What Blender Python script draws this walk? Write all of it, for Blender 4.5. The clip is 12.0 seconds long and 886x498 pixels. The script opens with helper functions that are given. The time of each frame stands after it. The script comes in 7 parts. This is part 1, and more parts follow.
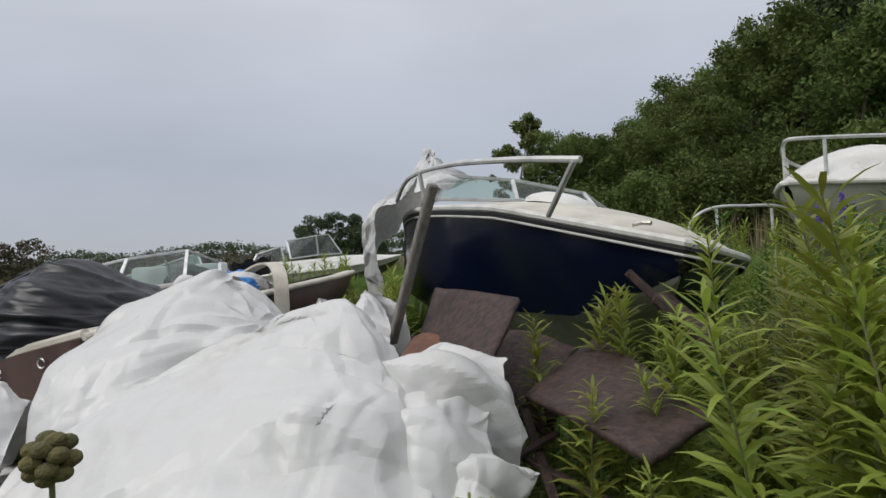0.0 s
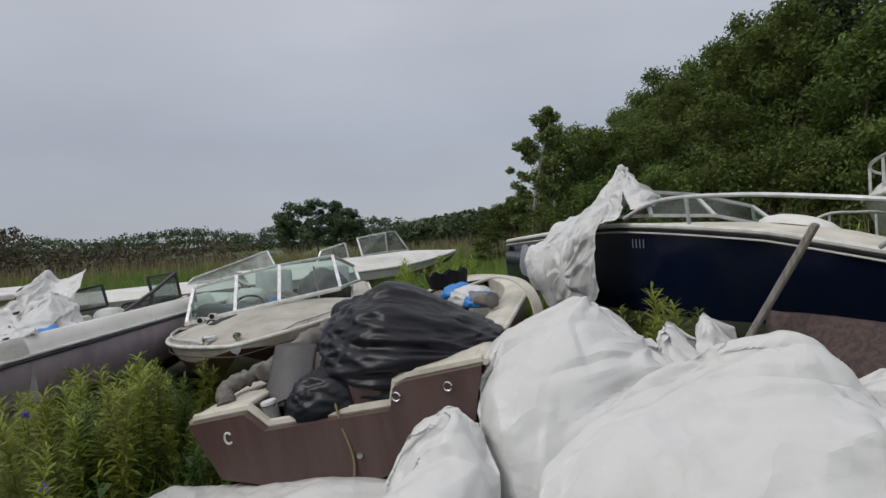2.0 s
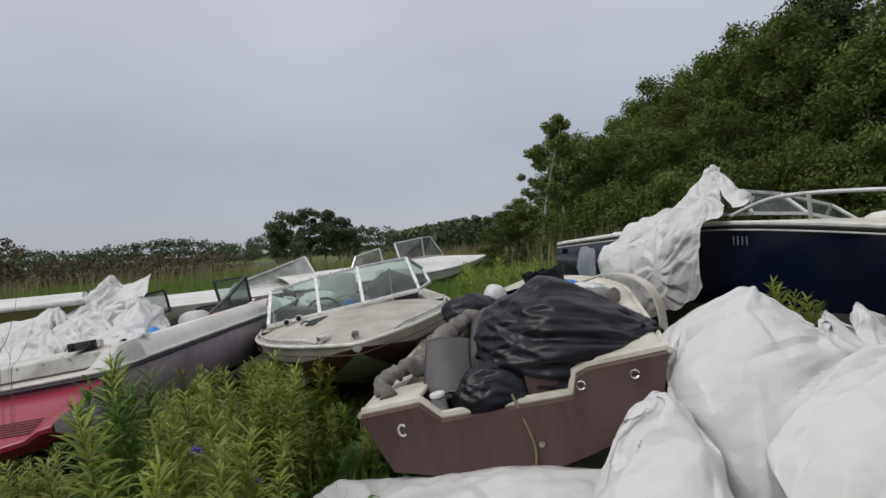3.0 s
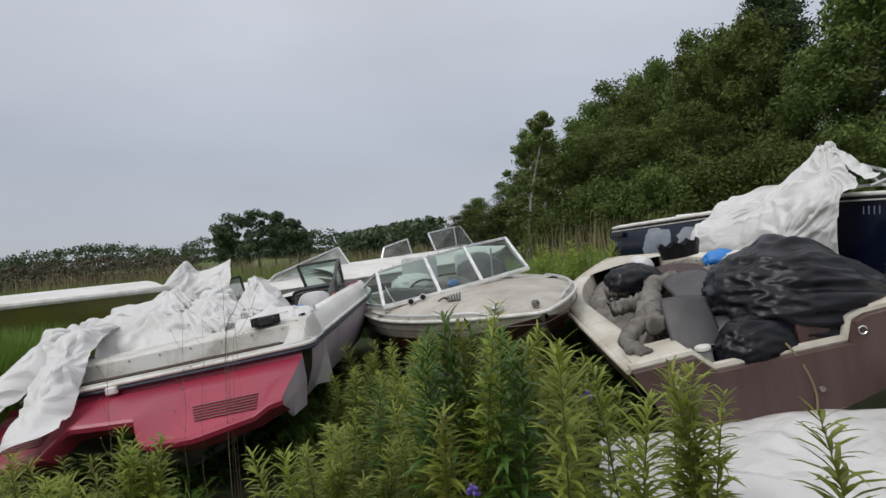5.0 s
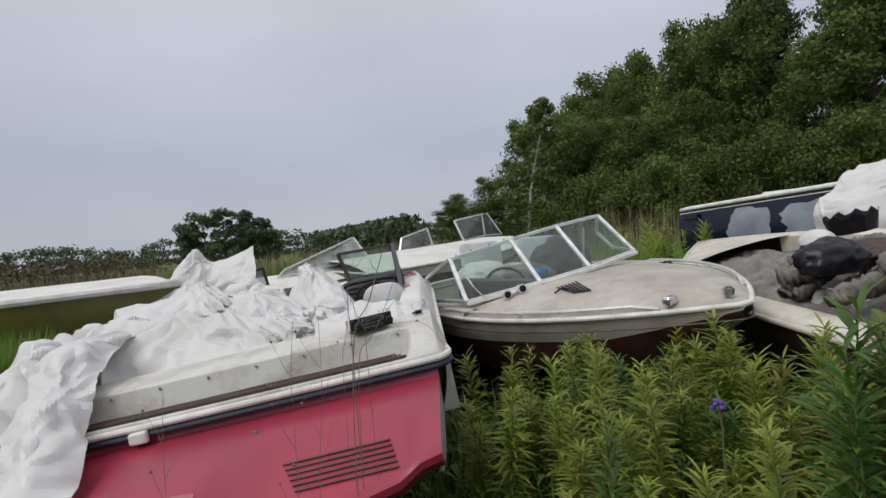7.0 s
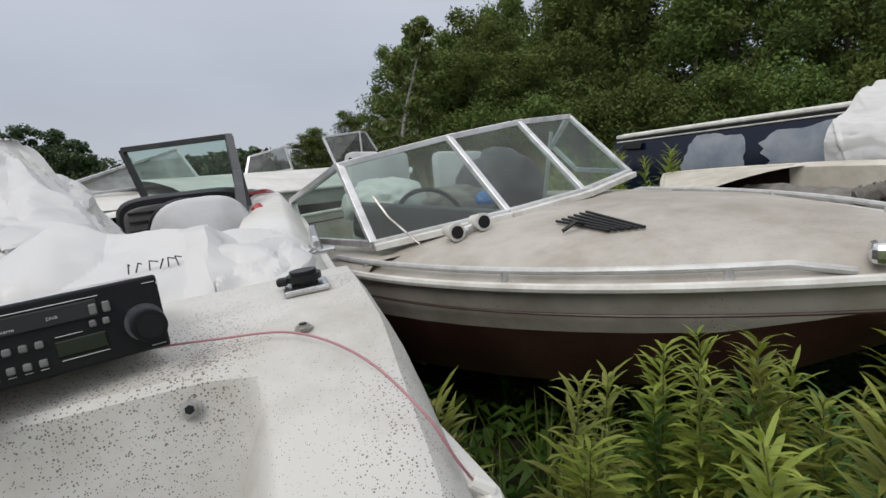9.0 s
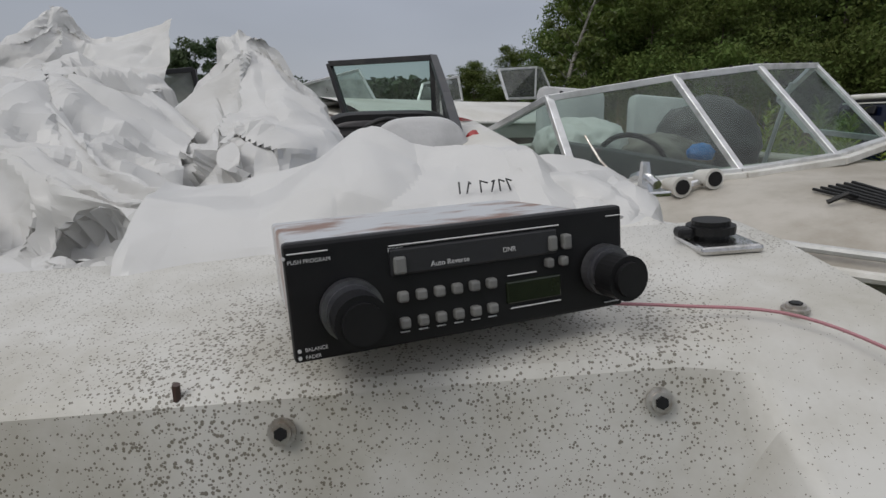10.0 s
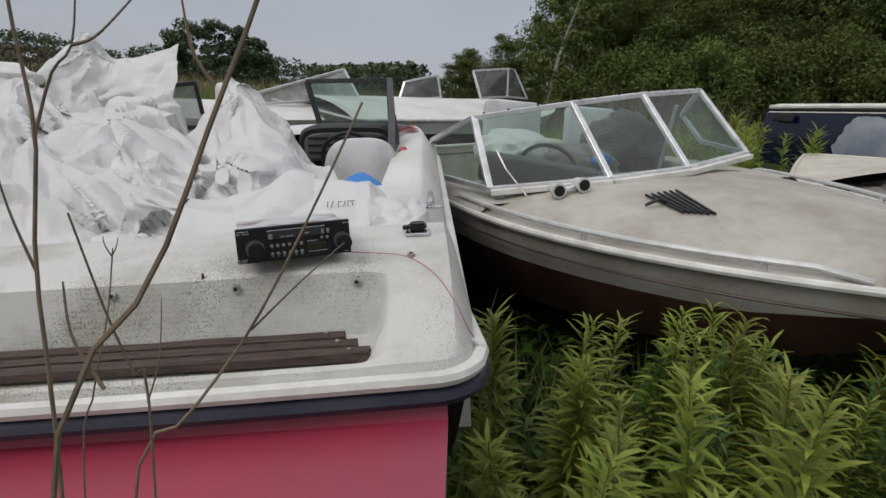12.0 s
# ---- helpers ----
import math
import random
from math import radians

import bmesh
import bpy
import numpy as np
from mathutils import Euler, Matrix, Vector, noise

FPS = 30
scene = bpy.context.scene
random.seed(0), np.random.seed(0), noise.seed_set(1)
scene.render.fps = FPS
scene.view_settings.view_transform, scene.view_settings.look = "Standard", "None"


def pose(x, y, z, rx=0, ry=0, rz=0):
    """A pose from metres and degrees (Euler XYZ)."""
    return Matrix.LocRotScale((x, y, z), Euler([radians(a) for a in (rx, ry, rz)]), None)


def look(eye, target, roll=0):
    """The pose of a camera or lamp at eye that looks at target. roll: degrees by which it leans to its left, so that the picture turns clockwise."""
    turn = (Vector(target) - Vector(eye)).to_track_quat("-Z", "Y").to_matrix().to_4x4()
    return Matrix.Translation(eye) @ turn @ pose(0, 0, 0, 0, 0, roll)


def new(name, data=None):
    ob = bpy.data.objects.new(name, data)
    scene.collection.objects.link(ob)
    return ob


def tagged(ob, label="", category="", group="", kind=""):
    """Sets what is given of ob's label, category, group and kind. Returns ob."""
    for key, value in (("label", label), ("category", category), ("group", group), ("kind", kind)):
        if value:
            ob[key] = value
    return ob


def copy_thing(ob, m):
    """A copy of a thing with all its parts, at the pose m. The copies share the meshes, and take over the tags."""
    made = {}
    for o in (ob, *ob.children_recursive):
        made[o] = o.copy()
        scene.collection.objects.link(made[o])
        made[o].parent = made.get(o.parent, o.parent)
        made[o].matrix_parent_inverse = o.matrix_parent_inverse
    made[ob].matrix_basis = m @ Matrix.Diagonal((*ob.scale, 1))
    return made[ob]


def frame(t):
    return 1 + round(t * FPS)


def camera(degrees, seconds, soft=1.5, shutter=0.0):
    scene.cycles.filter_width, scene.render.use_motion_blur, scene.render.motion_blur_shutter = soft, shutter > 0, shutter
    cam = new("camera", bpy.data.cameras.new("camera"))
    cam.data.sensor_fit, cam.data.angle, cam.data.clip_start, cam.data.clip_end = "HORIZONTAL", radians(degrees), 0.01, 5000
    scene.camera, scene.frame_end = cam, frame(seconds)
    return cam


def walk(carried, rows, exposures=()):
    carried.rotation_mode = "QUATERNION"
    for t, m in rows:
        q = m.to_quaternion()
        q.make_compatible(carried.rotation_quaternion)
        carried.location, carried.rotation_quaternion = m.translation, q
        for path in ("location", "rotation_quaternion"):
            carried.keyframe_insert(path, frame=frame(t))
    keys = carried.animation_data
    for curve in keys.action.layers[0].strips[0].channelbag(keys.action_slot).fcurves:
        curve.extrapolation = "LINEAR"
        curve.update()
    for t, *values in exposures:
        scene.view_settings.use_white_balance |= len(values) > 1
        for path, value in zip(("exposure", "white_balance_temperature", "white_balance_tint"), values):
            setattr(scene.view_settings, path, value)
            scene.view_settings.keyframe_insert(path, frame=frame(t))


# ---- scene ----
cam = camera(75.2, 12.0)
PATH = [
    (0, (0.742, 2.059, 1.243), (0.659, 4.058, 1.244), -3.5),
    (0.5, (0.266, 1.969, 1.367), (0.215, 3.968, 1.34), -2.9),
    (1, (-0.213, 1.843, 1.497), (-0.223, 3.843, 1.459), -3.2),
    (1.5, (-0.629, 1.721, 1.551), (-0.627, 3.721, 1.506), -3.4),
    (2, (-1.073, 1.803, 1.566), (-1.034, 3.801, 1.507), -3.6),
    (2.5, (-1.573, 1.768, 1.584), (-1.515, 3.767, 1.537), -3.7),
    (3, (-2.009, 1.767, 1.551), (-1.913, 3.764, 1.52), -4.0),
    (3.2, (-2.207, 1.782, 1.528), (-2.087, 3.778, 1.499), -4.3),
    (4.8, (-3.563, 1.908, 1.453), (-3.262, 3.884, 1.419), -4.6),
    (5, (-3.718, 1.965, 1.439), (-3.403, 3.94, 1.402), -4.6),
    (5.5, (-4.085, 2.109, 1.449), (-3.758, 4.082, 1.415), -4.7),
    (6, (-4.321, 2.411, 1.432), (-3.998, 4.385, 1.394), -4.8),
    (6.5, (-4.446, 2.831, 1.382), (-4.111, 4.802, 1.341), -5.2),
    (7, (-4.488, 3.319, 1.346), (-4.056, 5.272, 1.298), -5.2),
    (7.2, (-4.454, 3.546, 1.312), (-3.979, 5.488, 1.257), -5.1),
    (8.8, (-4.165, 5.103, 1.146), (-3.274, 6.881, 0.933), -2.9),
    (9, (-4.199, 5.267, 1.118), (-3.312, 7.04, 0.849), -1.9),
    (9.5, (-4.346, 5.453, 1.095), (-3.641, 7.284, 0.704), 2.2),
    (10, (-4.365, 5.472, 1.092), (-3.928, 7.365, 0.618), 3.7),
    (10.5, (-4.333, 5.449, 1.082), (-4.009, 7.357, 0.576), 4.9),
    (11, (-4.328, 5.399, 1.081), (-4.063, 7.313, 0.565), 6.2),
    (11.5, (-4.264, 5.184, 1.111), (-4.025, 7.101, 0.593), 6.2),
    (12, (-4.263, 4.81, 1.261), (-3.814, 6.688, 0.739), 4.8),
]
walk(cam, [(t, look(eye, target, roll)) for t, eye, target, roll in PATH],
     [(0, 0.12), (0.5, -0.05), (1.5, -0.08), (2.5, -0.03), (5, 0.13), (7, 0.1), (8.8, 0.2), (9.3, 0.05), (9.8, -0.2), (10.6, -0.35), (11.5, -0.35), (12, -0.08)])

# ---- world, sun, exposure ----
world = bpy.data.worlds.new("overcast")
scene.world = world
world.use_nodes = True
wt = world.node_tree
wt.nodes.clear()
w_out = wt.nodes.new("ShaderNodeOutputWorld")
w_bg = wt.nodes.new("ShaderNodeBackground")
w_sky = wt.nodes.new("ShaderNodeTexSky")
w_sky.sky_type = "NISHITA"
w_sky.sun_disc = False
w_sky.sun_elevation = radians(44)
w_sky.sun_rotation = radians(243)
w_geo = wt.nodes.new("ShaderNodeTexCoord")
w_sep = wt.nodes.new("ShaderNodeSeparateXYZ")
w_ramp = wt.nodes.new("ShaderNodeValToRGB")
w_ramp.color_ramp.elements[0].position = 0.0
w_ramp.color_ramp.elements[0].color = (0.395, 0.418, 0.475, 1)
w_ramp.color_ramp.elements[1].position = 1.0
w_ramp.color_ramp.elements[1].color = (1.06, 1.06, 1.1, 1)
for pos, col in ((0.16, (0.36, 0.384, 0.445, 1)), (0.45, (0.525, 0.545, 0.595, 1))):
    e = w_ramp.color_ramp.elements.new(pos)
    e.color = col
w_noise = wt.nodes.new("ShaderNodeTexNoise")
w_noise.inputs["Scale"].default_value = 1.6
w_noise.inputs["Detail"].default_value = 4
w_noise.inputs["Roughness"].default_value = 0.45
w_map = wt.nodes.new("ShaderNodeMapping")
w_map.inputs["Scale"].default_value = (1, 1, 2.6)
w_cl = wt.nodes.new("ShaderNodeMapRange")
w_cl.inputs["From Min"].default_value = 0.3
w_cl.inputs["From Max"].default_value = 0.7
w_cl.inputs["To Min"].default_value = 0.88
w_cl.inputs["To Max"].default_value = 1.12
w_mul = wt.nodes.new("ShaderNodeVectorMath")
w_mul.operation = "SCALE"
w_sc = wt.nodes.new("ShaderNodeVectorMath")
w_sc.operation = "SCALE"
w_sc.inputs["Scale"].default_value = 0.01
w_add = wt.nodes.new("ShaderNodeVectorMath")
L = wt.links.new
L(w_geo.outputs["Generated"], w_sep.inputs[0])
L(w_sep.outputs["Z"], w_ramp.inputs[0])
L(w_geo.outputs["Generated"], w_map.inputs[0])
L(w_map.outputs[0], w_noise.inputs["Vector"])
L(w_noise.outputs[0], w_cl.inputs["Value"])
L(w_ramp.outputs[0], w_mul.inputs[0])
L(w_cl.outputs[0], w_mul.inputs["Scale"])
L(w_sky.outputs[0], w_sc.inputs[0])
L(w_mul.outputs[0], w_add.inputs[0])
L(w_sc.outputs[0], w_add.inputs[1])
L(w_add.outputs[0], w_bg.inputs["Color"])
w_bg.inputs["Strength"].default_value = 1.0
L(w_bg.outputs[0], w_out.inputs[0])

sun_data = bpy.data.lights.new("sun", "SUN")
sun_data.energy = 1.3
sun_data.angle = radians(30)
sun_data.color = (1.0, 0.97, 0.93)
sun = new("sun", sun_data)
sun.matrix_world = look((-14, -7, 15), (0, 0, 0))
scene.view_settings.exposure = 0.0


# ---- materials ----
def material(name, color, alt=None, scale=3.0, rough=0.5, metal=0.0, bump=0.1, bump_scale=40.0, mix=(0.4, 0.65), spots=None,
             spot_scale=60.0, spot_size=0.18, spot_patch=1.5, spot_base=0.1, random_tint=0.0, translucent=0.0, streak=None, coat=0.0, spec=0.5, crease=None):
    """A surface whose colour wanders between two tones, with fine relief, and with stains or mildew spots."""
    m = bpy.data.materials.new(name)
    m.use_nodes = True
    t = m.node_tree
    ln = t.links.new
    b = t.nodes["Principled BSDF"]
    b.inputs["Roughness"].default_value = rough
    b.inputs["Metallic"].default_value = metal
    b.inputs["Coat Weight"].default_value = coat
    b.inputs["Specular IOR Level"].default_value = spec
    co = t.nodes.new("ShaderNodeTexCoord")
    n1 = t.nodes.new("ShaderNodeTexNoise")
    n1.inputs["Scale"].default_value = scale
    n1.inputs["Detail"].default_value = 6
    n1.inputs["Roughness"].default_value = 0.65
    if streak:
        mp = t.nodes.new("ShaderNodeMapping")
        mp.inputs["Scale"].default_value = streak
        ln(co.outputs["Object"], mp.inputs[0])
        ln(mp.outputs[0], n1.inputs["Vector"])
    else:
        ln(co.outputs["Object"], n1.inputs["Vector"])
    mr = t.nodes.new("ShaderNodeMapRange")
    mr.inputs["From Min"].default_value, mr.inputs["From Max"].default_value = mix
    ln(n1.outputs[0], mr.inputs["Value"])
    mx = t.nodes.new("ShaderNodeMix")
    mx.data_type = "RGBA"
    mx.inputs["A"].default_value = (*color, 1)
    mx.inputs["B"].default_value = (*(alt or color), 1)
    ln(mr.outputs[0], mx.inputs["Factor"])
    col = mx.outputs["Result"]
    if spots:
        vo = t.nodes.new("ShaderNodeTexVoronoi")
        vo.inputs["Scale"].default_value = spot_scale
        ln(co.outputs["Object"], vo.inputs["Vector"])
        n2 = t.nodes.new("ShaderNodeTexNoise")
        n2.inputs["Scale"].default_value = spot_patch
        n2.inputs["Detail"].default_value = 3
        ln(co.outputs["Object"], n2.inputs["Vector"])
        size = t.nodes.new("ShaderNodeMapRange")
        size.inputs["From Min"].default_value, size.inputs["From Max"].default_value = 0.38, 0.7
        size.inputs["To Min"].default_value, size.inputs["To Max"].default_value = spot_size * spot_base, spot_size * 2
        ln(n2.outputs[0], size.inputs["Value"])
        jit = t.nodes.new("ShaderNodeMath")
        jit.operation = "MULTIPLY"
        ln(size.outputs[0], jit.inputs[0])
        ln(vo.outputs["Color"], jit.inputs[1])
        lt = t.nodes.new("ShaderNodeMath")
        lt.operation = "LESS_THAN"
        ln(vo.outputs["Distance"], lt.inputs[0])
        ln(jit.outputs[0], lt.inputs[1])
        fa = t.nodes.new("ShaderNodeMath")
        fa.operation = "MULTIPLY"
        fa.inputs[1].default_value = 0.8
        ln(lt.outputs[0], fa.inputs[0])
        m2 = t.nodes.new("ShaderNodeMix")
        m2.data_type = "RGBA"
        m2.inputs["B"].default_value = (*spots, 1)
        ln(col, m2.inputs["A"])
        ln(fa.outputs[0], m2.inputs["Factor"])
        col = m2.outputs["Result"]
    if random_tint:
        oi = t.nodes.new("ShaderNodeObjectInfo")
        ge = t.nodes.new("ShaderNodeNewGeometry")
        ad = t.nodes.new("ShaderNodeMath")
        ad.operation = "ADD"
        ln(oi.outputs["Random"], ad.inputs[0])
        ln(ge.outputs["Random Per Island"], ad.inputs[1])
        vr = t.nodes.new("ShaderNodeMapRange")
        vr.inputs["From Max"].default_value = 2.0
        vr.inputs["To Min"].default_value, vr.inputs["To Max"].default_value = 1 - random_tint, 1 + random_tint
        ln(ad.outputs[0], vr.inputs["Value"])
        hs = t.nodes.new("ShaderNodeHueSaturation")
        hs.inputs["Saturation"].default_value = 1.0
        ln(vr.outputs[0], hs.inputs["Value"])
        hr = t.nodes.new("ShaderNodeMapRange")
        hr.inputs["From Max"].default_value = 2.0
        hr.inputs["To Min"].default_value, hr.inputs["To Max"].default_value = 0.5 - random_tint * 0.05, 0.5 + random_tint * 0.05
        ln(ad.outputs[0], hr.inputs["Value"])
        ln(hr.outputs[0], hs.inputs["Hue"])
        ln(col, hs.inputs["Color"])
        col = hs.outputs[0]
    ln(col, b.inputs["Base Color"])
    if bump:
        n3 = t.nodes.new("ShaderNodeTexNoise")
        n3.inputs["Scale"].default_value = bump_scale
        n3.inputs["Detail"].default_value = 5
        ln(co.outputs["Object"], n3.inputs["Vector"])
        bu = t.nodes.new("ShaderNodeBump")
        bu.inputs["Strength"].default_value = bump
        bu.inputs["Distance"].default_value = 0.01
        ln(n3.outputs[0], bu.inputs["Height"])
        last = bu
        for cell, deep in crease or ():
            # flat-sided creases: a warped cell pattern with straight slopes
            wn = t.nodes.new("ShaderNodeTexNoise")
            wn.inputs["Scale"].default_value = cell * 0.6
            wn.inputs["Detail"].default_value = 2
            ln(co.outputs["Object"], wn.inputs["Vector"])
            wm = t.nodes.new("ShaderNodeMix")
            wm.data_type = "VECTOR"
            wm.inputs["Factor"].default_value = 0.7 / cell
            ln(co.outputs["Object"], wm.inputs["A"])
            ln(wn.outputs["Color"], wm.inputs["B"])
            wm.clamp_factor = False
            vc = t.nodes.new("ShaderNodeTexVoronoi")
            vc.distance = "MANHATTAN"
            vc.inputs["Scale"].default_value = cell
            ln(wm.outputs["Result"], vc.inputs["Vector"])
            cb = t.nodes.new("ShaderNodeBump")
            cb.inputs["Strength"].default_value = 1.0
            cb.inputs["Distance"].default_value = deep
            ln(vc.outputs["Distance"], cb.inputs["Height"])
            ln(last.outputs[0], cb.inputs["Normal"])
            last = cb
        ln(last.outputs[0], b.inputs["Normal"])
    if translucent:
        tr = t.nodes.new("ShaderNodeBsdfTranslucent")
        ln(col, tr.inputs[0])
        ms = t.nodes.new("ShaderNodeMixShader")
        ms.inputs[0].default_value = translucent
        ln(b.outputs[0], ms.inputs[1])
        ln(tr.outputs[0], ms.inputs[2])
        ln(ms.outputs[0], t.nodes["Material Output"].inputs[0])
    return m


def glass_material(name, tint=(0.75, 0.82, 0.8), clear=0.82, dirt=0.12):
    """Thin flat glass: clear with a mirror gloss by Fresnel, and a film of dust."""
    m = bpy.data.materials.new(name)
    m.use_nodes = True
    t = m.node_tree
    t.nodes.clear()
    ln = t.links.new
    out = t.nodes.new("ShaderNodeOutputMaterial")
    tr = t.nodes.new("ShaderNodeBsdfTransparent")
    tr.inputs[0].default_value = (*tint, 1)
    gl = t.nodes.new("ShaderNodeBsdfGlossy")
    gl.inputs["Roughness"].default_value = 0.03
    lw = t.nodes.new("ShaderNodeLayerWeight")
    lw.inputs[0].default_value = 0.5
    pw = t.nodes.new("ShaderNodeMath")
    pw.operation = "POWER"
    pw.inputs[1].default_value = 3.5
    ln(lw.outputs["Facing"], pw.inputs[0])
    fr = t.nodes.new("ShaderNodeMapRange")
    fr.inputs["To Min"].default_value, fr.inputs["To Max"].default_value = 0.04, 0.24
    ln(pw.outputs[0], fr.inputs["Value"])
    m1 = t.nodes.new("ShaderNodeMixShader")
    ln(fr.outputs[0], m1.inputs[0])
    ln(tr.outputs[0], m1.inputs[1])
    ln(gl.outputs[0], m1.inputs[2])
    du = t.nodes.new("ShaderNodeBsdfDiffuse")
    du.inputs[0].default_value = (0.55, 0.57, 0.55, 1)
    co = t.nodes.new("ShaderNodeTexCoord")
    no = t.nodes.new("ShaderNodeTexNoise")
    no.inputs["Scale"].default_value = 4
    no.inputs["Detail"].default_value = 6
    ln(co.outputs["Object"], no.inputs["Vector"])
    mr = t.nodes.new("ShaderNodeMapRange")
    mr.inputs["From Min"].default_value, mr.inputs["From Max"].default_value = 0.3, 0.75
    mr.inputs["To Min"].default_value, mr.inputs["To Max"].default_value = dirt * 0.3, dirt * 1.6
    ln(no.outputs[0], mr.inputs["Value"])
    m2 = t.nodes.new("ShaderNodeMixShader")
    ln(mr.outputs[0], m2.inputs[0])
    ln(m1.outputs[0], m2.inputs[1])
    ln(du.outputs[0], m2.inputs[2])
    ln(m2.outputs[0], out.inputs[0])
    return m


MILDEW = (0.085, 0.07, 0.045)
gel_white = material("white_gelcoat", (0.68, 0.67, 0.635), (0.55, 0.53, 0.475), 2.2, 0.42, bump=0.06, spots=MILDEW, spot_scale=190, spot_size=0.26, spot_patch=4.0)
gel_spot = material("mildewed_gelcoat", (0.54, 0.53, 0.495), (0.36, 0.34, 0.285), 6, 0.45, bump=0.08, mix=(0.45, 0.72), spots=MILDEW, spot_scale=480, spot_size=0.36, spot_patch=7.0, spot_base=0.62)
gel_cream = material("chalky_cream_gelcoat", (0.44, 0.41, 0.36), (0.3, 0.27, 0.22), 3.2, 0.55, bump=0.08, spots=(0.16, 0.14, 0.1), spot_scale=120, spot_size=0.2, spot_patch=3)
gel_tan = material("tan_stained_gelcoat", (0.58, 0.55, 0.47), (0.4, 0.36, 0.29), 3.0, 0.5, bump=0.06, spots=MILDEW, spot_scale=120, spot_size=0.16)
red_paint = material("faded_red_gelcoat", (0.31, 0.022, 0.05), (0.25, 0.03, 0.055), 1.6, 0.4, bump=0.03, bump_scale=12, coat=0.06, spots=(0.2, 0.03, 0.04), spot_scale=110, spot_size=0.1)
lilac = material("faded_lilac_hull", (0.4, 0.34, 0.37), (0.27, 0.22, 0.25), 2.0, 0.45, bump=0.05, streak=(1, 1, 0.4))
navy = material("navy_gelcoat", (0.003, 0.006, 0.02), (0.007, 0.011, 0.032), 1.4, 0.22, bump=0.02, bump_scale=6, mix=(0.45, 0.75))
navy_chalk = material("chalked_navy", (0.17, 0.2, 0.25), (0.3, 0.32, 0.35), 3.0, 0.6, bump=0.05)
boot_white = material("grubby_white_bottom", (0.42, 0.42, 0.36), (0.26, 0.26, 0.2), 2.5, 0.55, streak=(1, 1, 0.3))
brown_hull = material("brown_gelcoat", (0.072, 0.04, 0.036), (0.1, 0.062, 0.055), 3.0, 0.42, bump=0.05, streak=(2.5, 2.5, 0.35), spots=(0.02, 0.014, 0.012), spot_scale=14, spot_size=0.1)
dark_brown = material("dark_brown_hull", (0.05, 0.03, 0.025), (0.085, 0.055, 0.045), 3.0, 0.4, streak=(2, 2, 0.4))
maroon_hull = material("maroon_hull", (0.05, 0.018, 0.016), (0.085, 0.035, 0.03), 3.0, 0.35, streak=(2, 2, 0.4))
olive = material("olive_hull", (0.14, 0.13, 0.025), (0.09, 0.09, 0.03), 2.0, 0.4, streak=(1, 1, 0.4))
black_plastic = material("black_plastic", (0.008, 0.008, 0.009), (0.016, 0.016, 0.016), 6, 0.42, bump=0.05, spec=0.25)
black_paint = material("worn_black_paint", (0.018, 0.018, 0.02), (0.06, 0.055, 0.05), 7, 0.45, mix=(0.5, 0.75))
navy_rubber = material("navy_rubber_trim", (0.012, 0.014, 0.03), (0.03, 0.03, 0.045), 6, 0.5)
white_trim = material("white_vinyl_trim", (0.68, 0.67, 0.63), (0.5, 0.48, 0.43), 8, 0.45)
alu = material("dull_aluminium", (0.78, 0.78, 0.78), (0.55, 0.55, 0.54), 12, 0.4, 0.8, bump=0.04)
alu_white = material("oxidised_aluminium", (0.58, 0.58, 0.57), (0.42, 0.42, 0.4), 10, 0.5, 0.35)
ring_metal = material("dull_ring_metal", (0.2, 0.2, 0.21), (0.1, 0.1, 0.11), 40, 0.3, 0.7, bump=0)
rusty_tin = material("rust_stained_tin", (0.6, 0.61, 0.62), (0.26, 0.13, 0.08), 14, 0.38, 0.55, bump=0.08, mix=(0.5, 0.62), streak=(1, 2.2, 1))
chrome = material("pitted_chrome", (0.7, 0.7, 0.7), (0.4, 0.38, 0.35), 30, 0.2, 1.0, mix=(0.5, 0.75))
steel = material("dull_steel_bolt", (0.55, 0.53, 0.5), (0.28, 0.24, 0.2), 60, 0.4, 0.8)
tarp_mat = material("white_shrink_wrap", (0.61, 0.605, 0.59), (0.5, 0.485, 0.45), 1.8, 0.38, bump=0.12, bump_scale=20, mix=(0.52, 0.8), translucent=0.08, spots=(0.3, 0.27, 0.22), spot_scale=60, spot_size=0.05, crease=((3.6, 0.02), (10.0, 0.004)))
tarp_grey = material("grey_soiled_wrap", (0.42, 0.41, 0.38), (0.25, 0.24, 0.22), 3.0, 0.5, bump=0.3, bump_scale=14, translucent=0.1)
bag_mat = material("black_plastic_bag", (0.006, 0.006, 0.009), (0.01, 0.01, 0.014), 5, 0.34, bump=0.06, bump_scale=16, spec=0.3)
rust_board = material("rotten_brown_plywood", (0.065, 0.036, 0.028), (0.02, 0.012, 0.01), 5, 0.7, bump=0.8, bump_scale=26, streak=(9, 9, 1.2), mix=(0.38, 0.62))
old_wood = material("grey_weathered_timber", (0.24, 0.22, 0.19), (0.13, 0.115, 0.1), 6, 0.8, bump=0.5, streak=(9, 9, 0.8))
teak = material("rotting_teak", (0.08, 0.052, 0.04), (0.03, 0.021, 0.017), 14, 0.8, bump=0.6, bump_scale=60, streak=(1, 8, 8))
grey_cloth = material("grey_sodden_cloth", (0.2, 0.185, 0.165), (0.1, 0.09, 0.08), 6, 0.85, bump=0.6, bump_scale=30)
dark_cloth = material("dark_vinyl_sheet", (0.045, 0.042, 0.045), (0.07, 0.065, 0.065), 5, 0.55, bump=0.2)
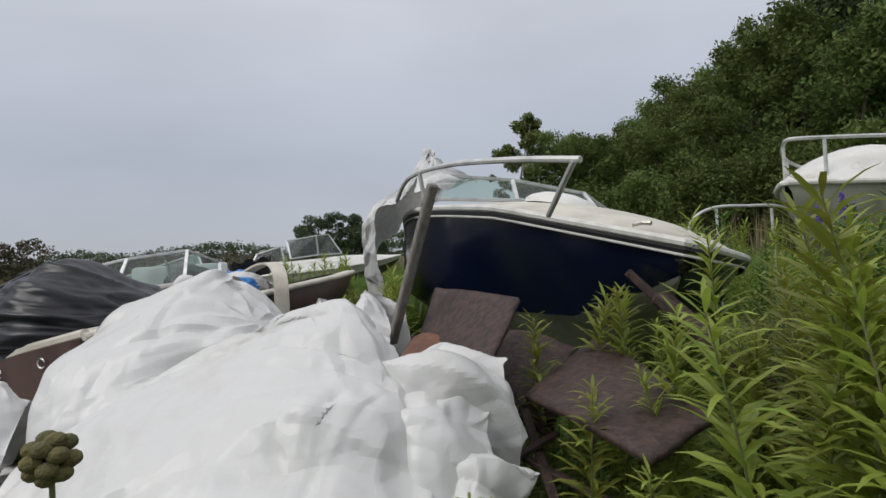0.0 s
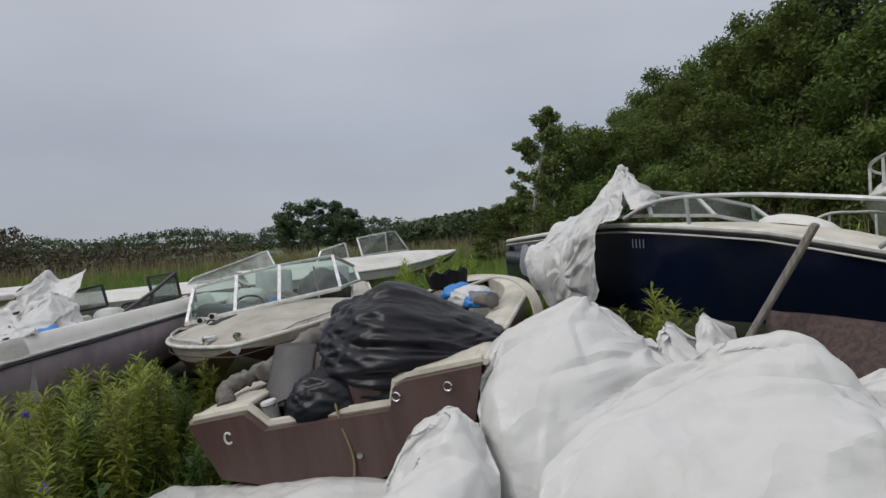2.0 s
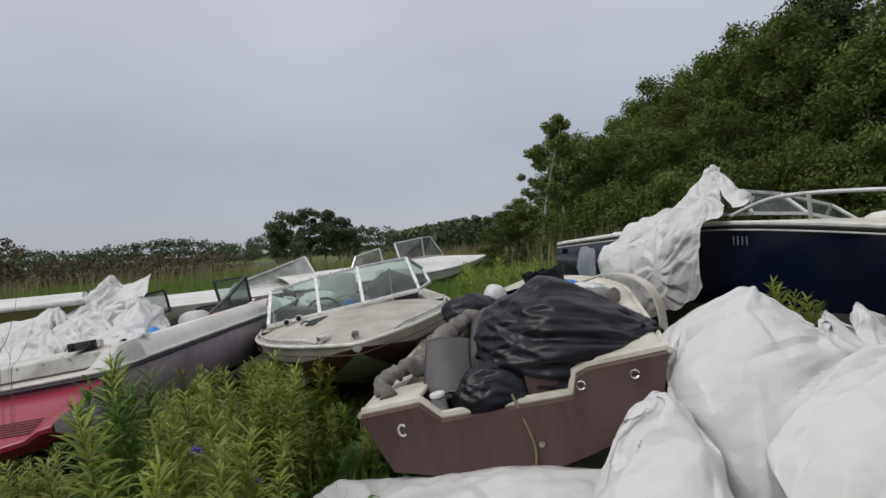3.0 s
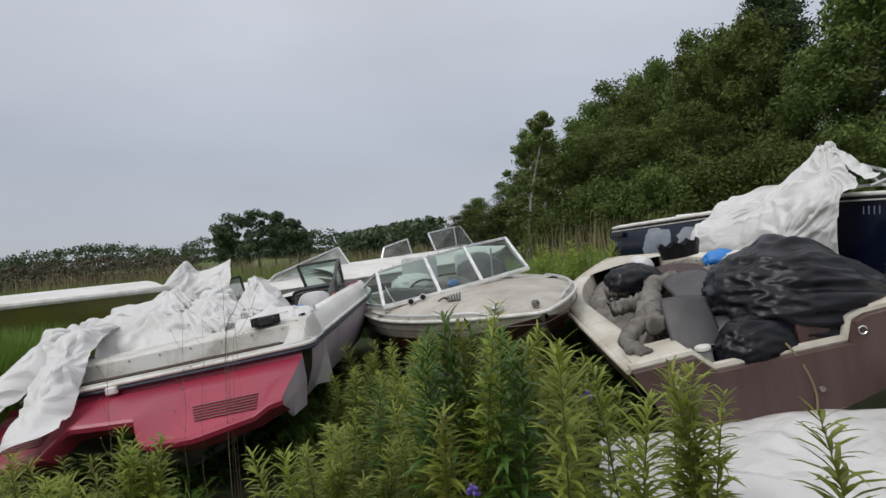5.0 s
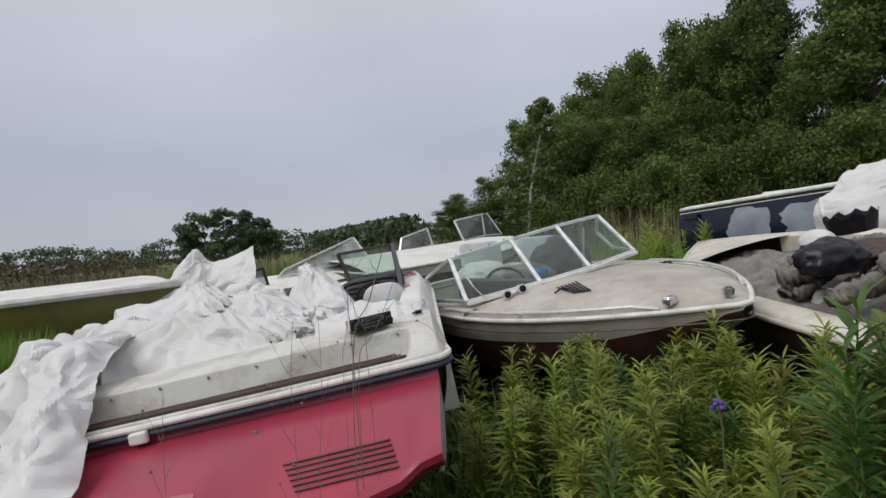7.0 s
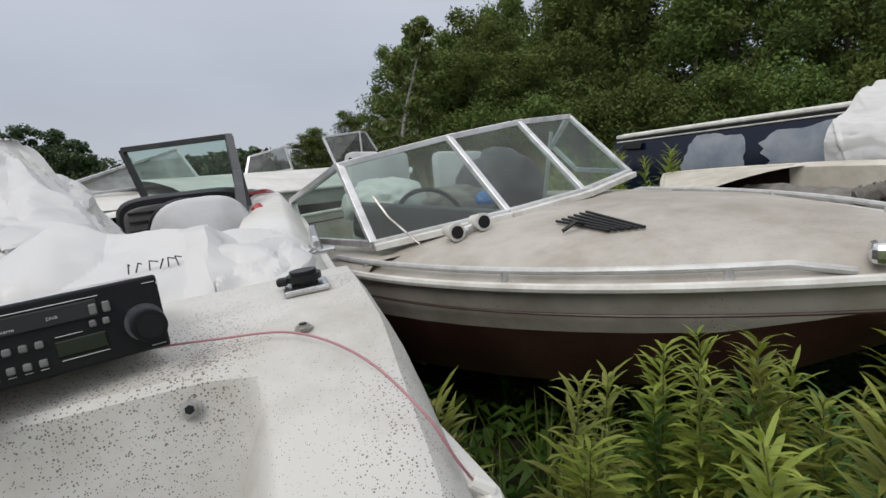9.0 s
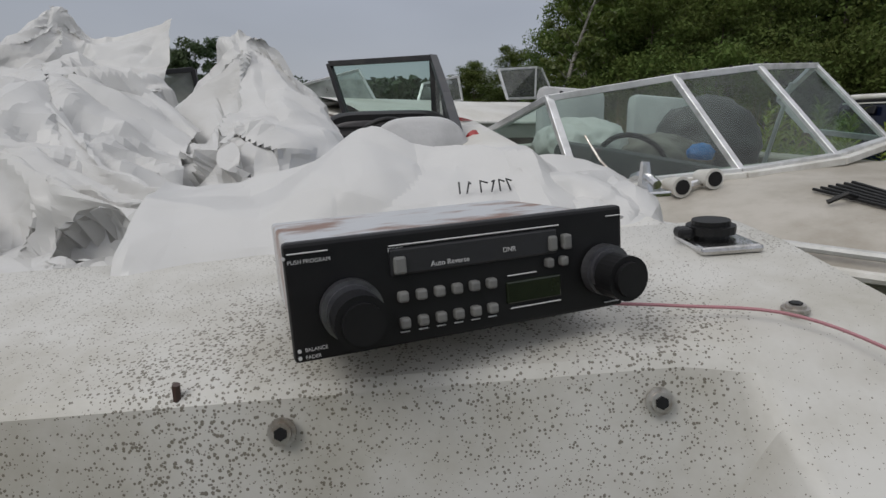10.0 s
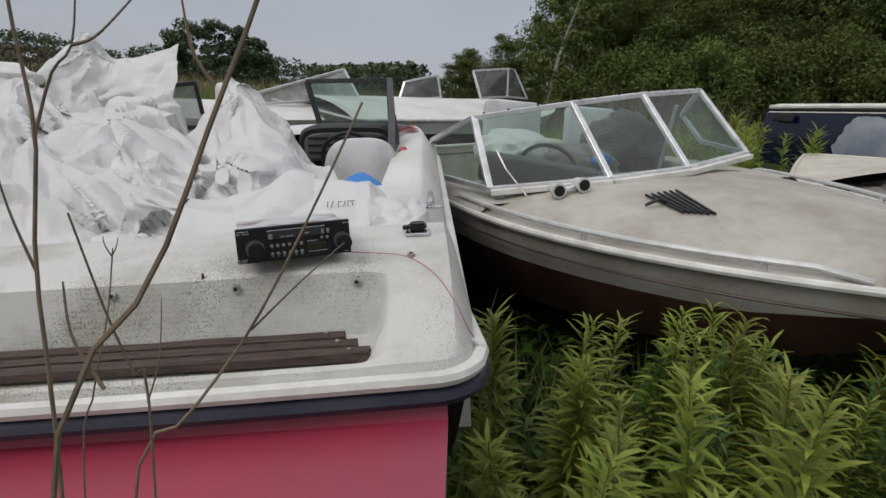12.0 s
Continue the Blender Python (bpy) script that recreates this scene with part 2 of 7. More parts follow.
blue_plastic = material("bright_blue_plastic", (0.02, 0.2, 0.55), (0.015, 0.13, 0.4), 5, 0.4, bump=0.2, bump_scale=12)
seat_vinyl = material("grey_seat_vinyl", (0.5, 0.5, 0.5), (0.38, 0.38, 0.38), 6, 0.5, bump=0.2)
red_mark = material("red_decal", (0.4, 0.03, 0.03), (0.25, 0.03, 0.03), 9, 0.5)
ink = material("black_marker_ink", (0.02, 0.02, 0.02), (0.05, 0.05, 0.05), 20, 0.7, bump=0)
print_grey = material("pale_printing", (0.55, 0.55, 0.55), (0.45, 0.45, 0.45), 20, 0.6, bump=0)
lcd = material("dull_green_display", (0.012, 0.016, 0.01), (0.02, 0.026, 0.015), 20, 0.15, bump=0)
pink_wire = material("pink_insulated_wire", (0.42, 0.2, 0.22), (0.35, 0.15, 0.17), 20, 0.5, bump=0)
glass_clear = glass_material("dusty_windscreen", (0.58, 0.72, 0.66), dirt=0.05)
glass_hazy = glass_material("hazed_acrylic", (0.5, 0.55, 0.52), dirt=0.42)
glass_smoke = glass_material("grey_film_window", (0.34, 0.36, 0.35), dirt=0.16)
leaf_a = material("goldenrod_leaf", (0.19, 0.235, 0.03), (0.3, 0.33, 0.06), 9, 0.55, bump=0, random_tint=0.45, translucent=0.4)
leaf_b = material("dark_weed_leaf", (0.06, 0.13, 0.02), (0.1, 0.17, 0.028), 9, 0.5, bump=0, random_tint=0.3, translucent=0.35)
stem_mat = material("weed_stem", (0.1, 0.14, 0.04), (0.13, 0.1, 0.05), 9, 0.6, bump=0)
dry_mat = material("dry_stalk", (0.2, 0.15, 0.1), (0.1, 0.075, 0.055), 20, 0.8, bump=0.2)
grass_mat = material("meadow_grass", (0.1, 0.175, 0.022), (0.15, 0.215, 0.035), 0.4, 0.6, bump=0, random_tint=0.3, translucent=0.3)
straw_mat = material("straw_reed", (0.26, 0.21, 0.12), (0.17, 0.14, 0.07), 1, 0.7, bump=0, random_tint=0.25, translucent=0.2)
olive_head = material("dry_olive_floret", (0.13, 0.11, 0.03), (0.08, 0.075, 0.03), 60, 0.8, bump=0.6, bump_scale=300)
violet = material("violet_petal", (0.12, 0.07, 0.35), (0.2, 0.12, 0.45), 30, 0.6, bump=0, translucent=0.3)
tree_leaf = material("tree_leaf", (0.078, 0.112, 0.03), (0.125, 0.157, 0.042), 0.35, 0.75, bump=0, random_tint=0.55, translucent=0.25, spec=0.15)
birch_leaf = material("birch_leaf", (0.11, 0.16, 0.035), (0.16, 0.2, 0.05), 1.5, 0.5, bump=0, random_tint=0.4, translucent=0.3)
pine_leaf = material("pine_needle", (0.05, 0.075, 0.03), (0.072, 0.095, 0.038), 1.5, 0.6, bump=0, random_tint=0.45, translucent=0.12, spec=0.15)
far_leaf = material("distant_leaf", (0.05, 0.08, 0.035), (0.07, 0.095, 0.04), 0.3, 0.7, bump=0, random_tint=0.35, translucent=0.15)
bark = material("bark", (0.12, 0.095, 0.075), (0.06, 0.048, 0.04), 8, 0.9, bump=0.6, streak=(6, 6, 1))
birch_bark = material("birch_bark", (0.42, 0.4, 0.36), (0.12, 0.1, 0.09), 5, 0.8, bump=0.3, streak=(2, 2, 8))
soil = material("weedy_ground", (0.04, 0.06, 0.018), (0.075, 0.065, 0.04), 0.9, 0.95, bump=0.8, bump_scale=12)
meadow = material("meadow_ground", (0.075, 0.13, 0.022), (0.11, 0.14, 0.035), 0.05, 0.95, bump=0.5, bump_scale=3)
lake = material("grey_lake_water", (0.1, 0.12, 0.13), (0.12, 0.14, 0.15), 0.05, 0.15, bump=0.1, bump_scale=1.5)


# ---- building helpers ----
def thing(name, m, label, category, group=""):
    ob = new(name)
    ob.matrix_world = m
    ob.empty_display_size = 0.1
    return tagged(ob, label, category, group)


def part(name, bm, mat, parent=None, label="", in_world=False, smooth=False, sharp=38):
    """Link a bmesh as one mesh object under a thing or under a part. in_world: its points are given in the world."""
    me = bpy.data.meshes.new(name)
    if in_world and parent is not None:
        m, p = parent.matrix_basis.copy(), parent.parent
        while p is not None:
            m, p = p.matrix_basis @ m, p.parent
        bm.transform(m.inverted())
    bmesh.ops.recalc_face_normals(bm, faces=bm.faces)
    bm.to_mesh(me)
    bm.free()
    me.materials.append(mat)
    if smooth:
        me.shade_smooth()
        me.set_sharp_from_angle(angle=radians(sharp))
    ob = new(name, me)
    ob.parent = parent
    return tagged(ob, label)


def grid_bm(p, close_u=False, close_v=False, bm=None):
    """A sheet of quads over an array of points, rows by columns."""
    p = np.asarray(p, float)
    bm = bm or bmesh.new()
    nu, nv = p.shape[:2]
    vs = [[bm.verts.new(p[i, j]) for j in range(nv)] for i in range(nu)]
    for i in range(nu if close_u else nu - 1):
        for j in range(nv if close_v else nv - 1):
            try:
                bm.faces.new((vs[i][j], vs[(i + 1) % nu][j], vs[(i + 1) % nu][(j + 1) % nv], vs[i][(j + 1) % nv]))
            except ValueError:
                pass
    return bm


def tube(points, r, n=8, bm=None, closed=False):
    """A round bar along points; r is one radius or one for each point."""
    bm = bm or bmesh.new()
    pts = [Vector(p) for p in points]
    rs = r if hasattr(r, "__len__") else [r] * len(pts)
    rings = []
    side = None
    for i, p in enumerate(pts):
        d = (pts[(i + 1) % len(pts)] - pts[i - 1]) if closed else (pts[min(i + 1, len(pts) - 1)] - pts[max(i - 1, 0)])
        d.normalize()
        if side is None:
            side = d.orthogonal().normalized()
        side = (side - d * side.dot(d)).normalized()
        up = d.cross(side)
        rings.append([bm.verts.new(p + (side * math.cos(a) + up * math.sin(a)) * rs[i]) for a in (2 * math.pi * k / n for k in range(n))])
    m = len(rings)
    for i in range(m if closed else m - 1):
        a, b = rings[i], rings[(i + 1) % m]
        for k in range(n):
            bm.faces.new((a[k], a[(k + 1) % n], b[(k + 1) % n], b[k]))
    if not closed:
        bm.faces.new(rings[0][::-1])
        bm.faces.new(rings[-1])
    return bm


def curve_points(pts, n=24):
    """Points along a smooth curve through pts."""
    p = np.asarray(pts, float)
    out = []
    m = len(p) - 1
    for k in range(n):
        s = k / (n - 1) * m
        i = min(int(s), m - 1)
        u = s - i
        a, b, c, d = p[max(i - 1, 0)], p[i], p[i + 1], p[min(i + 2, m)]
        out.append(tuple(0.5 * (2 * b + (c - a) * u + (2 * a - 5 * b + 4 * c - d) * u * u + (3 * b - a - 3 * c + d) * u ** 3)))
    return out


def block(size, m=None, bevel=0.01, bm=None, seg=2):
    """A box with rounded edges."""
    own = bmesh.new()
    bmesh.ops.create_cube(own, size=1)
    own.transform(Matrix.Diagonal((*size, 1)))
    if bevel:
        bmesh.ops.bevel(own, geom=own.edges[:], offset=min(bevel, min(size) * 0.45), segments=seg, profile=0.5, affect="EDGES")
    if m is not None:
        own.transform(m)
    if bm is None:
        return own
    join_bm(bm, own)
    return bm


def join_bm(bm, other):
    ix = {v: bm.verts.new(v.co) for v in other.verts}
    for f in other.faces:
        bm.faces.new([ix[v] for v in f.verts])
    other.free()


def disc(r, h, m=None, n=16, bevel=0.0, bm=None):
    own = bmesh.new()
    bmesh.ops.create_cone(own, cap_ends=True, segments=n, radius1=r, radius2=r, depth=h)
    if bevel:
        bmesh.ops.bevel(own, geom=[e for e in own.edges if len(e.link_faces) == 2 and e.calc_face_angle(0) > 1], offset=bevel, segments=2, affect="EDGES")
    if m is not None:
        own.transform(m)
    if bm is None:
        return own
    join_bm(bm, own)
    return bm


def bar(a, b, w, h=None, up=(0, 0, 1), bm=None, bevel=0.002):
    """A straight bar of square section from a to b."""
    a, b = Vector(a), Vector(b)
    d = b - a
    q = d.to_track_quat("Y", "Z").to_matrix().to_4x4()
    m = Matrix.Translation((a + b) / 2) @ q
    return block((w, d.length, h or w), m, bevel, bm, 1)


def plate(corners, thick, bm=None):
    """A flat polygon of some thickness."""
    bm = bm or bmesh.new()
    c = [Vector(p) for p in corners]
    n = (c[1] - c[0]).cross(c[-1] - c[0]).normalized() * thick
    a = [bm.verts.new(p) for p in c]
    b = [bm.verts.new(p - n) for p in c]
    bm.faces.new(a)
    bm.faces.new(b[::-1])
    for i in range(len(c)):
        j = (i + 1) % len(c)
        bm.faces.new((a[j], a[i], b[i], b[j]))
    return bm


def cloth(nu, nv, place, colliders=(), floor=0.0, pins=None, steps=120, rest=None, seed=0, gravity=0.0022, shake=0.01, stiff=0.25, friction=0.5):
    """Lay a sheet of nu by nv points over ellipsoids (centre, radii) and a floor. place(u, v) gives its first points; rest is the points' spacing."""
    rng = np.random.default_rng(seed)
    u, v = np.meshgrid(np.linspace(0, 1, nu), np.linspace(0, 1, nv), indexing="ij")
    p = np.stack(place(u, v), -1).astype(float)
    p += rng.normal(0, shake, p.shape)
    old = p.copy()
    hold = np.zeros((nu, nv), bool) if pins is None else pins(u, v)
    fixed = p[hold].copy()
    ru, rv = rest
    for step in range(steps):
        vel = np.clip((p - old) * 0.93, -0.04, 0.04)
        old = p.copy()
        p = p + vel
        p[..., 2] -= gravity
        for _ in range(4):
            for ax, r, k, w in ((0, ru, 1, 1.0), (1, rv, 1, 1.0), (0, 2 * ru, 2, stiff), (1, 2 * rv, 2, stiff)):
                for s in range(2 * k):
                    n = p.shape[ax]
                    i = np.arange(n - k)
                    i = i[(i // k) % 2 == (s // k)] if k > 1 else i[i % 2 == s % 2]
                    if k > 1:
                        i = i[i % k == s % k]
                    a, b = np.take(p, i, ax), np.take(p, i + k, ax)
                    d = b - a
                    l = np.linalg.norm(d, axis=-1, keepdims=True) + 1e-9
                    c = d * (1 - r / l) * 0.5 * w
                    if k > 1:
                        c = np.where(l < r * 0.82, d * (1 - r * 0.82 / l) * 0.5 * w, 0)
                    if ax == 0:
                        p[i] += c
                        p[i + k] -= c
                    else:
                        p[:, i] += c
                        p[:, i + k] -= c
            diag = math.hypot(ru, rv)
            for a, b in (((slice(0, -1), slice(0, -1)), (slice(1, None), slice(1, None))), ((slice(1, None), slice(0, -1)), (slice(0, -1), slice(1, None)))):
                d = p[b] - p[a]
                l = np.linalg.norm(d, axis=-1, keepdims=True) + 1e-9
                c = d * (1 - diag / l) * 0.12
                p[a] += c
                p[b] -= c
            for c0, rad in colliders:
                q = (p - np.array(c0)) / np.array(rad)
                l = np.linalg.norm(q, axis=-1, keepdims=True) + 1e-9
                ins = l < 1
                p = np.where(ins, np.array(c0) + q / l * np.array(rad), p)
                old = np.where(ins, old + (p - old) * friction, old)
            low = p[..., 2] < floor
            p[..., 2] = np.maximum(p[..., 2], floor)
            old[low] += (p[low] - old[low]) * friction
            p[hold] = fixed
    return p


def facets(p, layers, seed=0, floor=-9.0, folds=9):
    """Crease a sheet into flat facets: each layer (cell in metres, depth) bends it along the edges of a random lattice."""
    rng = np.random.default_rng(seed + 900)
    p = p.copy()
    nu, nv = p.shape[:2]
    du = np.median(np.linalg.norm(np.diff(p, axis=0), axis=-1))
    dv = np.median(np.linalg.norm(np.diff(p, axis=1), axis=-1))
    i, j = np.meshgrid(np.arange(nu) * du, np.arange(nv) * dv, indexing="ij")
    for cell, depth, *stretch in layers:
        k = stretch[0] if stretch else 1.0
        a = rng.random() * 3.0 if not stretch else rng.normal(0, 0.15)
        u = (i * math.cos(a) - j * math.sin(a)) / cell
        v = (i * math.sin(a) + j * math.cos(a)) / (cell * k)
        ph = rng.random(4) * 6.28
        u = u + 0.12 * np.sin(v * 1.3 + ph[0]) + 0.1 * np.sin(u * 2.1 + ph[1])
        v = v + 0.12 * np.sin(u * 1.1 + ph[2]) + 0.1 * np.sin(v * 1.9 + ph[3])
        u, v = u - u.min(), v - v.min()
        lat = rng.normal(0, 1, (int(u.max()) + 3, int(v.max()) + 3))
        a0, b0 = u.astype(int), v.astype(int)
        fu, fv = u - a0, v - b0
        r00, r10, r01, r11 = lat[a0, b0], lat[a0 + 1, b0], lat[a0, b0 + 1], lat[a0 + 1, b0 + 1]
        h = np.where(fu + fv < 1, r00 + fu * (r10 - r00) + fv * (r01 - r00), r11 + (1 - fu) * (r01 - r11) + (1 - fv) * (r10 - r11))
        n = np.cross(np.gradient(p, axis=0), np.gradient(p, axis=1))
        n /= np.linalg.norm(n, axis=-1, keepdims=True) + 1e-9
        p += n * (h * depth)[..., None]
    # long sharp folds, steep on one side
    wide, tall = i.max(), j.max()
    h = np.zeros((nu, nv))
    for _ in range(int(min(160, folds * wide * tall + 4)) if folds else 0):
        cu, cv, a = rng.random() * wide, rng.random() * tall, rng.random() * 6.283
        along = (i - cu) * math.cos(a) + (j - cv) * math.sin(a)
        bend = rng.normal(0, 0.5)
        off = (j - cv) * math.cos(a) - (i - cu) * math.sin(a) + bend * along * along
        half, w = 0.1 + 0.4 * rng.random() ** 2, 0.025 + 0.05 * rng.random()
        ridge = np.where(off > 0, np.maximum(0, 1 - off / w), np.maximum(0, 1 + off / (0.5 * w)))
        h += ridge * np.maximum(0, 1 - np.abs(along) / half) * w * (0.22 + 0.2 * rng.random()) * (1 if rng.random() < 0.7 else -0.6)
    n = np.cross(np.gradient(p, axis=0), np.gradient(p, axis=1))
    n /= np.linalg.norm(n, axis=-1, keepdims=True) + 1e-9
    p += n * h[..., None]
    p[..., 2] = np.maximum(p[..., 2], floor)
    return p


def finer(p, k=2):
    """The same sheet with k times as many points each way."""
    for axis in (0, 1):
        n = p.shape[axis]
        t = np.linspace(0, n - 1, (n - 1) * k + 1)
        a = np.minimum(t.astype(int), n - 2)
        f = (t - a).reshape((-1, 1, 1) if axis == 0 else (1, -1, 1))
        p = np.take(p, a, axis) * (1 - f) + np.take(p, a + 1, axis) * f
        q = p.copy()
        if axis == 0:
            q[1:-1] = (p[:-2] + 2 * p[1:-1] + p[2:]) / 4
        else:
            q[:, 1:-1] = (p[:, :-2] + 2 * p[:, 1:-1] + p[:, 2:]) / 4
        p = q
    return p


def sheet(name, p, mat, parent=None, label=""):
    """A thin sheet as one mesh."""
    nu, nv = p.shape[:2]
    k = np.arange(nu * nv).reshape(nu, nv)
    f = np.stack([k[:-1, :-1], k[1:, :-1], k[1:, 1:], k[:-1, 1:]], -1).reshape(-1, 4)
    me = bpy.data.meshes.new(name)
    me.from_pydata(p.reshape(-1, 3).tolist(), [], f.tolist())
    me.materials.append(mat)
    me.shade_smooth()
    me.set_sharp_from_angle(angle=math.radians(13))
    return tagged(new(name, me), label)


def ev(table, u):
    """Smooth value from a table of (u, value)."""
    us, vs = zip(*table)
    if u <= us[0]:
        return vs[0]
    for a, b, c, d in zip(us, us[1:], vs, vs[1:]):
        if u <= b:
            s = (u - a) / (b - a)
            return c + (d - c) * s
    return vs[-1]


class Hull:
    """A boat's shape: y runs from the stern (0) to the stem (length), x to its starboard side, z up from the stern's sheer."""

    def __init__(self, length, beam, sheer, chine=0.75, chine_z=-0.38, keel_z=-0.62, full=0.45, rake=0.5, stern=0.94, power=2.3, chine_rise=0.8):
        self.length, self.half, self.sheer, self.power = length, beam / 2, sheer, power
        self.chine, self.chine_z, self.keel_z, self.full, self.rake, self.stern = chine, chine_z, keel_z, full, rake, stern
        self.chine_rise = chine_rise

    def b(self, u):
        aft = self.stern + (1 - self.stern) * min(1, u / self.full)
        t = max(0.0, (u - self.full) / (1 - self.full))
        return self.half * aft * max(0.0, 1 - t ** self.power)

    def edge(self, u, side=1, out=0.0):
        return Vector((side * (self.b(u) + out), u * self.length, ev(self.sheer, u)))

    def section(self, u):
        """From the sheer down to the chine and the keel, on the starboard side."""
        b, zs = self.b(u), ev(self.sheer, u)
        t = max(0.0, (u - 0.45) / 0.55)
        bc = b * self.chine * (1 - 0.35 * t)
        zc = self.chine_z + (zs * 0.75 - self.chine_z) * t ** 2.2 * self.chine_rise
        zk = self.keel_z + (zs * 0.8 - self.keel_z) * t ** 3.0 * 0.88
        zc = max(zc, zk + 0.02)
        rk = lambda z: -self.rake * t ** 2 * (zs - z) / (zs - self.keel_z)
        top = [Vector((b + (bc - b) * s + 0.03 * math.sin(math.pi * s), u * self.length + rk(zs + (zc - zs) * s), zs + (zc - zs) * s)) for s in (0, 0.2, 0.4, 0.6, 0.8, 1)]
        low = [Vector((bc * (1 - s), u * self.length + rk(zc + (zk - zc) * s), zc + (zk - zc) * s)) for s in (0, 0.5, 1)]
        return top, low

    def shell(self, boat, side_mat, bottom_mat, transom_mat=None, side_label="", n=26, band=None):
        us = [i / n for i in range(n)] + [0.99, 0.999]
        for side in (1, -1):
            flip = Vector((side, 1, 1))
            rows = [[v * flip for v in self.section(u)[0]] for u in us]
            if band:
                part("hull_band", grid_bm([r[:3] for r in rows]), band, boat, smooth=True)
                rows = [r[2:] for r in rows]
            part("hull_side", grid_bm(rows), side_mat, boat, side_label, smooth=True)
            rows = [[v * flip for v in self.section(u)[1]] for u in us]
            part("hull_bottom", grid_bm(rows), bottom_mat, boat, smooth=True)
        if transom_mat:
            top, low = self.section(0)
            ring = top + low[1:]
            ring = ring + [Vector((-v.x, v.y, v.z)) for v in reversed(ring[:-1])]
            part("transom", plate(ring, 0.03), transom_mat, boat)

    def deck(self, boat, u0, u1, mat, crown=0.08, label="", name="foredeck", lift=0.0, n=16, m=11, drop=0.0):
        rows = []
        for i in range(n + 1):
            u = u0 + (u1 - u0) * i / n
            b, zs = self.b(u), ev(self.sheer, u)
            rows.append([(b * s, u * self.length, zs + lift + crown * (1 - abs(s) ** 2.4) * min(1, b / self.half * 1.3)) for s in (2 * k / (m - 1) - 1 for k in range(m))])
        return part(name, grid_bm(rows), mat, boat, label, smooth=True)

    def side_decks(self, boat, u0, u1, width, floor_z, mat, crown=0.03, inner_mat=None, n=14, slope=0.25):
        """Gunwales on both sides, the walls of the cockpit and its floor."""
        us = [u0 + (u1 - u0) * i / n for i in range(n + 1)]
        for side in (1, -1):
            rows = []
            for u in us:
                e = self.edge(u, side)
                w = min(width, self.b(u) * 0.8)
                prof = [(0, 0), (slope * 0.3, 0.5), (slope, 0.95), (slope + 0.08, 1), (0.75, 1), (0.96, 0.9), (1, 0.7)]
                rows.append([(e.x - side * w * a, e.y, e.z + crown * h) for a, h in prof] + [(e.x - side * (w + 0.02), e.y, floor_z)])
            part("gunwale", grid_bm(rows), mat, boat, smooth=True)
        rows = [[(s * (self.b(u) - width * 0.9), u * self.length, floor_z) for s in (-1, 1)] for u in us]
        part("cockpit_floor", grid_bm(rows), inner_mat or mat, boat)

    def rub_rail(self, boat, mat, r=0.02, u1=0.995, stern=True, name="rub_rail", drop=0.0, out=0.01, u0=0.0):
        pts = [self.edge(u0 + (u1 - u0) * i / 40, 1, out) for i in range(41)]
        pts = pts + [Vector((-p.x, p.y, p.z)) for p in reversed(pts)]
        part(name, tube([p - Vector((0, 0, drop)) for p in pts], r, 8, closed=stern), mat, boat, smooth=True)


def windscreen(boat, low, top, frame_mat, glass_mat, w=0.03, name="windscreen", label="", posts=None):
    """Panes between pairs of points (low and top, in the world), each in a metal frame."""
    low, top = [Vector(p) for p in low], [Vector(p) for p in top]
    for i in range(len(low) - 1):
        bm = bar(low[i], low[i + 1], w, w * 0.8)
        bar(top[i], top[i + 1], w * 0.9, w * 0.8, bm=bm)
        bar(low[i], top[i], w, w * 0.7, bm=bm)
        if i == len(low) - 2:
            bar(low[-1], top[-1], w, w * 0.7, bm=bm)
        f = part("windscreen_frame", bm, frame_mat, boat, label, in_world=True)
        g = part("pane", grid_bm([[low[i], top[i]], [low[i + 1], top[i + 1]]]), glass_mat, boat, in_world=True)
        g.visible_shadow = False


def inside(m, p):
    return m.inverted() @ Vector(p)


# ---- ground, far land, trees ----
def ground_height(x, y):
    return 0.05 * noise.noise(Vector((x * 0.25, y * 0.25, 0))) * (1 if abs(x) + abs(y) < 60 else 0.3)


def spread(lo, hi, near, n):
    """Positions that lie dense about zero and sparse far off."""
    s = np.linspace(-1, 1, n)
    return np.sign(s) * (np.abs(s) * near + np.abs(s) ** 6 * (hi - near))


xs, ys = spread(-1500, 1500, 30, 90), spread(-1500, 1500, 30, 90) + 8
rows = [[(x, y, ground_height(x, y) - 0.04) for y in ys] for x in xs]
ground = tagged(part("ground", grid_bm(rows), meadow, smooth=True), "overgrown green meadow reaching to the horizon", "ground", kind="structure")
rows = [[(x, y, ground_height(x, y)) for y in np.linspace(-4, 14, 50)] for x in np.linspace(-13, 9, 50)]
yard = tagged(part("yard_ground", grid_bm(rows), soil, smooth=True), "dark damp weedy soil under the boats", "ground", kind="structure")
bm = bmesh.new()
bmesh.ops.create_circle(bm, cap_ends=True, segments=40, radius=1)
bm.transform(Matrix.Translation((-75, 80, 0.03)) @ Matrix.Diagonal((55, 22, 1, 1)))
tagged(part("water", bm, lake), "still grey lake water beyond the reeds", "lake", kind="structure")


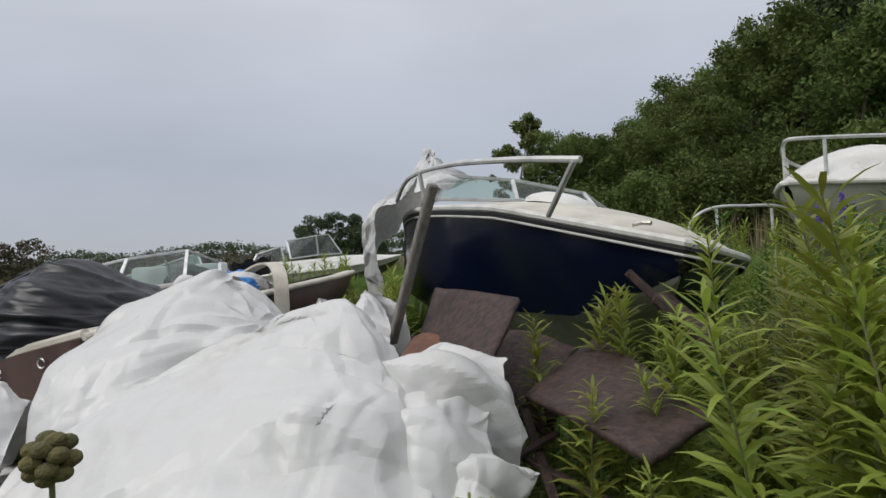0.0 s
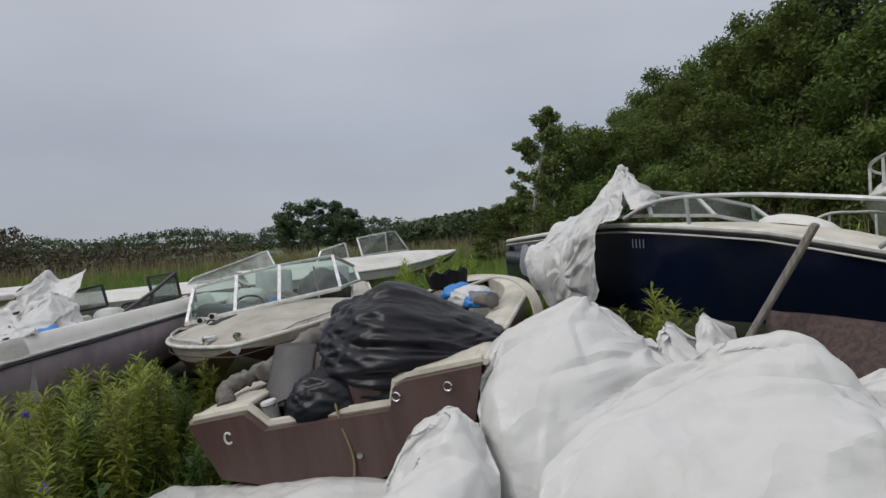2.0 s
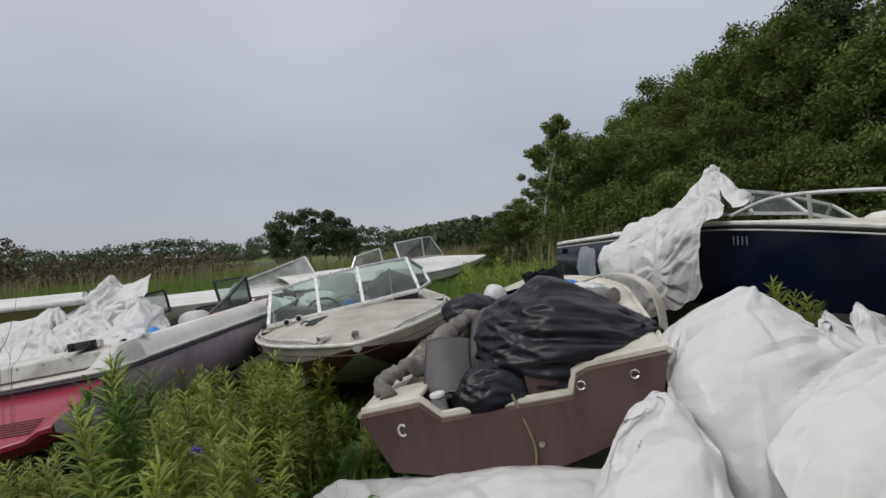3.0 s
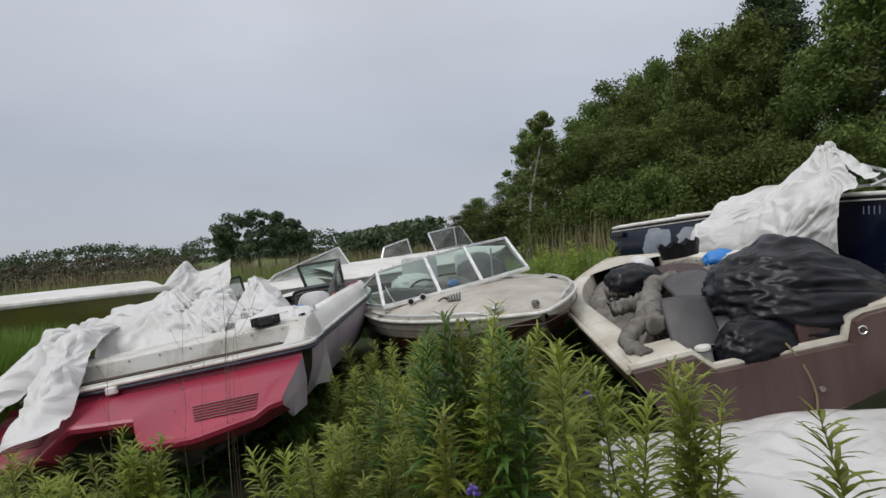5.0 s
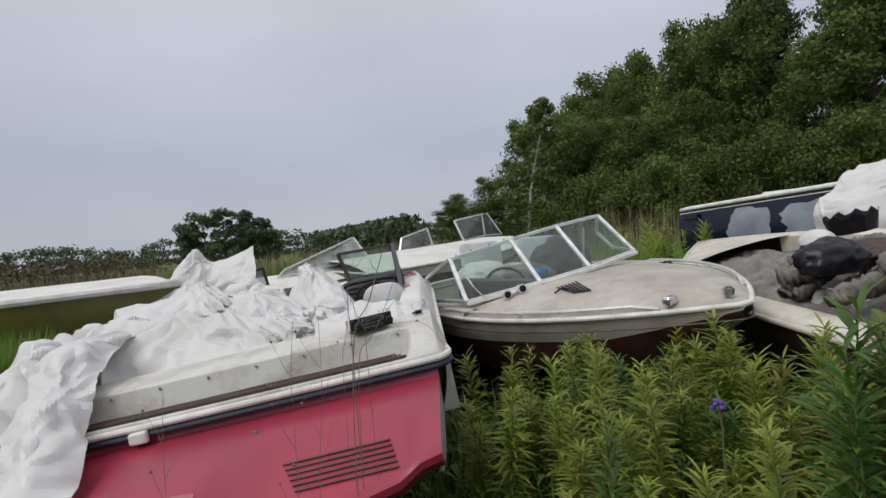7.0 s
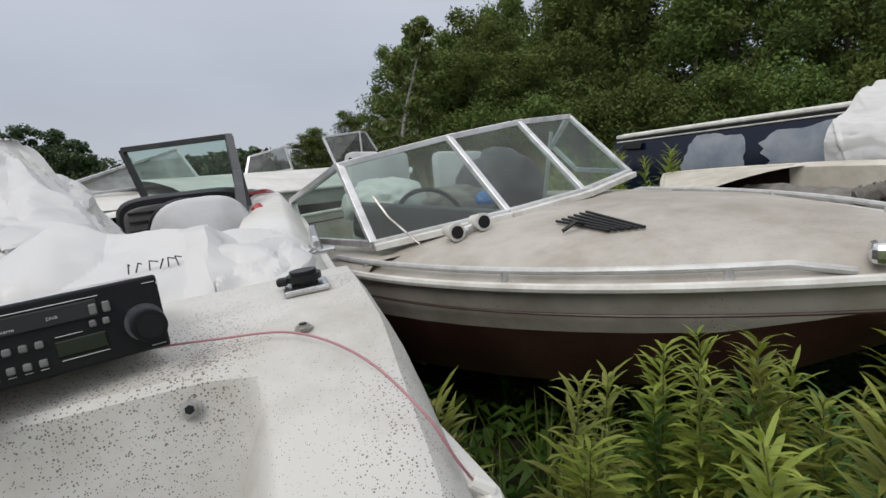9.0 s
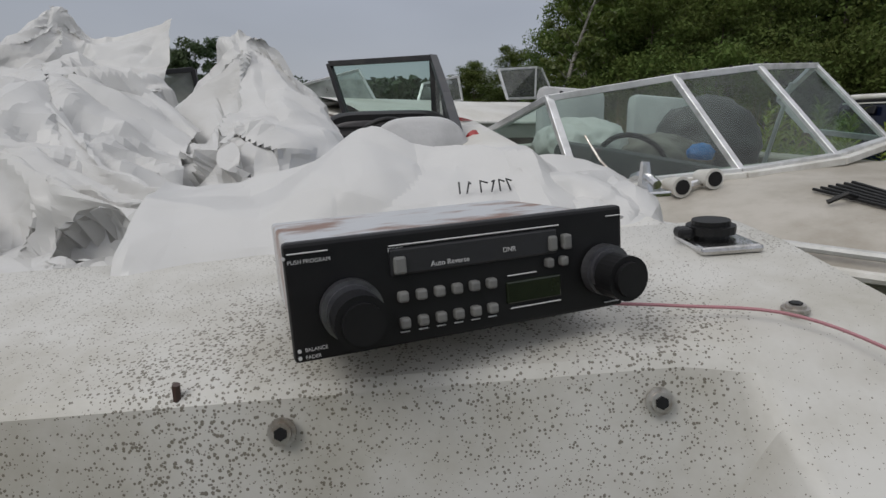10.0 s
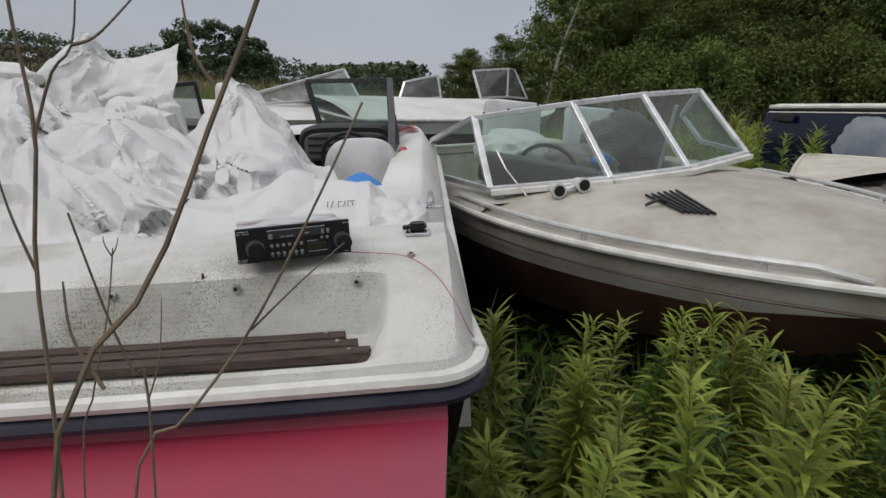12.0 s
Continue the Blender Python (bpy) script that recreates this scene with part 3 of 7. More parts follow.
def leaf_cloud(centres, sizes, count, leaf, rng, flat=0.7):
    """Small leaf blades scattered in clumps about the centres, as verts and faces of a mesh."""
    k = rng.integers(0, len(centres), count)
    d = rng.normal(0, 1, (count, 3))
    d /= np.linalg.norm(d, axis=1, keepdims=True)
    r = rng.random((count, 1)) ** 0.45
    c = centres[k] + d * r * sizes[k][:, None] * np.array([1, 1, flat])
    a = rng.normal(0, 1, (count, 3))
    a /= np.linalg.norm(a, axis=1, keepdims=True)
    b = np.cross(a, d + rng.normal(0, 0.5, (count, 3)))
    b /= np.linalg.norm(b, axis=1, keepdims=True) + 1e-9
    s = leaf * (0.6 + 0.8 * rng.random((count, 1)))
    v = np.stack([c - a * s, c + b * s * 0.45, c + a * s, c - b * s * 0.45], 1).reshape(-1, 3)
    f = np.arange(count * 4).reshape(-1, 4)
    return v, f


def mesh_of(name, v, f, mat):
    me = bpy.data.meshes.new(name)
    me.from_pydata(v.tolist(), [], f.tolist())
    me.materials.append(mat)
    return me


def tree(name, h, width, seed, leaf_mat, bark_mat, leaves=6500, leaf=0.085, low=0.15, conifer=False, label="", clump=0.16):
    """A trunk with limbs, and a crown of leaf clumps with gaps."""
    rng = np.random.default_rng(seed)
    root = new(name)
    lean = rng.normal(0, 0.03, 2)
    axis = [(lean[0] * h * s * s * 2 + 0.05 * math.sin(5 * s + seed), lean[1] * h * s * s * 2, h * s) for s in np.linspace(0, 0.93, 9)]
    bm = tube(axis, [max(0.012, h * 0.016 * (1 - s) + 0.008) for s in np.linspace(0, 1, 9)], 7)
    cs, ss = [], []
    limbs = 30 if conifer else 20
    for i in range(limbs):
        s = low + (0.97 - low) * (i + rng.random()) / limbs
        t = (s - low) / (1 - low)
        reach = width * ((1 - t) ** 0.8 + 0.06 if conifer else math.sin(math.pi * min(1, 0.16 + 0.82 * t)) ** 0.7) * (0.6 + 0.55 * rng.random())
        az = i * 2.4 + rng.random()
        j = min(8, int(s / 0.93 * 8))
        a = np.array(axis[j]) + (np.array((0, 0, (s - j * 0.93 / 8) * h)))
        e = a + np.array((math.cos(az) * reach, math.sin(az) * reach, reach * (-0.15 if conifer else 0.55)))
        mid = (a + e) / 2 + np.array((0, 0, 0.06 * reach))
        r0 = max(0.008, h * 0.005 * (1 - 0.6 * t))
        tube([a, mid, e], [r0, r0 * 0.7, r0 * 0.3], 5, bm)
        for q in (0.45, 0.75, 1.0):
            cs.append(a + (e - a) * q + rng.normal(0, 0.06 * width, 3))
            ss.append(width * clump * (1.7 if conifer else 2.0) * (0.7 + 0.6 * rng.random()))
    part("trunk", bm, bark_mat, root, smooth=True)
    v, f = leaf_cloud(np.array(cs), np.array(ss), leaves, leaf, rng, 0.55 if conifer else 0.8)
    crown = new("crown", mesh_of("crown", v, f, leaf_mat))
    crown.parent = root
    return tagged(root, label, "tree", "trees at the wood's edge")


TREES = [
    tree("birch_tree", 5.4, 0.8, 3, birch_leaf, birch_bark, 7500, 0.062, 0.22, label="slender young birch tree with an airy crown", clump=0.12),
    tree("broadleaf_tree", 7.0, 1.9, 5, tree_leaf, bark, 13500, 0.07, 0.12, label="dense dark green broadleaf tree", clump=0.15),
    tree("broadleaf_tree", 6.0, 1.7, 8, tree_leaf, bark, 12500, 0.07, 0.08, label="bushy broadleaf tree with a ragged crown", clump=0.15),
    tree("pine_tree", 11.0, 2.3, 11, pine_leaf, bark, 19000, 0.085, 0.1, True, label="tall dark pine tree", clump=0.17),
    tree("willow_bush", 3.0, 1.5, 14, tree_leaf, bark, 11000, 0.06, 0.03, label="leafy shrub at the wood's edge", clump=0.17),
]
TREE_H = (5.4, 7.0, 6.0, 11.0, 3.0)
stand = [
    (2.35, 21.0, 0, 5.45), (3.2, 21.6, 0, 5.3), (4.3, 22.3, 2, 4.6), (5.4, 21.6, 2, 4.6), (6.6, 23, 1, 5.0), (7.6, 25, 1, 5.3),
    (10.2, 34, 1, 7.3), (11.6, 35.5, 1, 8.3), (12.8, 37, 1, 9.3), (14.2, 37, 1, 10.3), (15.7, 37, 1, 11.4), (18, 37.5, 1, 11.9), (15.5, 30, 1, 10.8), (16, 28, 1, 11.1),
    (14.9, 25, 3, 11.1), (12.6, 26, 1, 8.6), (13.9, 28, 1, 9.6), (12.9, 22.4, 1, 9.0), (15.6, 25, 3, 11.9), (10.2, 29, 1, 7.0), (12.4, 31, 1, 8.4),
    (14.6, 19.5, 1, 9.6), (17.6, 22.5, 3, 12.2), (16.6, 16.5, 1, 9.2), (19.6, 19, 3, 13), (19.5, 13.5, 1, 11), (22.5, 16, 3, 13),
    (22, 10.5, 1, 11), (11.9, 19.2, 2, 6.9), (9.4, 21.4, 2, 5.6), (7.4, 21.3, 2, 4.6), (13.4, 16.4, 2, 6.6), (15.4, 13, 2, 6.6),
    (17.5, 9.5, 2, 6.5), (1.9, 24.6, 2, 2.5), (3.2, 33, 1, 2.9), (7.2, 40, 1, 4.8), (8.5, 38, 1, 5.6), (6.2, 44, 1, 4.2),
    (5.2, 28, 1, 6.0), (4.4, 19.8, 4, 2.6), (5.9, 19.2, 4, 2.8), (7.6, 18.7, 4, 3.0), (9.3, 18.2, 4, 3.2), (10.9, 17.3, 4, 3.4),
    (12.2, 15.6, 4, 3.4), (13.2, 13.2, 4, 3.3), (14.6, 11, 4, 3.4), (3.0, 20.4, 4, 1.9),
    (8.4, 28, 2, 5.7), (18.5, 29, 3, 13.6), (21.5, 24, 3, 13.0), (25, 20, 3, 14), (25, 12, 3, 13), (6.3, 25.5, 1, 5.2),
]
for i, (x, y, k, h) in enumerate(stand):
    s = h / TREE_H[k]
    w = min(1.5, max(0.85, s)) if k else s
    m = Matrix.Translation((x, y, -0.05)) @ Matrix.Rotation(i * 2.1, 4, "Z") @ Matrix.Diagonal((w * (1 + 0.1 * math.sin(i * 3.0)), w, s, 1))
    made = copy_thing(TREES[k], Matrix.Identity(4))
    made.matrix_basis = m
for t in TREES:
    for o in (*t.children_recursive, t):
        bpy.data.objects.remove(o)

# the lone clump of trees out in the meadow
rng = np.random.default_rng(21)
lone = thing("meadow_tree", pose(-12.9, 62, 0), "lone round-crowned clump of trees in the meadow", "tree")
bm = bmesh.new()
cs, ss = [], []
for bx, top, wd in ((-3.0, 4.6, 1.2), (-1.7, 5.6, 1.4), (0.0, 6.2, 1.5), (1.6, 5.7, 1.3), (3.0, 4.6, 1.1), (3.9, 3.4, 0.8)):
    tube([(bx, 0, 0), (bx * 1.05, 0.1, top * 0.5), (bx * 1.1, 0, top * 0.9)], [0.12, 0.08, 0.03], 6, bm)
    for k in range(26):
        t = rng.random()
        cs.append((bx * 1.1 + rng.normal(0, wd * 0.42), rng.normal(0, wd * 0.5), top * (0.12 + 0.82 * t)))
        ss.append(0.75 * (0.6 + 0.6 * rng.random()))
part("trunk", bm, bark, lone)
v, f = leaf_cloud(np.array(cs), np.array(ss), 26000, 0.14, rng)
new("crown", mesh_of("crown", v, f, far_leaf)).parent = lone

# woods at the far side of the meadow
cs, ss = [], []
for k in range(900):
    x = -150 + 190 * rng.random()
    y = 118 + 20 * rng.random() + 0.08 * abs(x + 40)
    h = 3.2 + 2.2 * noise.noise(Vector((x * 0.11, 3.3, 0))) + 1.5 * rng.random()
    for q in range(3):
        cs.append((x + rng.normal(0, 0.7), y, h * (0.2 + 0.75 * q / 2)))
        ss.append(1.3 * (0.6 + 0.5 * rng.random()))
for k in range(420):
    x = -4 + 9 * rng.random()
    y = 56 + 50 * rng.random()
    h = 0.5 + 0.022 * y + 0.5 * rng.random() + 0.13 * (x + 4)
    for q in range(3):
        cs.append((x + rng.normal(0, 0.6), y, h * (0.2 + 0.75 * q / 2)))
        ss.append(0.9)
v, f = leaf_cloud(np.array(cs), np.array(ss), 70000, 0.34, rng)
tagged(new("far_woods", mesh_of("far_woods", v, f, far_leaf)), "hazy line of far woods along the meadow", "woods", kind="stuff")
# brushwood and shrubs on the lake's side
cs, ss = [], []
for k in range(260):
    x = -46 + 30 * rng.random()
    y = 34 + 14 * rng.random() + 0.3 * (x + 46) * 0.5
    h = 1.2 + 0.9 * rng.random()
    for q in range(2):
        cs.append((x, y, h * (0.35 + 0.5 * q)))
        ss.append(0.55)
for k in range(60):
    cs.append((-27 + rng.normal(0, 1.3), 36 + rng.normal(0, 0.8), 1.2 + 2.0 * rng.random()))
    ss.append(0.45)
v, f = leaf_cloud(np.array(cs), np.array(ss), 26000, 0.12, rng)
tagged(new("lakeside_brush", mesh_of("lakeside_brush", v, f, material("brush_leaf", (0.08, 0.075, 0.04), (0.12, 0.09, 0.055), 0.4, 0.8, bump=0, random_tint=0.35))),
       "brownish brushwood along the lake shore", "brush", kind="stuff")


def blades(pos, height, width, rng, bend=0.35):
    """Bent grass blades: verts and faces."""
    n = len(pos)
    az = rng.random(n) * 6.283
    d = np.stack([np.cos(az), np.sin(az), np.zeros(n)], 1)
    sd = np.stack([-np.sin(az), np.cos(az), np.zeros(n)], 1)
    h = height[:, None]
    be = bend * (0.4 + rng.random((n, 1)))
    up = np.array([0, 0, 1.0])
    w = width * (0.6 + 0.8 * rng.random((n, 1)))
    p0, p1, p2 = pos, pos + up * h * 0.55 + d * h * be * 0.3, pos + up * h * (1 - 0.3 * be) + d * h * be
    v = np.stack([p0 - sd * w, p0 + sd * w, p1 + sd * w * 0.8, p1 - sd * w * 0.8, p2], 1).reshape(-1, 3)
    k = np.arange(n)[:, None] * 5
    quads = k + np.array([0, 1, 2, 3])
    tris = k + np.array([3, 2, 4])
    return v, quads.tolist() + tris.tolist()


def grass_patch(name, count, where, mat, hmin, hmax, width, label, seed, bend=0.35):
    rng = np.random.default_rng(seed)
    p = where(rng, count)
    h = hmin + (hmax - hmin) * rng.random(len(p)) * (0.6 + 0.4 * np.sin(p[:, 0] * 1.3) * np.cos(p[:, 1] * 0.9))
    v, f = blades(p, np.maximum(h, hmin * 0.6), width, rng, bend)
    me = bpy.data.meshes.new(name)
    me.from_pydata(v.tolist(), [], f)
    me.materials.append(mat)
    return tagged(new(name, me), label, "grass", kind="stuff")


def box_of(x0, x1, y0, y1, power=1.0):
    return lambda rng, n: np.stack([x0 + (x1 - x0) * rng.random(n), y0 + (y1 - y0) * rng.random(n) ** power, np.zeros(n)], 1)


def fan(x0, slope0, x1, slope1, y0, y1, power):
    """A strip that widens with distance."""
    def f(rng, n):
        y = y0 + (y1 - y0) * rng.random(n) ** power
        a = rng.random(n)
        return np.stack([(x0 + slope0 * (y - y0)) * (1 - a) + (x1 + slope1 * (y - y0)) * a, y, np.zeros(n)], 1)
    return f


grass_patch("meadow_grass", 60000, fan(-12, -0.75, 3, 0.05, 11, 50, 1.7), grass_mat, 0.45, 0.85, 0.012, "tall green meadow grass behind the boats", 31)
grass_patch("tall_grass", 16000, box_of(-1.9, 0.2, 7.9, 13.0), grass_mat, 0.7, 1.12, 0.009, "bright tall grass between the boats", 32)
grass_patch("tall_grass", 9000, box_of(0.6, 7, 10, 17), grass_mat, 0.7, 1.25, 0.01, "tall grass before the wood", 33)
grass_patch("tall_grass", 15000, box_of(-11, -5.3, 8.0, 12), grass_mat, 0.4, 0.85, 0.008, "rank grass round the olive boat", 34)
grass_patch("tall_grass", 14000, box_of(-10, -6.1, 4.6, 7.0), grass_mat, 0.75, 1.08, 0.008, "rank grass before the olive boat", 37)
grass_patch("dry_reeds", 4200, fan(-40, -0.2, 4, 0.02, 26, 52, 1.0), straw_mat, 1.0, 1.7, 0.016, "straw-coloured dry reeds across the meadow", 35, 0.2)
grass_patch("dry_reeds", 900, fan(0.8, 0, 14, -0.2, 14, 19, 1.0), straw_mat, 1.3, 2.3, 0.012, "pale dry reed stalks before the wood", 36, 0.15)


# ---- the boats ----
def slab_text(body, size, m, mat, parent, name="printing"):
    """Raised printing in the built-in font, as a mesh."""
    cu = bpy.data.curves.new("lettering", "FONT")
    cu.body, cu.size, cu.extrude = body, size, 0.00015
    cu.align_x = "LEFT"
    ob = bpy.data.objects.new("lettering", cu)
    me = bpy.data.meshes.new_from_object(ob)
    bpy.data.objects.remove(ob)
    me.transform(m)
    me.materials.clear()
    me.materials.append(mat)
    o = new(name, me)
    o.parent = parent
    return o


def strip(points, width, thick, direction, bm=None):
    """A flat band along points; direction is the way of its width."""
    d = Vector(direction).normalized()
    rows = []
    pts = [Vector(p) for p in points]
    for i, p in enumerate(pts):
        t = (pts[min(i + 1, len(pts) - 1)] - pts[max(i - 1, 0)]).normalized()
        n = t.cross(d).normalized() * thick / 2
        w = d * width / 2
        rows.append([p - w - n, p + w - n, p + w + n, p - w + n])
    return grid_bm(rows, close_v=True, bm=bm)


def rail(boat, pts, r, mat, name="grab_rail", posts=(), foot=0.1, n=30):
    """A bent tube in the world, on posts that go down from some of its points."""
    line = curve_points(pts, n)
    part(name, tube(line, r, 8), mat, boat, in_world=True, smooth=True)
    for a, b in posts:
        part("rail_post", tube([a, b], r * 0.9, 8), mat, boat, in_world=True, smooth=True)


# brown open boat full of rubbish
M_B = pose(-1.61, 4.565, 0.82, 2.0, -11, -14)
brown_boat = thing("open_motorboat", M_B, "brown and cream open motorboat, tilted and filled with rubbish", "boat", "wrecked boats")
hb = Hull(4.0, 1.66, ((0, 0.0), (0.6, 0.02), (1, 0.08)), 0.84, -0.3, -0.46, 0.45, 0.5, 0.93, 2.2)
hb.shell(brown_boat, brown_hull, dark_brown, None, "scuffed brown side")
hb.side_decks(brown_boat, 0.012, 0.8, 0.17, -0.3, gel_tan, 0.03)
hb.deck(brown_boat, 0.78, 0.999, gel_tan, 0.06, "stained cream foredeck")
hb.rub_rail(brown_boat, gel_tan, 0.016, stern=False)
tb = [(-0.77, 0.0), (-0.45, 0.0), (-0.36, -0.1), (0.3, -0.12), (0.34, -0.02), (0.4, 0.0), (0.77, 0.0), (0.66, -0.3), (0.3, -0.4), (0, -0.46), (-0.3, -0.4), (-0.66, -0.3)]
part("transom", plate([(x, 0.0, z) for x, z in tb], 0.05), brown_hull, brown_boat, "brown transom with a motor cut-out")
for run in (tb[0:4], tb[3:7]):
    part("transom_cap", tube([(x, 0.022, z + 0.01) for x, z in run], 0.026, 8), gel_tan, brown_boat, smooth=True)
part("corner_cap", block((0.3, 0.3, 0.03), pose(-0.6, 0.16, 0.02), 0.012), gel_tan, brown_boat, "cream corner panel")
part("corner_cap", block((0.36, 0.22, 0.03), pose(0.56, 0.12, 0.02), 0.012), gel_tan, brown_boat, "cream corner panel")
eb = tube([(0.02 * math.cos(a), 0, 0.028 * math.sin(a)) for a in np.linspace(0.6, 5.4, 12)], 0.006, 6)
eb.transform(pose(-0.56, -0.054, -0.1))
part("badge", eb, white_trim, brown_boat, "white ring badge")
part("drain_plug", disc(0.014, 0.012, pose(0.1, -0.056, -0.3, 90), 12), steel, brown_boat)
for bx in (0.35, 0.6):
    part("tie_down_ring", tube([(bx + 0.02 * math.cos(a), -0.06, -0.06 + 0.02 * math.sin(a)) for a in np.linspace(0, 5.6, 10)], 0.004, 6), chrome, brown_boat)

# navy cruiser
M_N = pose(1.05, 9.75, 1.1, 0, -14.5, 186.3)
blue_boat = thing("cabin_cruiser", M_N, "navy blue cabin cruiser with a white deck, leaning over", "boat", "wrecked boats")
hn = Hull(5.38, 2.36, ((0, 0.0), (0.65, 0.15), (0.85, 0.17), (1, 0.1)), 0.88, -0.5, -0.95, 0.5, 0.7, 0.96, 2.5, 0.45)
hn.shell(blue_boat, navy, boot_white, navy, "dark navy side")
hn.deck(blue_boat, 0.5, 0.999, gel_tan, 0.16, "stained white foredeck")
hn.side_decks(blue_boat, 0.0, 0.52, 0.3, -0.45, gel_white, 0.06)
hn.rub_rail(blue_boat, white_trim, 0.02)
hn.rub_rail(blue_boat, black_plastic, 0.014, drop=0.03, name="black_stripe", out=0.006)
hn.rub_rail(blue_boat, white_trim, 0.007, drop=0.05, name="white_stripe", out=0.006)
# chalked patches and the raised letters on the side
def on_side(u, s, out=0.006):
    top, _ = hn.section(u)
    k = min(int(s * 5), 4)
    p = top[k].lerp(top[k + 1], s * 5 - k)
    return p + Vector((out, 0, out * 0.3))
for cu, cs, ru, rs, seed in ((0.19, 0.5, 0.05, 0.34, 1), (0.36, 0.55, 0.085, 0.4, 2), (0.445, 0.5, 0.05, 0.36, 5)):
    rows = []
    for th in np.linspace(0, 2 * math.pi, 49):
        e = 1 + 0.3 * noise.noise(Vector((math.cos(th) * 1.3, math.sin(th) * 1.3, seed * 7))) + 0.12 * noise.noise(Vector((math.cos(th) * 5, math.sin(th) * 5, seed * 7)))
        q = 1 / max(abs(math.cos(th)) ** 4 + abs(math.sin(th)) ** 4, 1e-6) ** 0.25
        rows.append([on_side(cu + ru * e * q * f * math.cos(th), min(0.99, max(0.03, cs + rs * e * q * f * math.sin(th))), 0.005) for f in (0.01, 0.35, 0.7, 1)])
    part("chalked_patch", grid_bm(rows), navy_chalk, blue_boat, "chalky grey worn patch", smooth=True)
for k in range(4):
    a = [on_side(0.672 + 0.007 * k, s, 0.008) for s in (0.16, 0.26)]
    part("letter_bar", tube(a, 0.004, 6), navy_chalk, blue_boat)
# windscreen, bow rail, fittings
windscreen(blue_boat, [(0.42, 6.55, 1.6), (0.56, 6.02, 1.59), (1.125, 6.2, 1.56), (1.75, 6.35, 1.42), (2.1, 6.9, 1.3)],
           [(0.5, 6.9, 1.72), (0.6, 6.25, 1.78), (1.124, 6.53, 1.745), (1.7, 6.7, 1.62), (2.0, 7.2, 1.5)], alu_white, glass_clear, 0.03)
rail(blue_boat, [(0.3, 5.85, 1.58), (0.42, 5.5, 1.68), (0.66, 5.0, 1.67), (0.95, 4.55, 1.61), (1.19, 4.25, 1.55)], 0.014, alu_white, "bow_rail",
     [((0.5, 5.3, 1.69), (0.52, 5.32, 1.52)), ((1.17, 4.27, 1.55), (1.1, 4.55, 1.36))])
hatch = [[(1.32 + 0.22 * math.cos(a) * r, 5.5 + 0.28 * math.sin(a) * r, 1.44 + 0.09 * (1 - r * r) ** 0.5 - 0.22 * 0.25 * math.cos(a) * r) for a in np.linspace(0, 2 * math.pi, 25)] for r in (1, 0.95, 0.8, 0.5, 0.02)]
part("deck_hatch", grid_bm(hatch), gel_white, blue_boat, "domed white deck hatch", in_world=True, smooth=True)
part("cleat", tube([(1.47, 4.6, 1.3), (1.5, 4.57, 1.305), (1.53, 4.54, 1.3)], 0.01, 8), steel, blue_boat, in_world=True)
part("cabin_top", block((1.5, 1.5, 0.05), pose(0, 1.55, 0.2, 0, 0, 0), 0.02), gel_white, blue_boat, "white hardtop over the stern")
part("side_vent", block((0.02, 0.22, 0.07), pose(1.16, 0.2, -0.1), 0.01), black_plastic, blue_boat)

# cream runabout
M_C = pose(-2.93, 10.12, 0.85, 0, 6, 186.2)
cream_boat = thing("runabout", M_C, "cream runabout with an aluminium windscreen and dark hull", "boat", "wrecked boats")
hc = Hull(4.42, 1.9, ((0, -0.05), (0.6, 0.0), (1, 0.03)), 0.93, -0.4, -0.62, 0.5, 0.3, 0.94, 2.7, 0.3)
hc.shell(cream_boat, maroon_hull, boot_white, gel_cream, "dark brown lower side", band=gel_cream)
hc.deck(cream_boat, 0.62, 0.999, gel_cream, 0.12, "chalky cream foredeck with rust stains")
hc.side_decks(cream_boat, 0.0, 0.64, 0.2, -0.4, gel_cream, 0.04, seat_vinyl)
hc.rub_rail(cream_boat, white_trim, 0.014)
hc.rub_rail(cream_boat, dark_brown, 0.005, drop=0.075, name="pin_stripe", out=0.004)
CL = [(-3.60, 7.86, 0.83), (-3.46, 7.34, 0.85), (-2.942, 7.19, 0.947), (-2.534, 7.22, 1.012), (-1.998, 7.5, 1.082), (-1.88, 8.05, 1.1)]
CT = [(-3.62, 7.98, 1.0), (-3.488, 7.632, 1.155), (-3.019, 7.54, 1.263), (-2.608, 7.6, 1.336), (-2.115, 7.835, 1.392), (-1.95, 8.2, 1.25)]
windscreen(cream_boat, CL, CT, alu, glass_clear, 0.032)
bm = bmesh.new()
for a, b in zip(CL[1:5], CL[2:5]):
    bar(Vector(a) + Vector((0, -0.02, -0.012)), Vector(b) + Vector((0, -0.02, -0.012)), 0.05, 0.025, bm=bm)
part("windscreen_base", bm, white_trim, cream_boat, in_world=True)
for a, b in zip(CT[1:5], CT[2:5]):
    for q in (0.1, 0.35, 0.65, 0.9):
        p = Vector(a).lerp(Vector(b), q) + Vector((0, 0, 0.014))
        part("snap_button", disc(0.007, 0.012, Matrix.Translation(p), 8), black_plastic, cream_boat, in_world=True)
def deck_c(x, y, up=0.0):
    """A point on the runabout's foredeck, over the world's x, y."""
    q = inside(M_C, (x, y, 0.9))
    u = q.y / hc.length
    b = hc.b(u)
    s = min(1, abs(q.x) / b)
    return M_C @ Vector((q.x, q.y, ev(hc.sheer, u) + 0.12 * (1 - s ** 2.4) * min(1, b / hc.half * 1.3) + up))
horn = part("horn", tube([deck_c(-3.2, 7.13, 0.02), deck_c(-3.1, 7.13, 0.02)], 0.014, 8), chrome, cream_boat, "twin white horns", in_world=True)
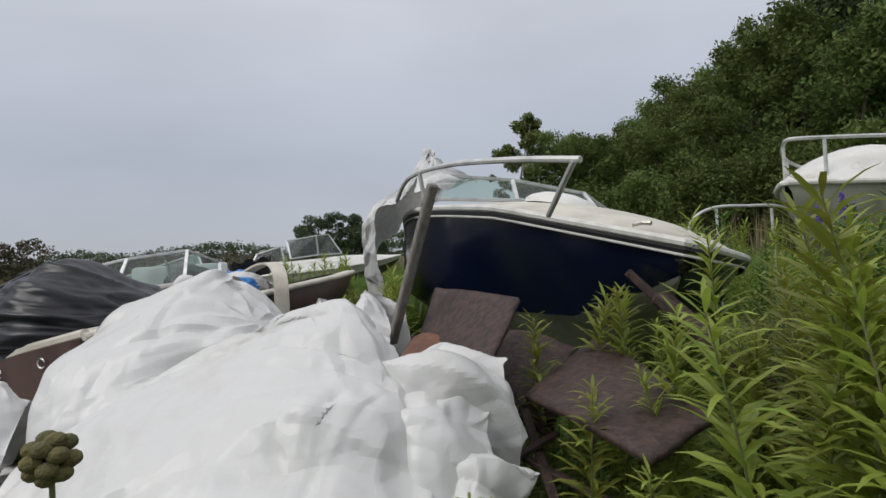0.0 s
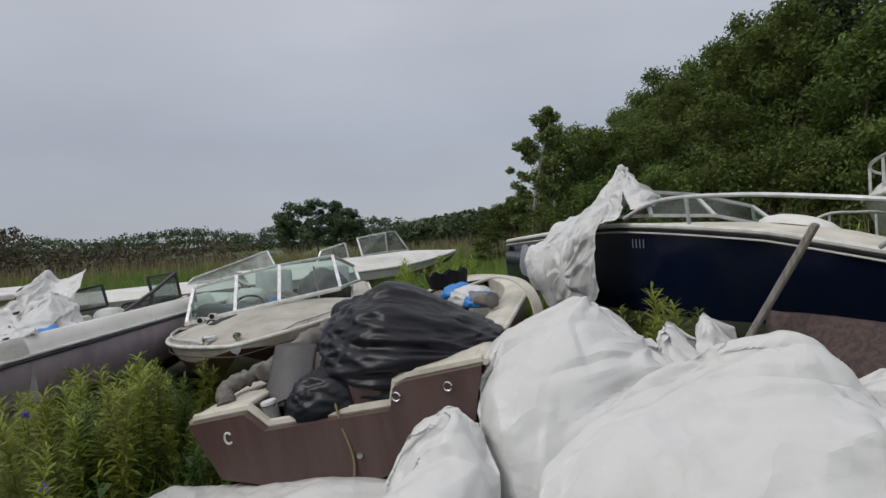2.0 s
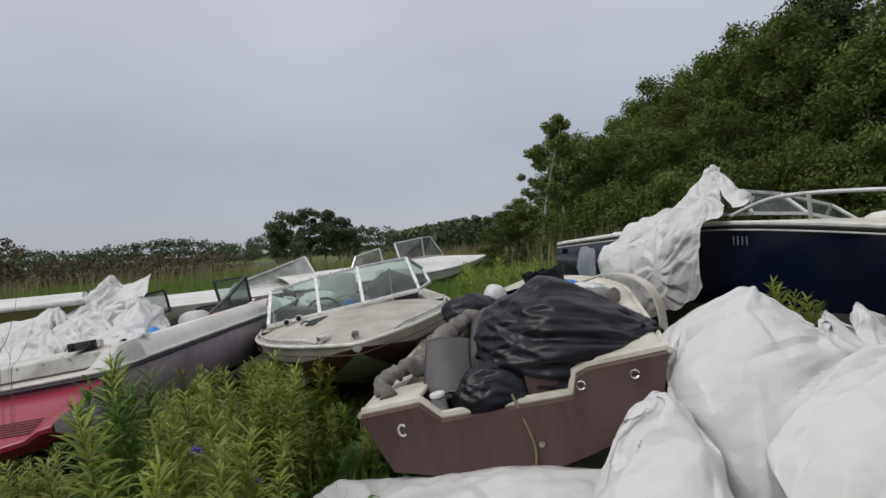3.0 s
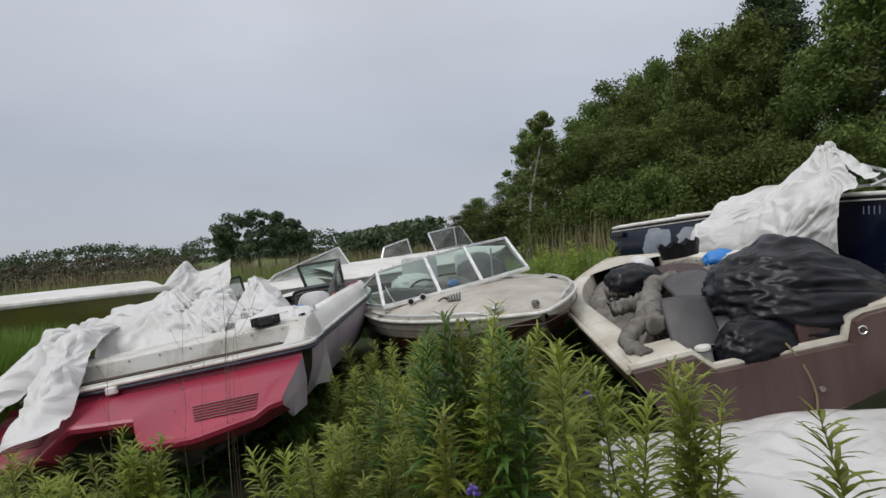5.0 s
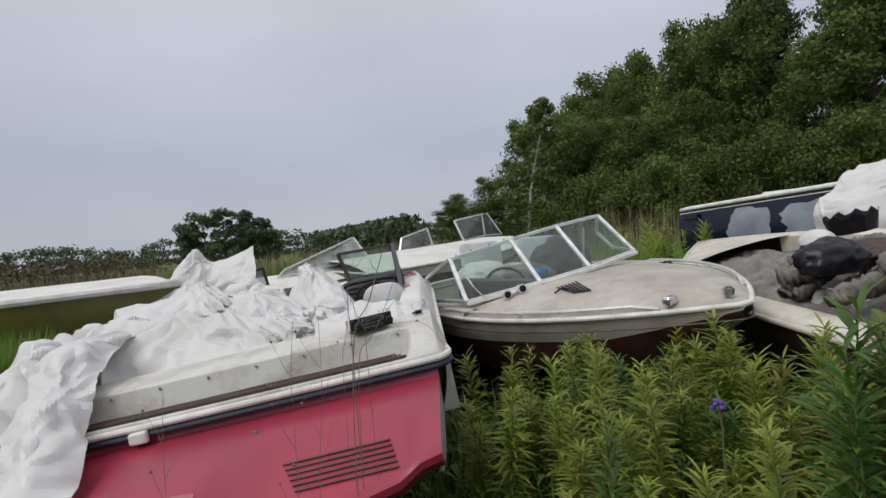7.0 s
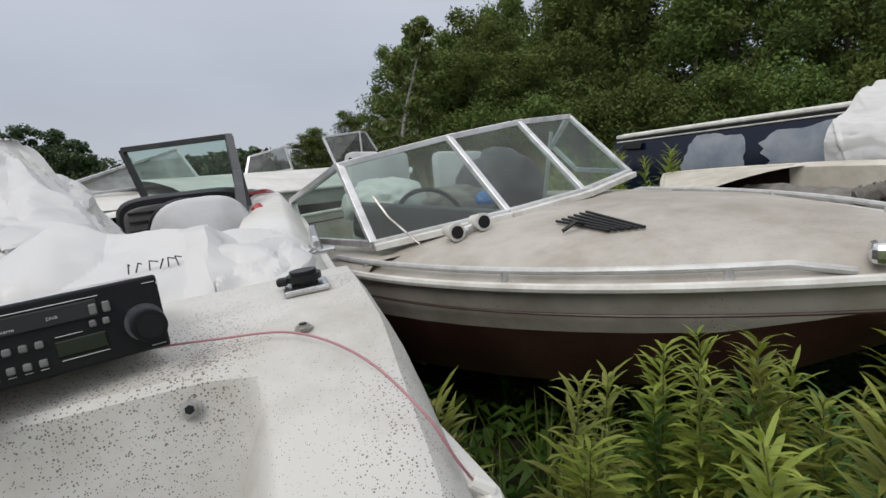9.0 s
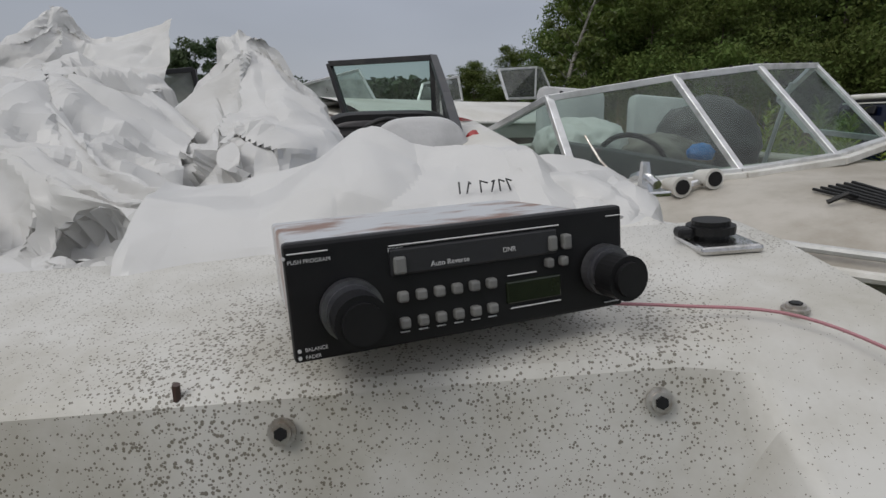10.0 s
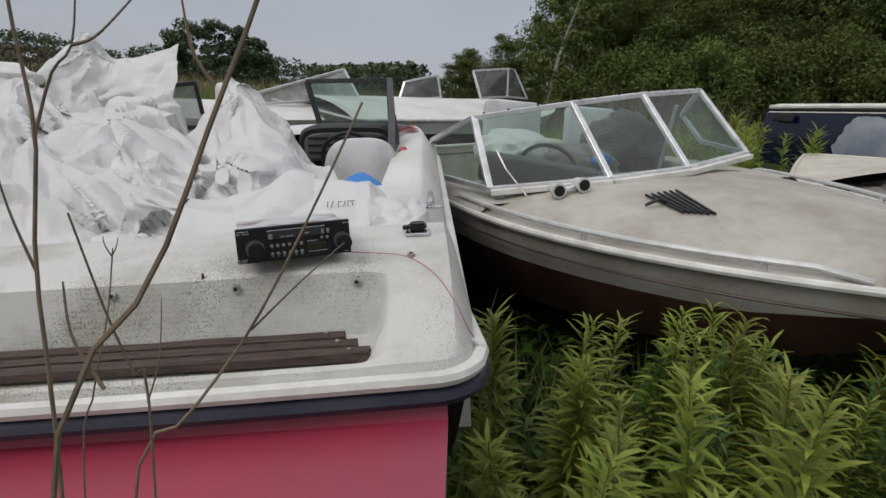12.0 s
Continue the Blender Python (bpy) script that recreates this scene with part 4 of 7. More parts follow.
for x in (-3.23, -3.115):
    p = deck_c(x, 7.12, 0.035)
    bm = tube([p + Vector((0, 0.05, 0)), p + Vector((0, 0.0, 0)), p + Vector((0.0, -0.035, 0.0))], [0.02, 0.028, 0.034], 14)
    h = part("horn_trumpet", bm, white_trim, horn, in_world=True, smooth=True)
    part("horn_grille", disc(0.024, 0.008, Matrix.Translation(p + Vector((0, -0.036, 0))) @ pose(0, 0, 0, 90), 14), black_plastic, horn, in_world=True)
for k in range(6):
    a, b = deck_c(-2.95 + 0.027 * k, 6.87, 0.008), deck_c(-2.96 + 0.015 * k, 6.6 - 0.014 * k, 0.008)
    part("vent_slat", bar(a, b, 0.012, 0.008), black_plastic, cream_boat, in_world=True)
part("wiper", tube([deck_c(-3.35, 7.16, 0.03), (-3.4, 7.32, 0.95), (-3.43, 7.4, 1.03)], 0.004, 6), steel, cream_boat, in_world=True)
part("deck_strap_eye", tube([deck_c(-3.03, 6.74, 0.012), deck_c(-2.99, 6.72, 0.03), deck_c(-2.95, 6.73, 0.012)], 0.007, 6), black_plastic, cream_boat, in_world=True)
# low grab rails along both sides of the bow
def c_rail(x0, u0, u1, side):
    pts = [M_C @ (hc.edge(u0 + (u1 - u0) * i / 16, side, -0.03) + Vector((0, 0, 0.04 if 0 < i < 16 else 0.015))) for i in range(17)]
    part("side_rail", tube(pts, 0.011, 8), alu_white, cream_boat, in_world=True, smooth=True)
    for i in (3, 9, 14):
        part("rail_foot", tube([pts[i], pts[i] - Vector((0, 0, 0.045))], 0.012, 8), alu, cream_boat, in_world=True)
c_rail(0, 0.56, 0.93, 1)
c_rail(0, 0.56, 0.93, -1)
part("bow_chock", block((0.1, 0.05, 0.05), Matrix.Translation(deck_c(-2.72, 5.98, 0.03)) @ pose(0, 0, 0, 0, 0, 30), 0.015), chrome, cream_boat, in_world=True)
part("bow_light", disc(0.03, 0.05, Matrix.Translation(deck_c(-2.47, 5.85, 0.03)), 14, 0.01), chrome, cream_boat, in_world=True)
# seats, wheel and litter behind the glass
for x, y, w in ((-2.95, 8.35, 0.42), (-2.3, 8.5, 0.42)):
    seat = part("seat", block((w, 0.42, 0.22), pose(x, y, 0.72, 0, 0, 6), 0.06), seat_vinyl, cream_boat, "grey vinyl bucket seat", in_world=True, smooth=True)
    part("backrest", block((w, 0.1, 0.5), pose(x, y + 0.24, 1.0, -8, 0, 6), 0.05), seat_vinyl, seat, in_world=True, smooth=True)
part("steering_wheel", tube([(-3.0 + 0.17 * math.cos(a), 7.78 + 0.06 * math.sin(a), 0.9 + 0.13 * math.sin(a)) for a in np.linspace(0, 2 * math.pi, 24)[:-1]], 0.012, 8, closed=True), black_plastic, cream_boat, in_world=True, smooth=True)
part("dashboard", block((1.35, 0.3, 0.16), pose(-2.75, 7.62, 0.85, 0, 6, 6), 0.04), dark_cloth, cream_boat, in_world=True, smooth=True)
part("windscreen_brace", tube([(-2.3, 7.75, 1.3), (-2.28, 7.85, 0.9)], 0.01, 8), alu, cream_boat, in_world=True)

# red-sterned sports boat
M_P = pose(-4.89, 5.78, 0.722, 0, -7.4, -9.7)
pink_boat = thing("sports_boat", M_P, "white sports boat with a faded red stern and torn wrap", "boat", "wrecked boats")
hp = Hull(4.9, 1.86, ((0, 0.0), (0.5, 0.05), (1, 0.1)), 0.85, -0.33, -0.6, 0.45, 0.6, 0.97, 2.2)
hp.shell(pink_boat, lilac, boot_white, None, "faded lilac side")
hp.deck(pink_boat, 0.56, 0.999, gel_white, 0.16)
hp.side_decks(pink_boat, 0.058, 0.57, 0.2, -0.3, gel_white, 0.17, slope=0.32)
def stern_section(x):
    """The stern's moulded top: lip, slatted tray, upright panel, ridge."""
    ax = abs(x)
    tray = [(-0.09, 0.0), (-0.089, 0.035), (-0.083, 0.052), (-0.075, 0.056), (-0.07, 0.045), (-0.066, 0.042), (0.03, 0.046), (0.037, 0.05), (0.060, 0.151), (0.065, 0.157), (0.08, 0.161), (0.2, 0.178), (0.27, 0.18), (0.285, 0.17), (0.29, -0.3)]
    solid = [(-0.09, 0.0), (-0.089, 0.035), (-0.083, 0.054), (-0.072, 0.066), (-0.055, 0.08), (-0.03, 0.098), (0.0, 0.115), (0.03, 0.132), (0.052, 0.148), (0.066, 0.158), (0.085, 0.166), (0.2, 0.178), (0.27, 0.18), (0.285, 0.175), (0.29, -0.3)]
    k = min(1, max(0, (ax - 0.735) / 0.05))
    k = k * k * (3 - 2 * k)
    out = []
    c = max(0, (ax - 0.845) / 0.077)
    for i, ((a, b), (e, f)) in enumerate(zip(tray, solid)):
        y, z = a + (e - a) * k, b + (f - b) * k
        y += 0.085 * (1 - math.sqrt(max(0, 1 - c * c))) * max(0, (0.12 - y) / 0.22)
        z = z * (1 - 0.85 * max(0, (ax - 0.88) / 0.042) ** 1.6) if z > 0 else z
        out.append((x, y + 0.02 * (1 - (ax / 0.92) ** 2) * -1 * (1 if i < 4 else 0), z))
    return out
xs_p = sorted({*np.linspace(-0.922, 0.922, 41), *np.linspace(0.72, 0.922, 26), *np.linspace(-0.922, -0.72, 26), 0.73, 0.735, 0.74, 0.75, 0.76, 0.77, 0.78, 0.79, -0.73, -0.745, -0.765, -0.785, 0.9, 0.91, -0.9})
part("stern_deck", grid_bm([stern_section(x) for x in xs_p]), gel_spot, pink_boat, "mildew-spotted white stern moulding", smooth=True, sharp=22)
lip = [Vector((x, stern_section(x)[0][1] - 0.004, 0)) for x in np.linspace(-0.922, 0.922, 161)]
port = [hp.edge(u, -1, 0.004) for u in np.linspace(0.98, 0.03, 30)]
star = [hp.edge(u, 1, 0.004) for u in np.linspace(0.03, 0.98, 30)]
run = port + lip + star
part("rub_rail", tube([p + Vector((0, -0.004, 0.004)) for p in run], 0.014, 8), navy_rubber, pink_boat, "navy rubber rub rail", smooth=True)
part("trim_bead", tube([p + Vector((0, -0.003, 0.032)) for p in run], 0.013, 8), white_trim, pink_boat, smooth=True)
part("rail_joiner", block((0.07, 0.03, 0.045), pose(-0.3, -0.135, 0.0), 0.008), white_trim, pink_boat)
# the red sloping stern with its two vented pads
def red_z(x, y):
    s = (-0.1 - y) / 0.6
    mid = max(0, 1 - max(0, abs(x + 0.13) - 0.18) / 0.1)
    base = -0.035 - (0.15 + 0.06 * min(1, max(0, (x + 0.3) / 0.6))) * s
    pad = 0
    for c in (0.47, -0.72):
        q = max(abs(x - c) / 0.24, abs(y + 0.45) / 0.17)
        pad -= 0.03 * min(1, max(0, (1.25 - q) / 0.25))
    return base + 0.09 * mid * s ** 1.2 + pad * (1 - mid)
def red_edge(x):
    """How far aft the red panel reaches."""
    mid = max(0, 1 - max(0, abs(x + 0.15) - 0.2) / 0.06)
    return -0.68 + 0.13 * mid + 0.185 * max(0, (x - 0.15) / 0.7) + 0.06 * min(1, max(0, (-x - 0.3) / 0.2))
rows = []
for x in np.linspace(-0.98, 0.862, 46):
    e = red_edge(x)
    ys_r = np.linspace(-0.1, e, 16)
    col = [(x * (1 - 0.055 * max(0, x) * (-0.1 - y) / (-0.1 - e)), y, red_z(x, y)) for y in ys_r]
    xe = col[-1][0]
    col = [(x, -0.088, 0.0)] + col + [(xe, e - 0.012, red_z(x, e) - 0.015), (xe, e - 0.008, red_z(x, e) - 0.04), (xe, e + 0.1, red_z(x, e) - 0.1)]
    rows.append(col)
part("stern_panel", grid_bm(rows), red_paint, pink_boat, "faded red sloping stern panel", smooth=True)
for sx in (0.862, -0.98):
    e = red_edge(sx)
    col = [(sx * (1 - 0.055 * max(0, sx) * (-0.1 - y) / (-0.1 - e)), y, red_z(sx, y)) for y in np.linspace(-0.1, e, 10)]
    part("panel_side", grid_bm([col, [(x * 0.99, y + 0.02, z - 0.05 - 0.25 * max(0, y - e)) for x, y, z in col], [(x * 0.96, max(y, -0.3), -0.33) for x, y, z in col]]), lilac if sx > 0 else red_paint, pink_boat)
for c in (0.47, -0.72):
    for k in range(6):
        y = -0.36 - 0.027 * k
        part("vent_slat", bar((c - 0.2 + 0.012 * k, y, red_z(c, y) + 0.004), (c + 0.18 + 0.005 * k, y, red_z(c, y) + 0.004), 0.011, 0.006), dark_brown, pink_boat)
part("drain_fitting", disc(0.01, 0.012, pose(0.15, -0.2, red_z(0.15, -0.2) + 0.005), 10), steel, pink_boat)
# teak slats in the tray
for y, x1 in ((-0.05, 0.75), (-0.018, 0.728), (0.014, 0.705)):
    bm = bmesh.new()
    n = 40
    rows = []
    for i in range(n + 1):
        x = -0.68 + (x1 + 0.68) * i / n
        w = [0.002 * noise.noise(Vector((x * 9, y * 50, k))) for k in range(4)]
        rows.append([(x, y - 0.0125 + w[0], 0.049), (x, y - 0.012 + w[1], 0.062 + w[2]), (x, y + 0.012 + w[3], 0.062 + w[2]), (x, y + 0.0125, 0.049)])
    g = grid_bm(rows, close_v=True)
    g.faces.new([v for v in list(g.verts)[-4:]])
    part("slat", g, teak, pink_boat, "rotting brown teak slat")
    for x in (x1 - 0.03, x1 - 0.55):
        part("screw", disc(0.0035, 0.004, pose(x, y, 0.064), 8), steel, pink_boat)
def bolt(p, m):
    b = part("bolt", disc(0.0075, 0.006, Matrix.Translation(p) @ m, 14, 0.002), steel, pink_boat)
    part("bolt_socket", disc(0.0036, 0.006, Matrix.Translation(p) @ m @ pose(0, 0, 0.001), 6), black_plastic, b)
for x in (-0.47, -0.27, -0.07, 0.13, 0.33, 0.53, 0.727):
    bolt(Vector((x, 0.053, 0.136)), pose(0, 0, 0, 76))
bolt(Vector((0.818, 0.086, 0.168)), pose(0, 0, 0))
for i, u in enumerate((0.09, 0.12, 0.15, 0.19, 0.23, 0.28)):
    e = hp.edge(u, 1)
    part("side_screw", disc(0.006, 0.006, Matrix.Translation(e + Vector((-0.035, 0, 0.1))) @ pose(0, 0, 0, 0, 70), 10), steel, pink_boat)
part("pin", tube([(0.475, 0.064, 0.15), (0.477, 0.062, 0.163)], 0.0022, 6), dark_brown, pink_boat)
# filler cap, cleat
cap = part("filler_cap", block((0.046, 0.05, 0.006), pose(0.83, 0.2, 0.179), 0.003), chrome, pink_boat, "chrome filler plate")
part("cap", disc(0.018, 0.014, pose(0.83, 0.21, 0.188), 18, 0.004), black_plastic, cap, "black screw cap")
part("cap_tab", block((0.012, 0.014, 0.008), pose(0.808, 0.208, 0.187), 0.003), black_plastic, cap)
cl = part("deck_cleat", tube([(0.86, 0.385, 0.196), (0.86, 0.405, 0.201), (0.86, 0.435, 0.201), (0.86, 0.455, 0.196)], 0.005, 8), chrome, pink_boat, "chrome mooring cleat")
part("cleat_horn", tube([(0.86, 0.42, 0.18), (0.86, 0.42, 0.218)], [0.01, 0.005], 8), chrome, cl)
part("cleat_base", block((0.05, 0.03, 0.006), pose(0.86, 0.42, 0.182), 0.002), chrome, cl)
# black-framed windscreen
windscreen(pink_boat, [(-4.22, 8.3, 1.02), (-3.83, 8.1, 1.05)], [(-4.304, 8.37, 1.262), (-3.862, 8.08, 1.306)], black_paint, glass_clear, 0.03)
windscreen(pink_boat, [(-3.83, 8.1, 1.05), (-3.88, 7.55, 1.0), (-3.95, 7.1, 0.985)], [(-3.862, 8.08, 1.306), (-3.9, 7.6, 1.14), (-3.955, 7.12, 1.0)], black_paint, glass_smoke, 0.035)
windscreen(pink_boat, [(-5.3, 8.45, 0.9), (-4.9, 8.6, 0.95)], [(-5.35, 8.4, 1.12), (-4.95, 8.6, 1.2)], black_paint, glass_hazy, 0.03)
windscreen(pink_boat, [(-5.5, 7.4, 0.86), (-5.3, 8.45, 0.9)], [(-5.5, 7.4, 0.9), (-5.35, 8.4, 1.12)], black_paint, glass_smoke, 0.03)
def arch(w, h, d, m, n=20, power=3.0):
    """A slab with an arched top, d deep, its foot at the origin of m."""
    prof = [(-w / 2, 0.0)] + [(w / 2 * -math.cos(a) * (abs(math.cos(a)) ** (2 / power - 1) if abs(math.cos(a)) > 1e-6 else 0), h * (0.35 + 0.65 * math.sin(a) ** (2 / power))) for a in np.linspace(0.0, math.pi, n)] + [(w / 2, 0.0)]
    rows = [[(x * k, y, h * 0.4 + (z - h * 0.4) * k) for x, z in prof] for y, k in ((-d / 2, 0.02), (-d / 2, 0.9), (-d / 2 * 0.85, 0.97), (-d / 4, 1), (d / 4, 1), (d / 2 * 0.85, 0.97), (d / 2, 0.9), (d / 2, 0.02))]
    bm = grid_bm(rows)
    bm.transform(m)
    return bm
M_D = pose(-4.06, 7.9, 0.86, 0, -5, -10)
dash = part("dashboard", arch(0.5, 0.21, 0.3, M_D, power=5.0), black_plastic, pink_boat, "black moulded dashboard hood", in_world=True, smooth=True)
part("instrument_recess", arch(0.42, 0.15, 0.02, M_D @ pose(0, -0.155, 0.025), power=5.0), dark_cloth, dash, in_world=True, smooth=True)
for k in range(4):
    part("dash_ridge", bar(M_D @ Vector((-0.19, -0.168, 0.045 + 0.035 * k)), M_D @ Vector((0.19, -0.168, 0.045 + 0.035 * k)), 0.01), black_plastic, dash, in_world=True)
part("steering_wheel", tube([M_D @ Vector((0.02 + 0.13 * math.cos(a), -0.24 - 0.03 * math.sin(a), 0.06 + 0.12 * math.sin(a))) for a in np.linspace(0, 2 * math.pi, 24)[:-1]], 0.01, 8, closed=True), black_plastic, pink_boat, in_world=True, smooth=True)
seat = part("seat_back", arch(0.3, 0.3, 0.13, pose(-4.05, 7.12, 0.765, -6, -6, -10), power=3.2), seat_vinyl, pink_boat, "rounded white seat back", in_world=True, smooth=True)
part("seat_edge", tube(curve_points([(-3.88, 7.12, 0.78), (-3.87, 7.14, 0.95), (-3.9, 7.2, 1.02)], 10), 0.02, 8), red_mark, seat, in_world=True, smooth=True)
for k in range(5):
    a = M_P @ (hp.edge(0.47 + 0.022 * k, 1) + Vector((-0.1, 0, 0.175)))
    b = M_P @ (hp.edge(0.485 + 0.022 * k, 1) + Vector((-0.2, 0, 0.178)))
    part("red_decal_bar", bar(a, b, 0.05, 0.003), red_mark, pink_boat, in_world=True)

# olive boat
M_O = pose(-5.95, 8.75, 1.17, 0, 0, 118)
olive_boat = thing("speedboat", M_O, "olive and white speedboat lying in the grass", "boat", "wrecked boats")
ho = Hull(4.6, 1.9, ((0, 0.0), (0.6, -0.02), (1, -0.1)), 0.85, -0.4, -0.7, 0.45, 0.6, 0.95, 2.2)
ho.shell(olive_boat, olive, olive, olive, "olive green side")
ho.deck(olive_boat, 0.0, 0.999, gel_white, 0.06)
ho.rub_rail(olive_boat, white_trim, 0.03)
part("transom_plate", block((0.4, 0.01, 0.08), pose(0.35, -0.02, -0.14), 0.004), grey_cloth, olive_boat)
oc = [M_O @ Vector(p) for p in ((-0.7, 1.7, 0.05), (-0.6, 2.4, 0.05), (0.6, 2.4, 0.05), (0.7, 1.7, 0.05))]
ot = [p + Vector((0.05, 0.05, 0.14)) for p in oc]
windscreen(olive_boat, oc, ot, alu_white, glass_smoke, 0.025)

# boat far behind
M_F = pose(-4.3, 11.35, 0.98, 0, 3, -59.5)
far_boat = thing("bowrider", M_F, "weathered white bowrider with open windscreen panes", "boat", "wrecked boats")
hf = Hull(4.3, 1.8, ((0, 0.0), (0.6, 0.08), (1, 0.2)), 0.85, -0.35, -0.7, 0.45, 0.6, 0.95, 2.2)
hf.shell(far_boat, dark_brown, dark_brown, dark_brown, band=gel_white)
hf.deck(far_boat, 0.0, 0.999, gel_white, 0.14)
hf.rub_rail(far_boat, white_trim, 0.02)
windscreen(far_boat, [(-2.28, 11.8, 1.24), (-1.86, 12.05, 1.28), (-1.5, 12.3, 1.28)], [(-2.37, 11.93, 1.55), (-1.88, 12.06, 1.62), (-1.72, 12.3, 1.63)], alu, glass_smoke, 0.03)
windscreen(far_boat, [(-3.2, 12.35, 1.12), (-2.62, 12.5, 1.2)], [(-3.12, 12.5, 1.36), (-2.68, 12.55, 1.48)], alu, glass_smoke, 0.03)

# boat behind the red-sterned one
M_G = pose(-6.9, 10.4, 0.85, 0, 0, -62)
grey_boat = thing("motorboat", M_G, "pale motorboat with a hazy raked windscreen", "boat", "wrecked boats")
hg = Hull(4.2, 1.7, ((0, 0.0), (0.6, 0.04), (1, 0.1)), 0.85, -0.35, -0.7, 0.45, 0.6, 0.95, 2.2)
hg.shell(grey_boat, boot_white, boot_white, boot_white)
hg.deck(grey_boat, 0.0, 0.999, gel_white, 0.12)
windscreen(grey_boat, [(-5.0, 11.0, 0.98), (-3.75, 11.7, 1.12)], [(-4.9, 11.05, 1.08), (-3.93, 11.86, 1.43)], alu, glass_hazy, 0.03)

# white boat by the wood
M_W = pose(8.1, 10.0, 1.45, 0, 0, 116)
white_boat = thing("day_cruiser", M_W, "white day cruiser with a bow rail by the wood", "boat", "wrecked boats")
hw = Hull(4.6, 2.3, ((0, 0.0), (0.6, 0.1), (1, 0.25)), 0.85, -0.6, -1.2, 0.45, 0.8, 0.95, 2.2)
hw.shell(white_boat, boot_white, boot_white, boot_white)
hw.deck(white_boat, 0.0, 0.999, gel_white, 0.5)
hw.rub_rail(white_boat, white_trim, 0.03)
wp = [M_W @ (hw.edge(u, s, -0.08) + Vector((0, 0, 0.45))) for s, us in ((1, (0.55, 0.65, 0.75, 0.85, 0.93, 0.97)), (-1, (0.97, 0.93, 0.85, 0.75, 0.65, 0.55))) for u in us]
rail(white_boat, wp, 0.02, alu_white, "bow_rail", [(wp[k], wp[k] - Vector((0, 0, 0.42))) for k in (0, 2, 4, 7, 9, 11)])

bent = thing("bent_railing", pose(3.0, 8.0, 0), "bent aluminium railing standing in the weeds", "railing")
rail(bent, [(2.95, 8.0, 0.8), (3.0, 8.0, 1.3), (3.2, 8.0, 1.48), (3.6, 8.1, 1.5), (4.1, 8.15, 1.42), (4.3, 8.2, 0.9)], 0.016, alu_white, "top_rail", [((3.3, 8.03, 1.49), (3.3, 8.0, 0.05)), ((3.9, 8.13, 1.46), (3.9, 8.1, 0.05))])


# ---- the car stereo on the red-sterned boat ----
XA = Vector((0.985, 0.145, 0.1)).normalized()
ZA = Vector((-0.1, 0.1, 1.0))
ZA = (ZA - XA * ZA.dot(XA)).normalized()
YA = ZA.cross(XA)
M_S = Matrix.Translation((-4.288, 5.742, 1.010)) @ Matrix((XA, YA, ZA)).transposed().to_4x4()
stereo = thing("car_stereo", M_S, "black cassette car stereo resting on the boat's stern", "car stereo")
FW, FH = 0.18, 0.056
part("chassis", block((0.172, 0.13, 0.048), pose(0, 0.07, 0), 0.002), rusty_tin, stereo, "scratched metal chassis")
face = part("faceplate", block((FW, 0.008, FH), pose(0, 0.0, 0), 0.002), black_plastic, stereo, "glossy black faceplate")
part("cassette_slot", block((0.09, 0.003, 0.013), pose(0.003, -0.0045, 0.0135), 0.001), black_paint, face)
part("slot_edge", bar((-0.042, -0.005, 0.0215), (0.05, -0.005, 0.0215), 0.0008), print_grey, face)
for x, r in ((-0.0625, 0.0145), (0.0755, 0.0138)):
    ring = part("knob_ring", disc(r, 0.01, pose(x, -0.009, -0.005, 90), 28, 0.002), ring_metal, face, "grey metal tone ring")
    part("knob", disc(r * 0.86, 0.024, pose(x + 0.001, -0.018, -0.007, 90), 28, 0.003), black_plastic, ring, "black volume knob")
key_grey = material("key_grey", (0.19, 0.19, 0.18), (0.13, 0.13, 0.125), 40, 0.5, bump=0)
def key(x, z, w, h, mat=None):
    k = part("button", block((w, 0.005, h), pose(x, -0.0055, z), 0.0012), mat or key_grey, face, "pale square button")
for r, z in enumerate((-0.0035, -0.0165)):
    for c in range(6):
        key(-0.037 + 0.0093 * c, z, 0.0052, 0.0052)
key(-0.0375, 0.012, 0.0062, 0.0085)
key(0.045, 0.0125, 0.005, 0.008)
key(0.0535, 0.0125, 0.005, 0.008)
key(0.043, 0.0025, 0.0045, 0.005)
key(0.0515, 0.0025, 0.0045, 0.005)
part("display", block((0.032, 0.003, 0.012), pose(0.034, -0.004, -0.0105), 0.001), lcd, face, "dim green display window")
RX = pose(0, 0, 0, 90)
for body, size, x, z in (("EJECT", 0.003, -0.0425, 0.0185), ("Auto Reverse", 0.0036, -0.022, 0.0095), ("DNR", 0.0034, 0.0165, 0.0115), ("BALANCE", 0.0024, -0.085, -0.0225), ("FADER", 0.0024, -0.085, -0.026),
                         ("PUSH PROGRAM", 0.0026, -0.0885, 0.0185)):
    slab_text(body, size, Matrix.Translation((x, -0.0063 if body in ("Auto Reverse", "DNR") else -0.0045, z)) @ RX, print_grey, face)
for x0, x1, z in ((-0.0885, -0.07, 0.0232), (0.019, 0.036, -0.0015), (0.02, 0.05, -0.0188), (0.079, 0.088, 0.023), (0.077, 0.087, -0.0245)):
    part("printing_bar", bar((x0, -0.0046, z), (x1, -0.0046, z), 0.0012, 0.0006), print_grey, face)
for c in range(6):
    part("printing_bar", bar((-0.0395 + 0.0093 * c, -0.0046, -0.0212), (-0.0345 + 0.0093 * c, -0.0046, -0.0212), 0.001, 0.0006), print_grey, face)
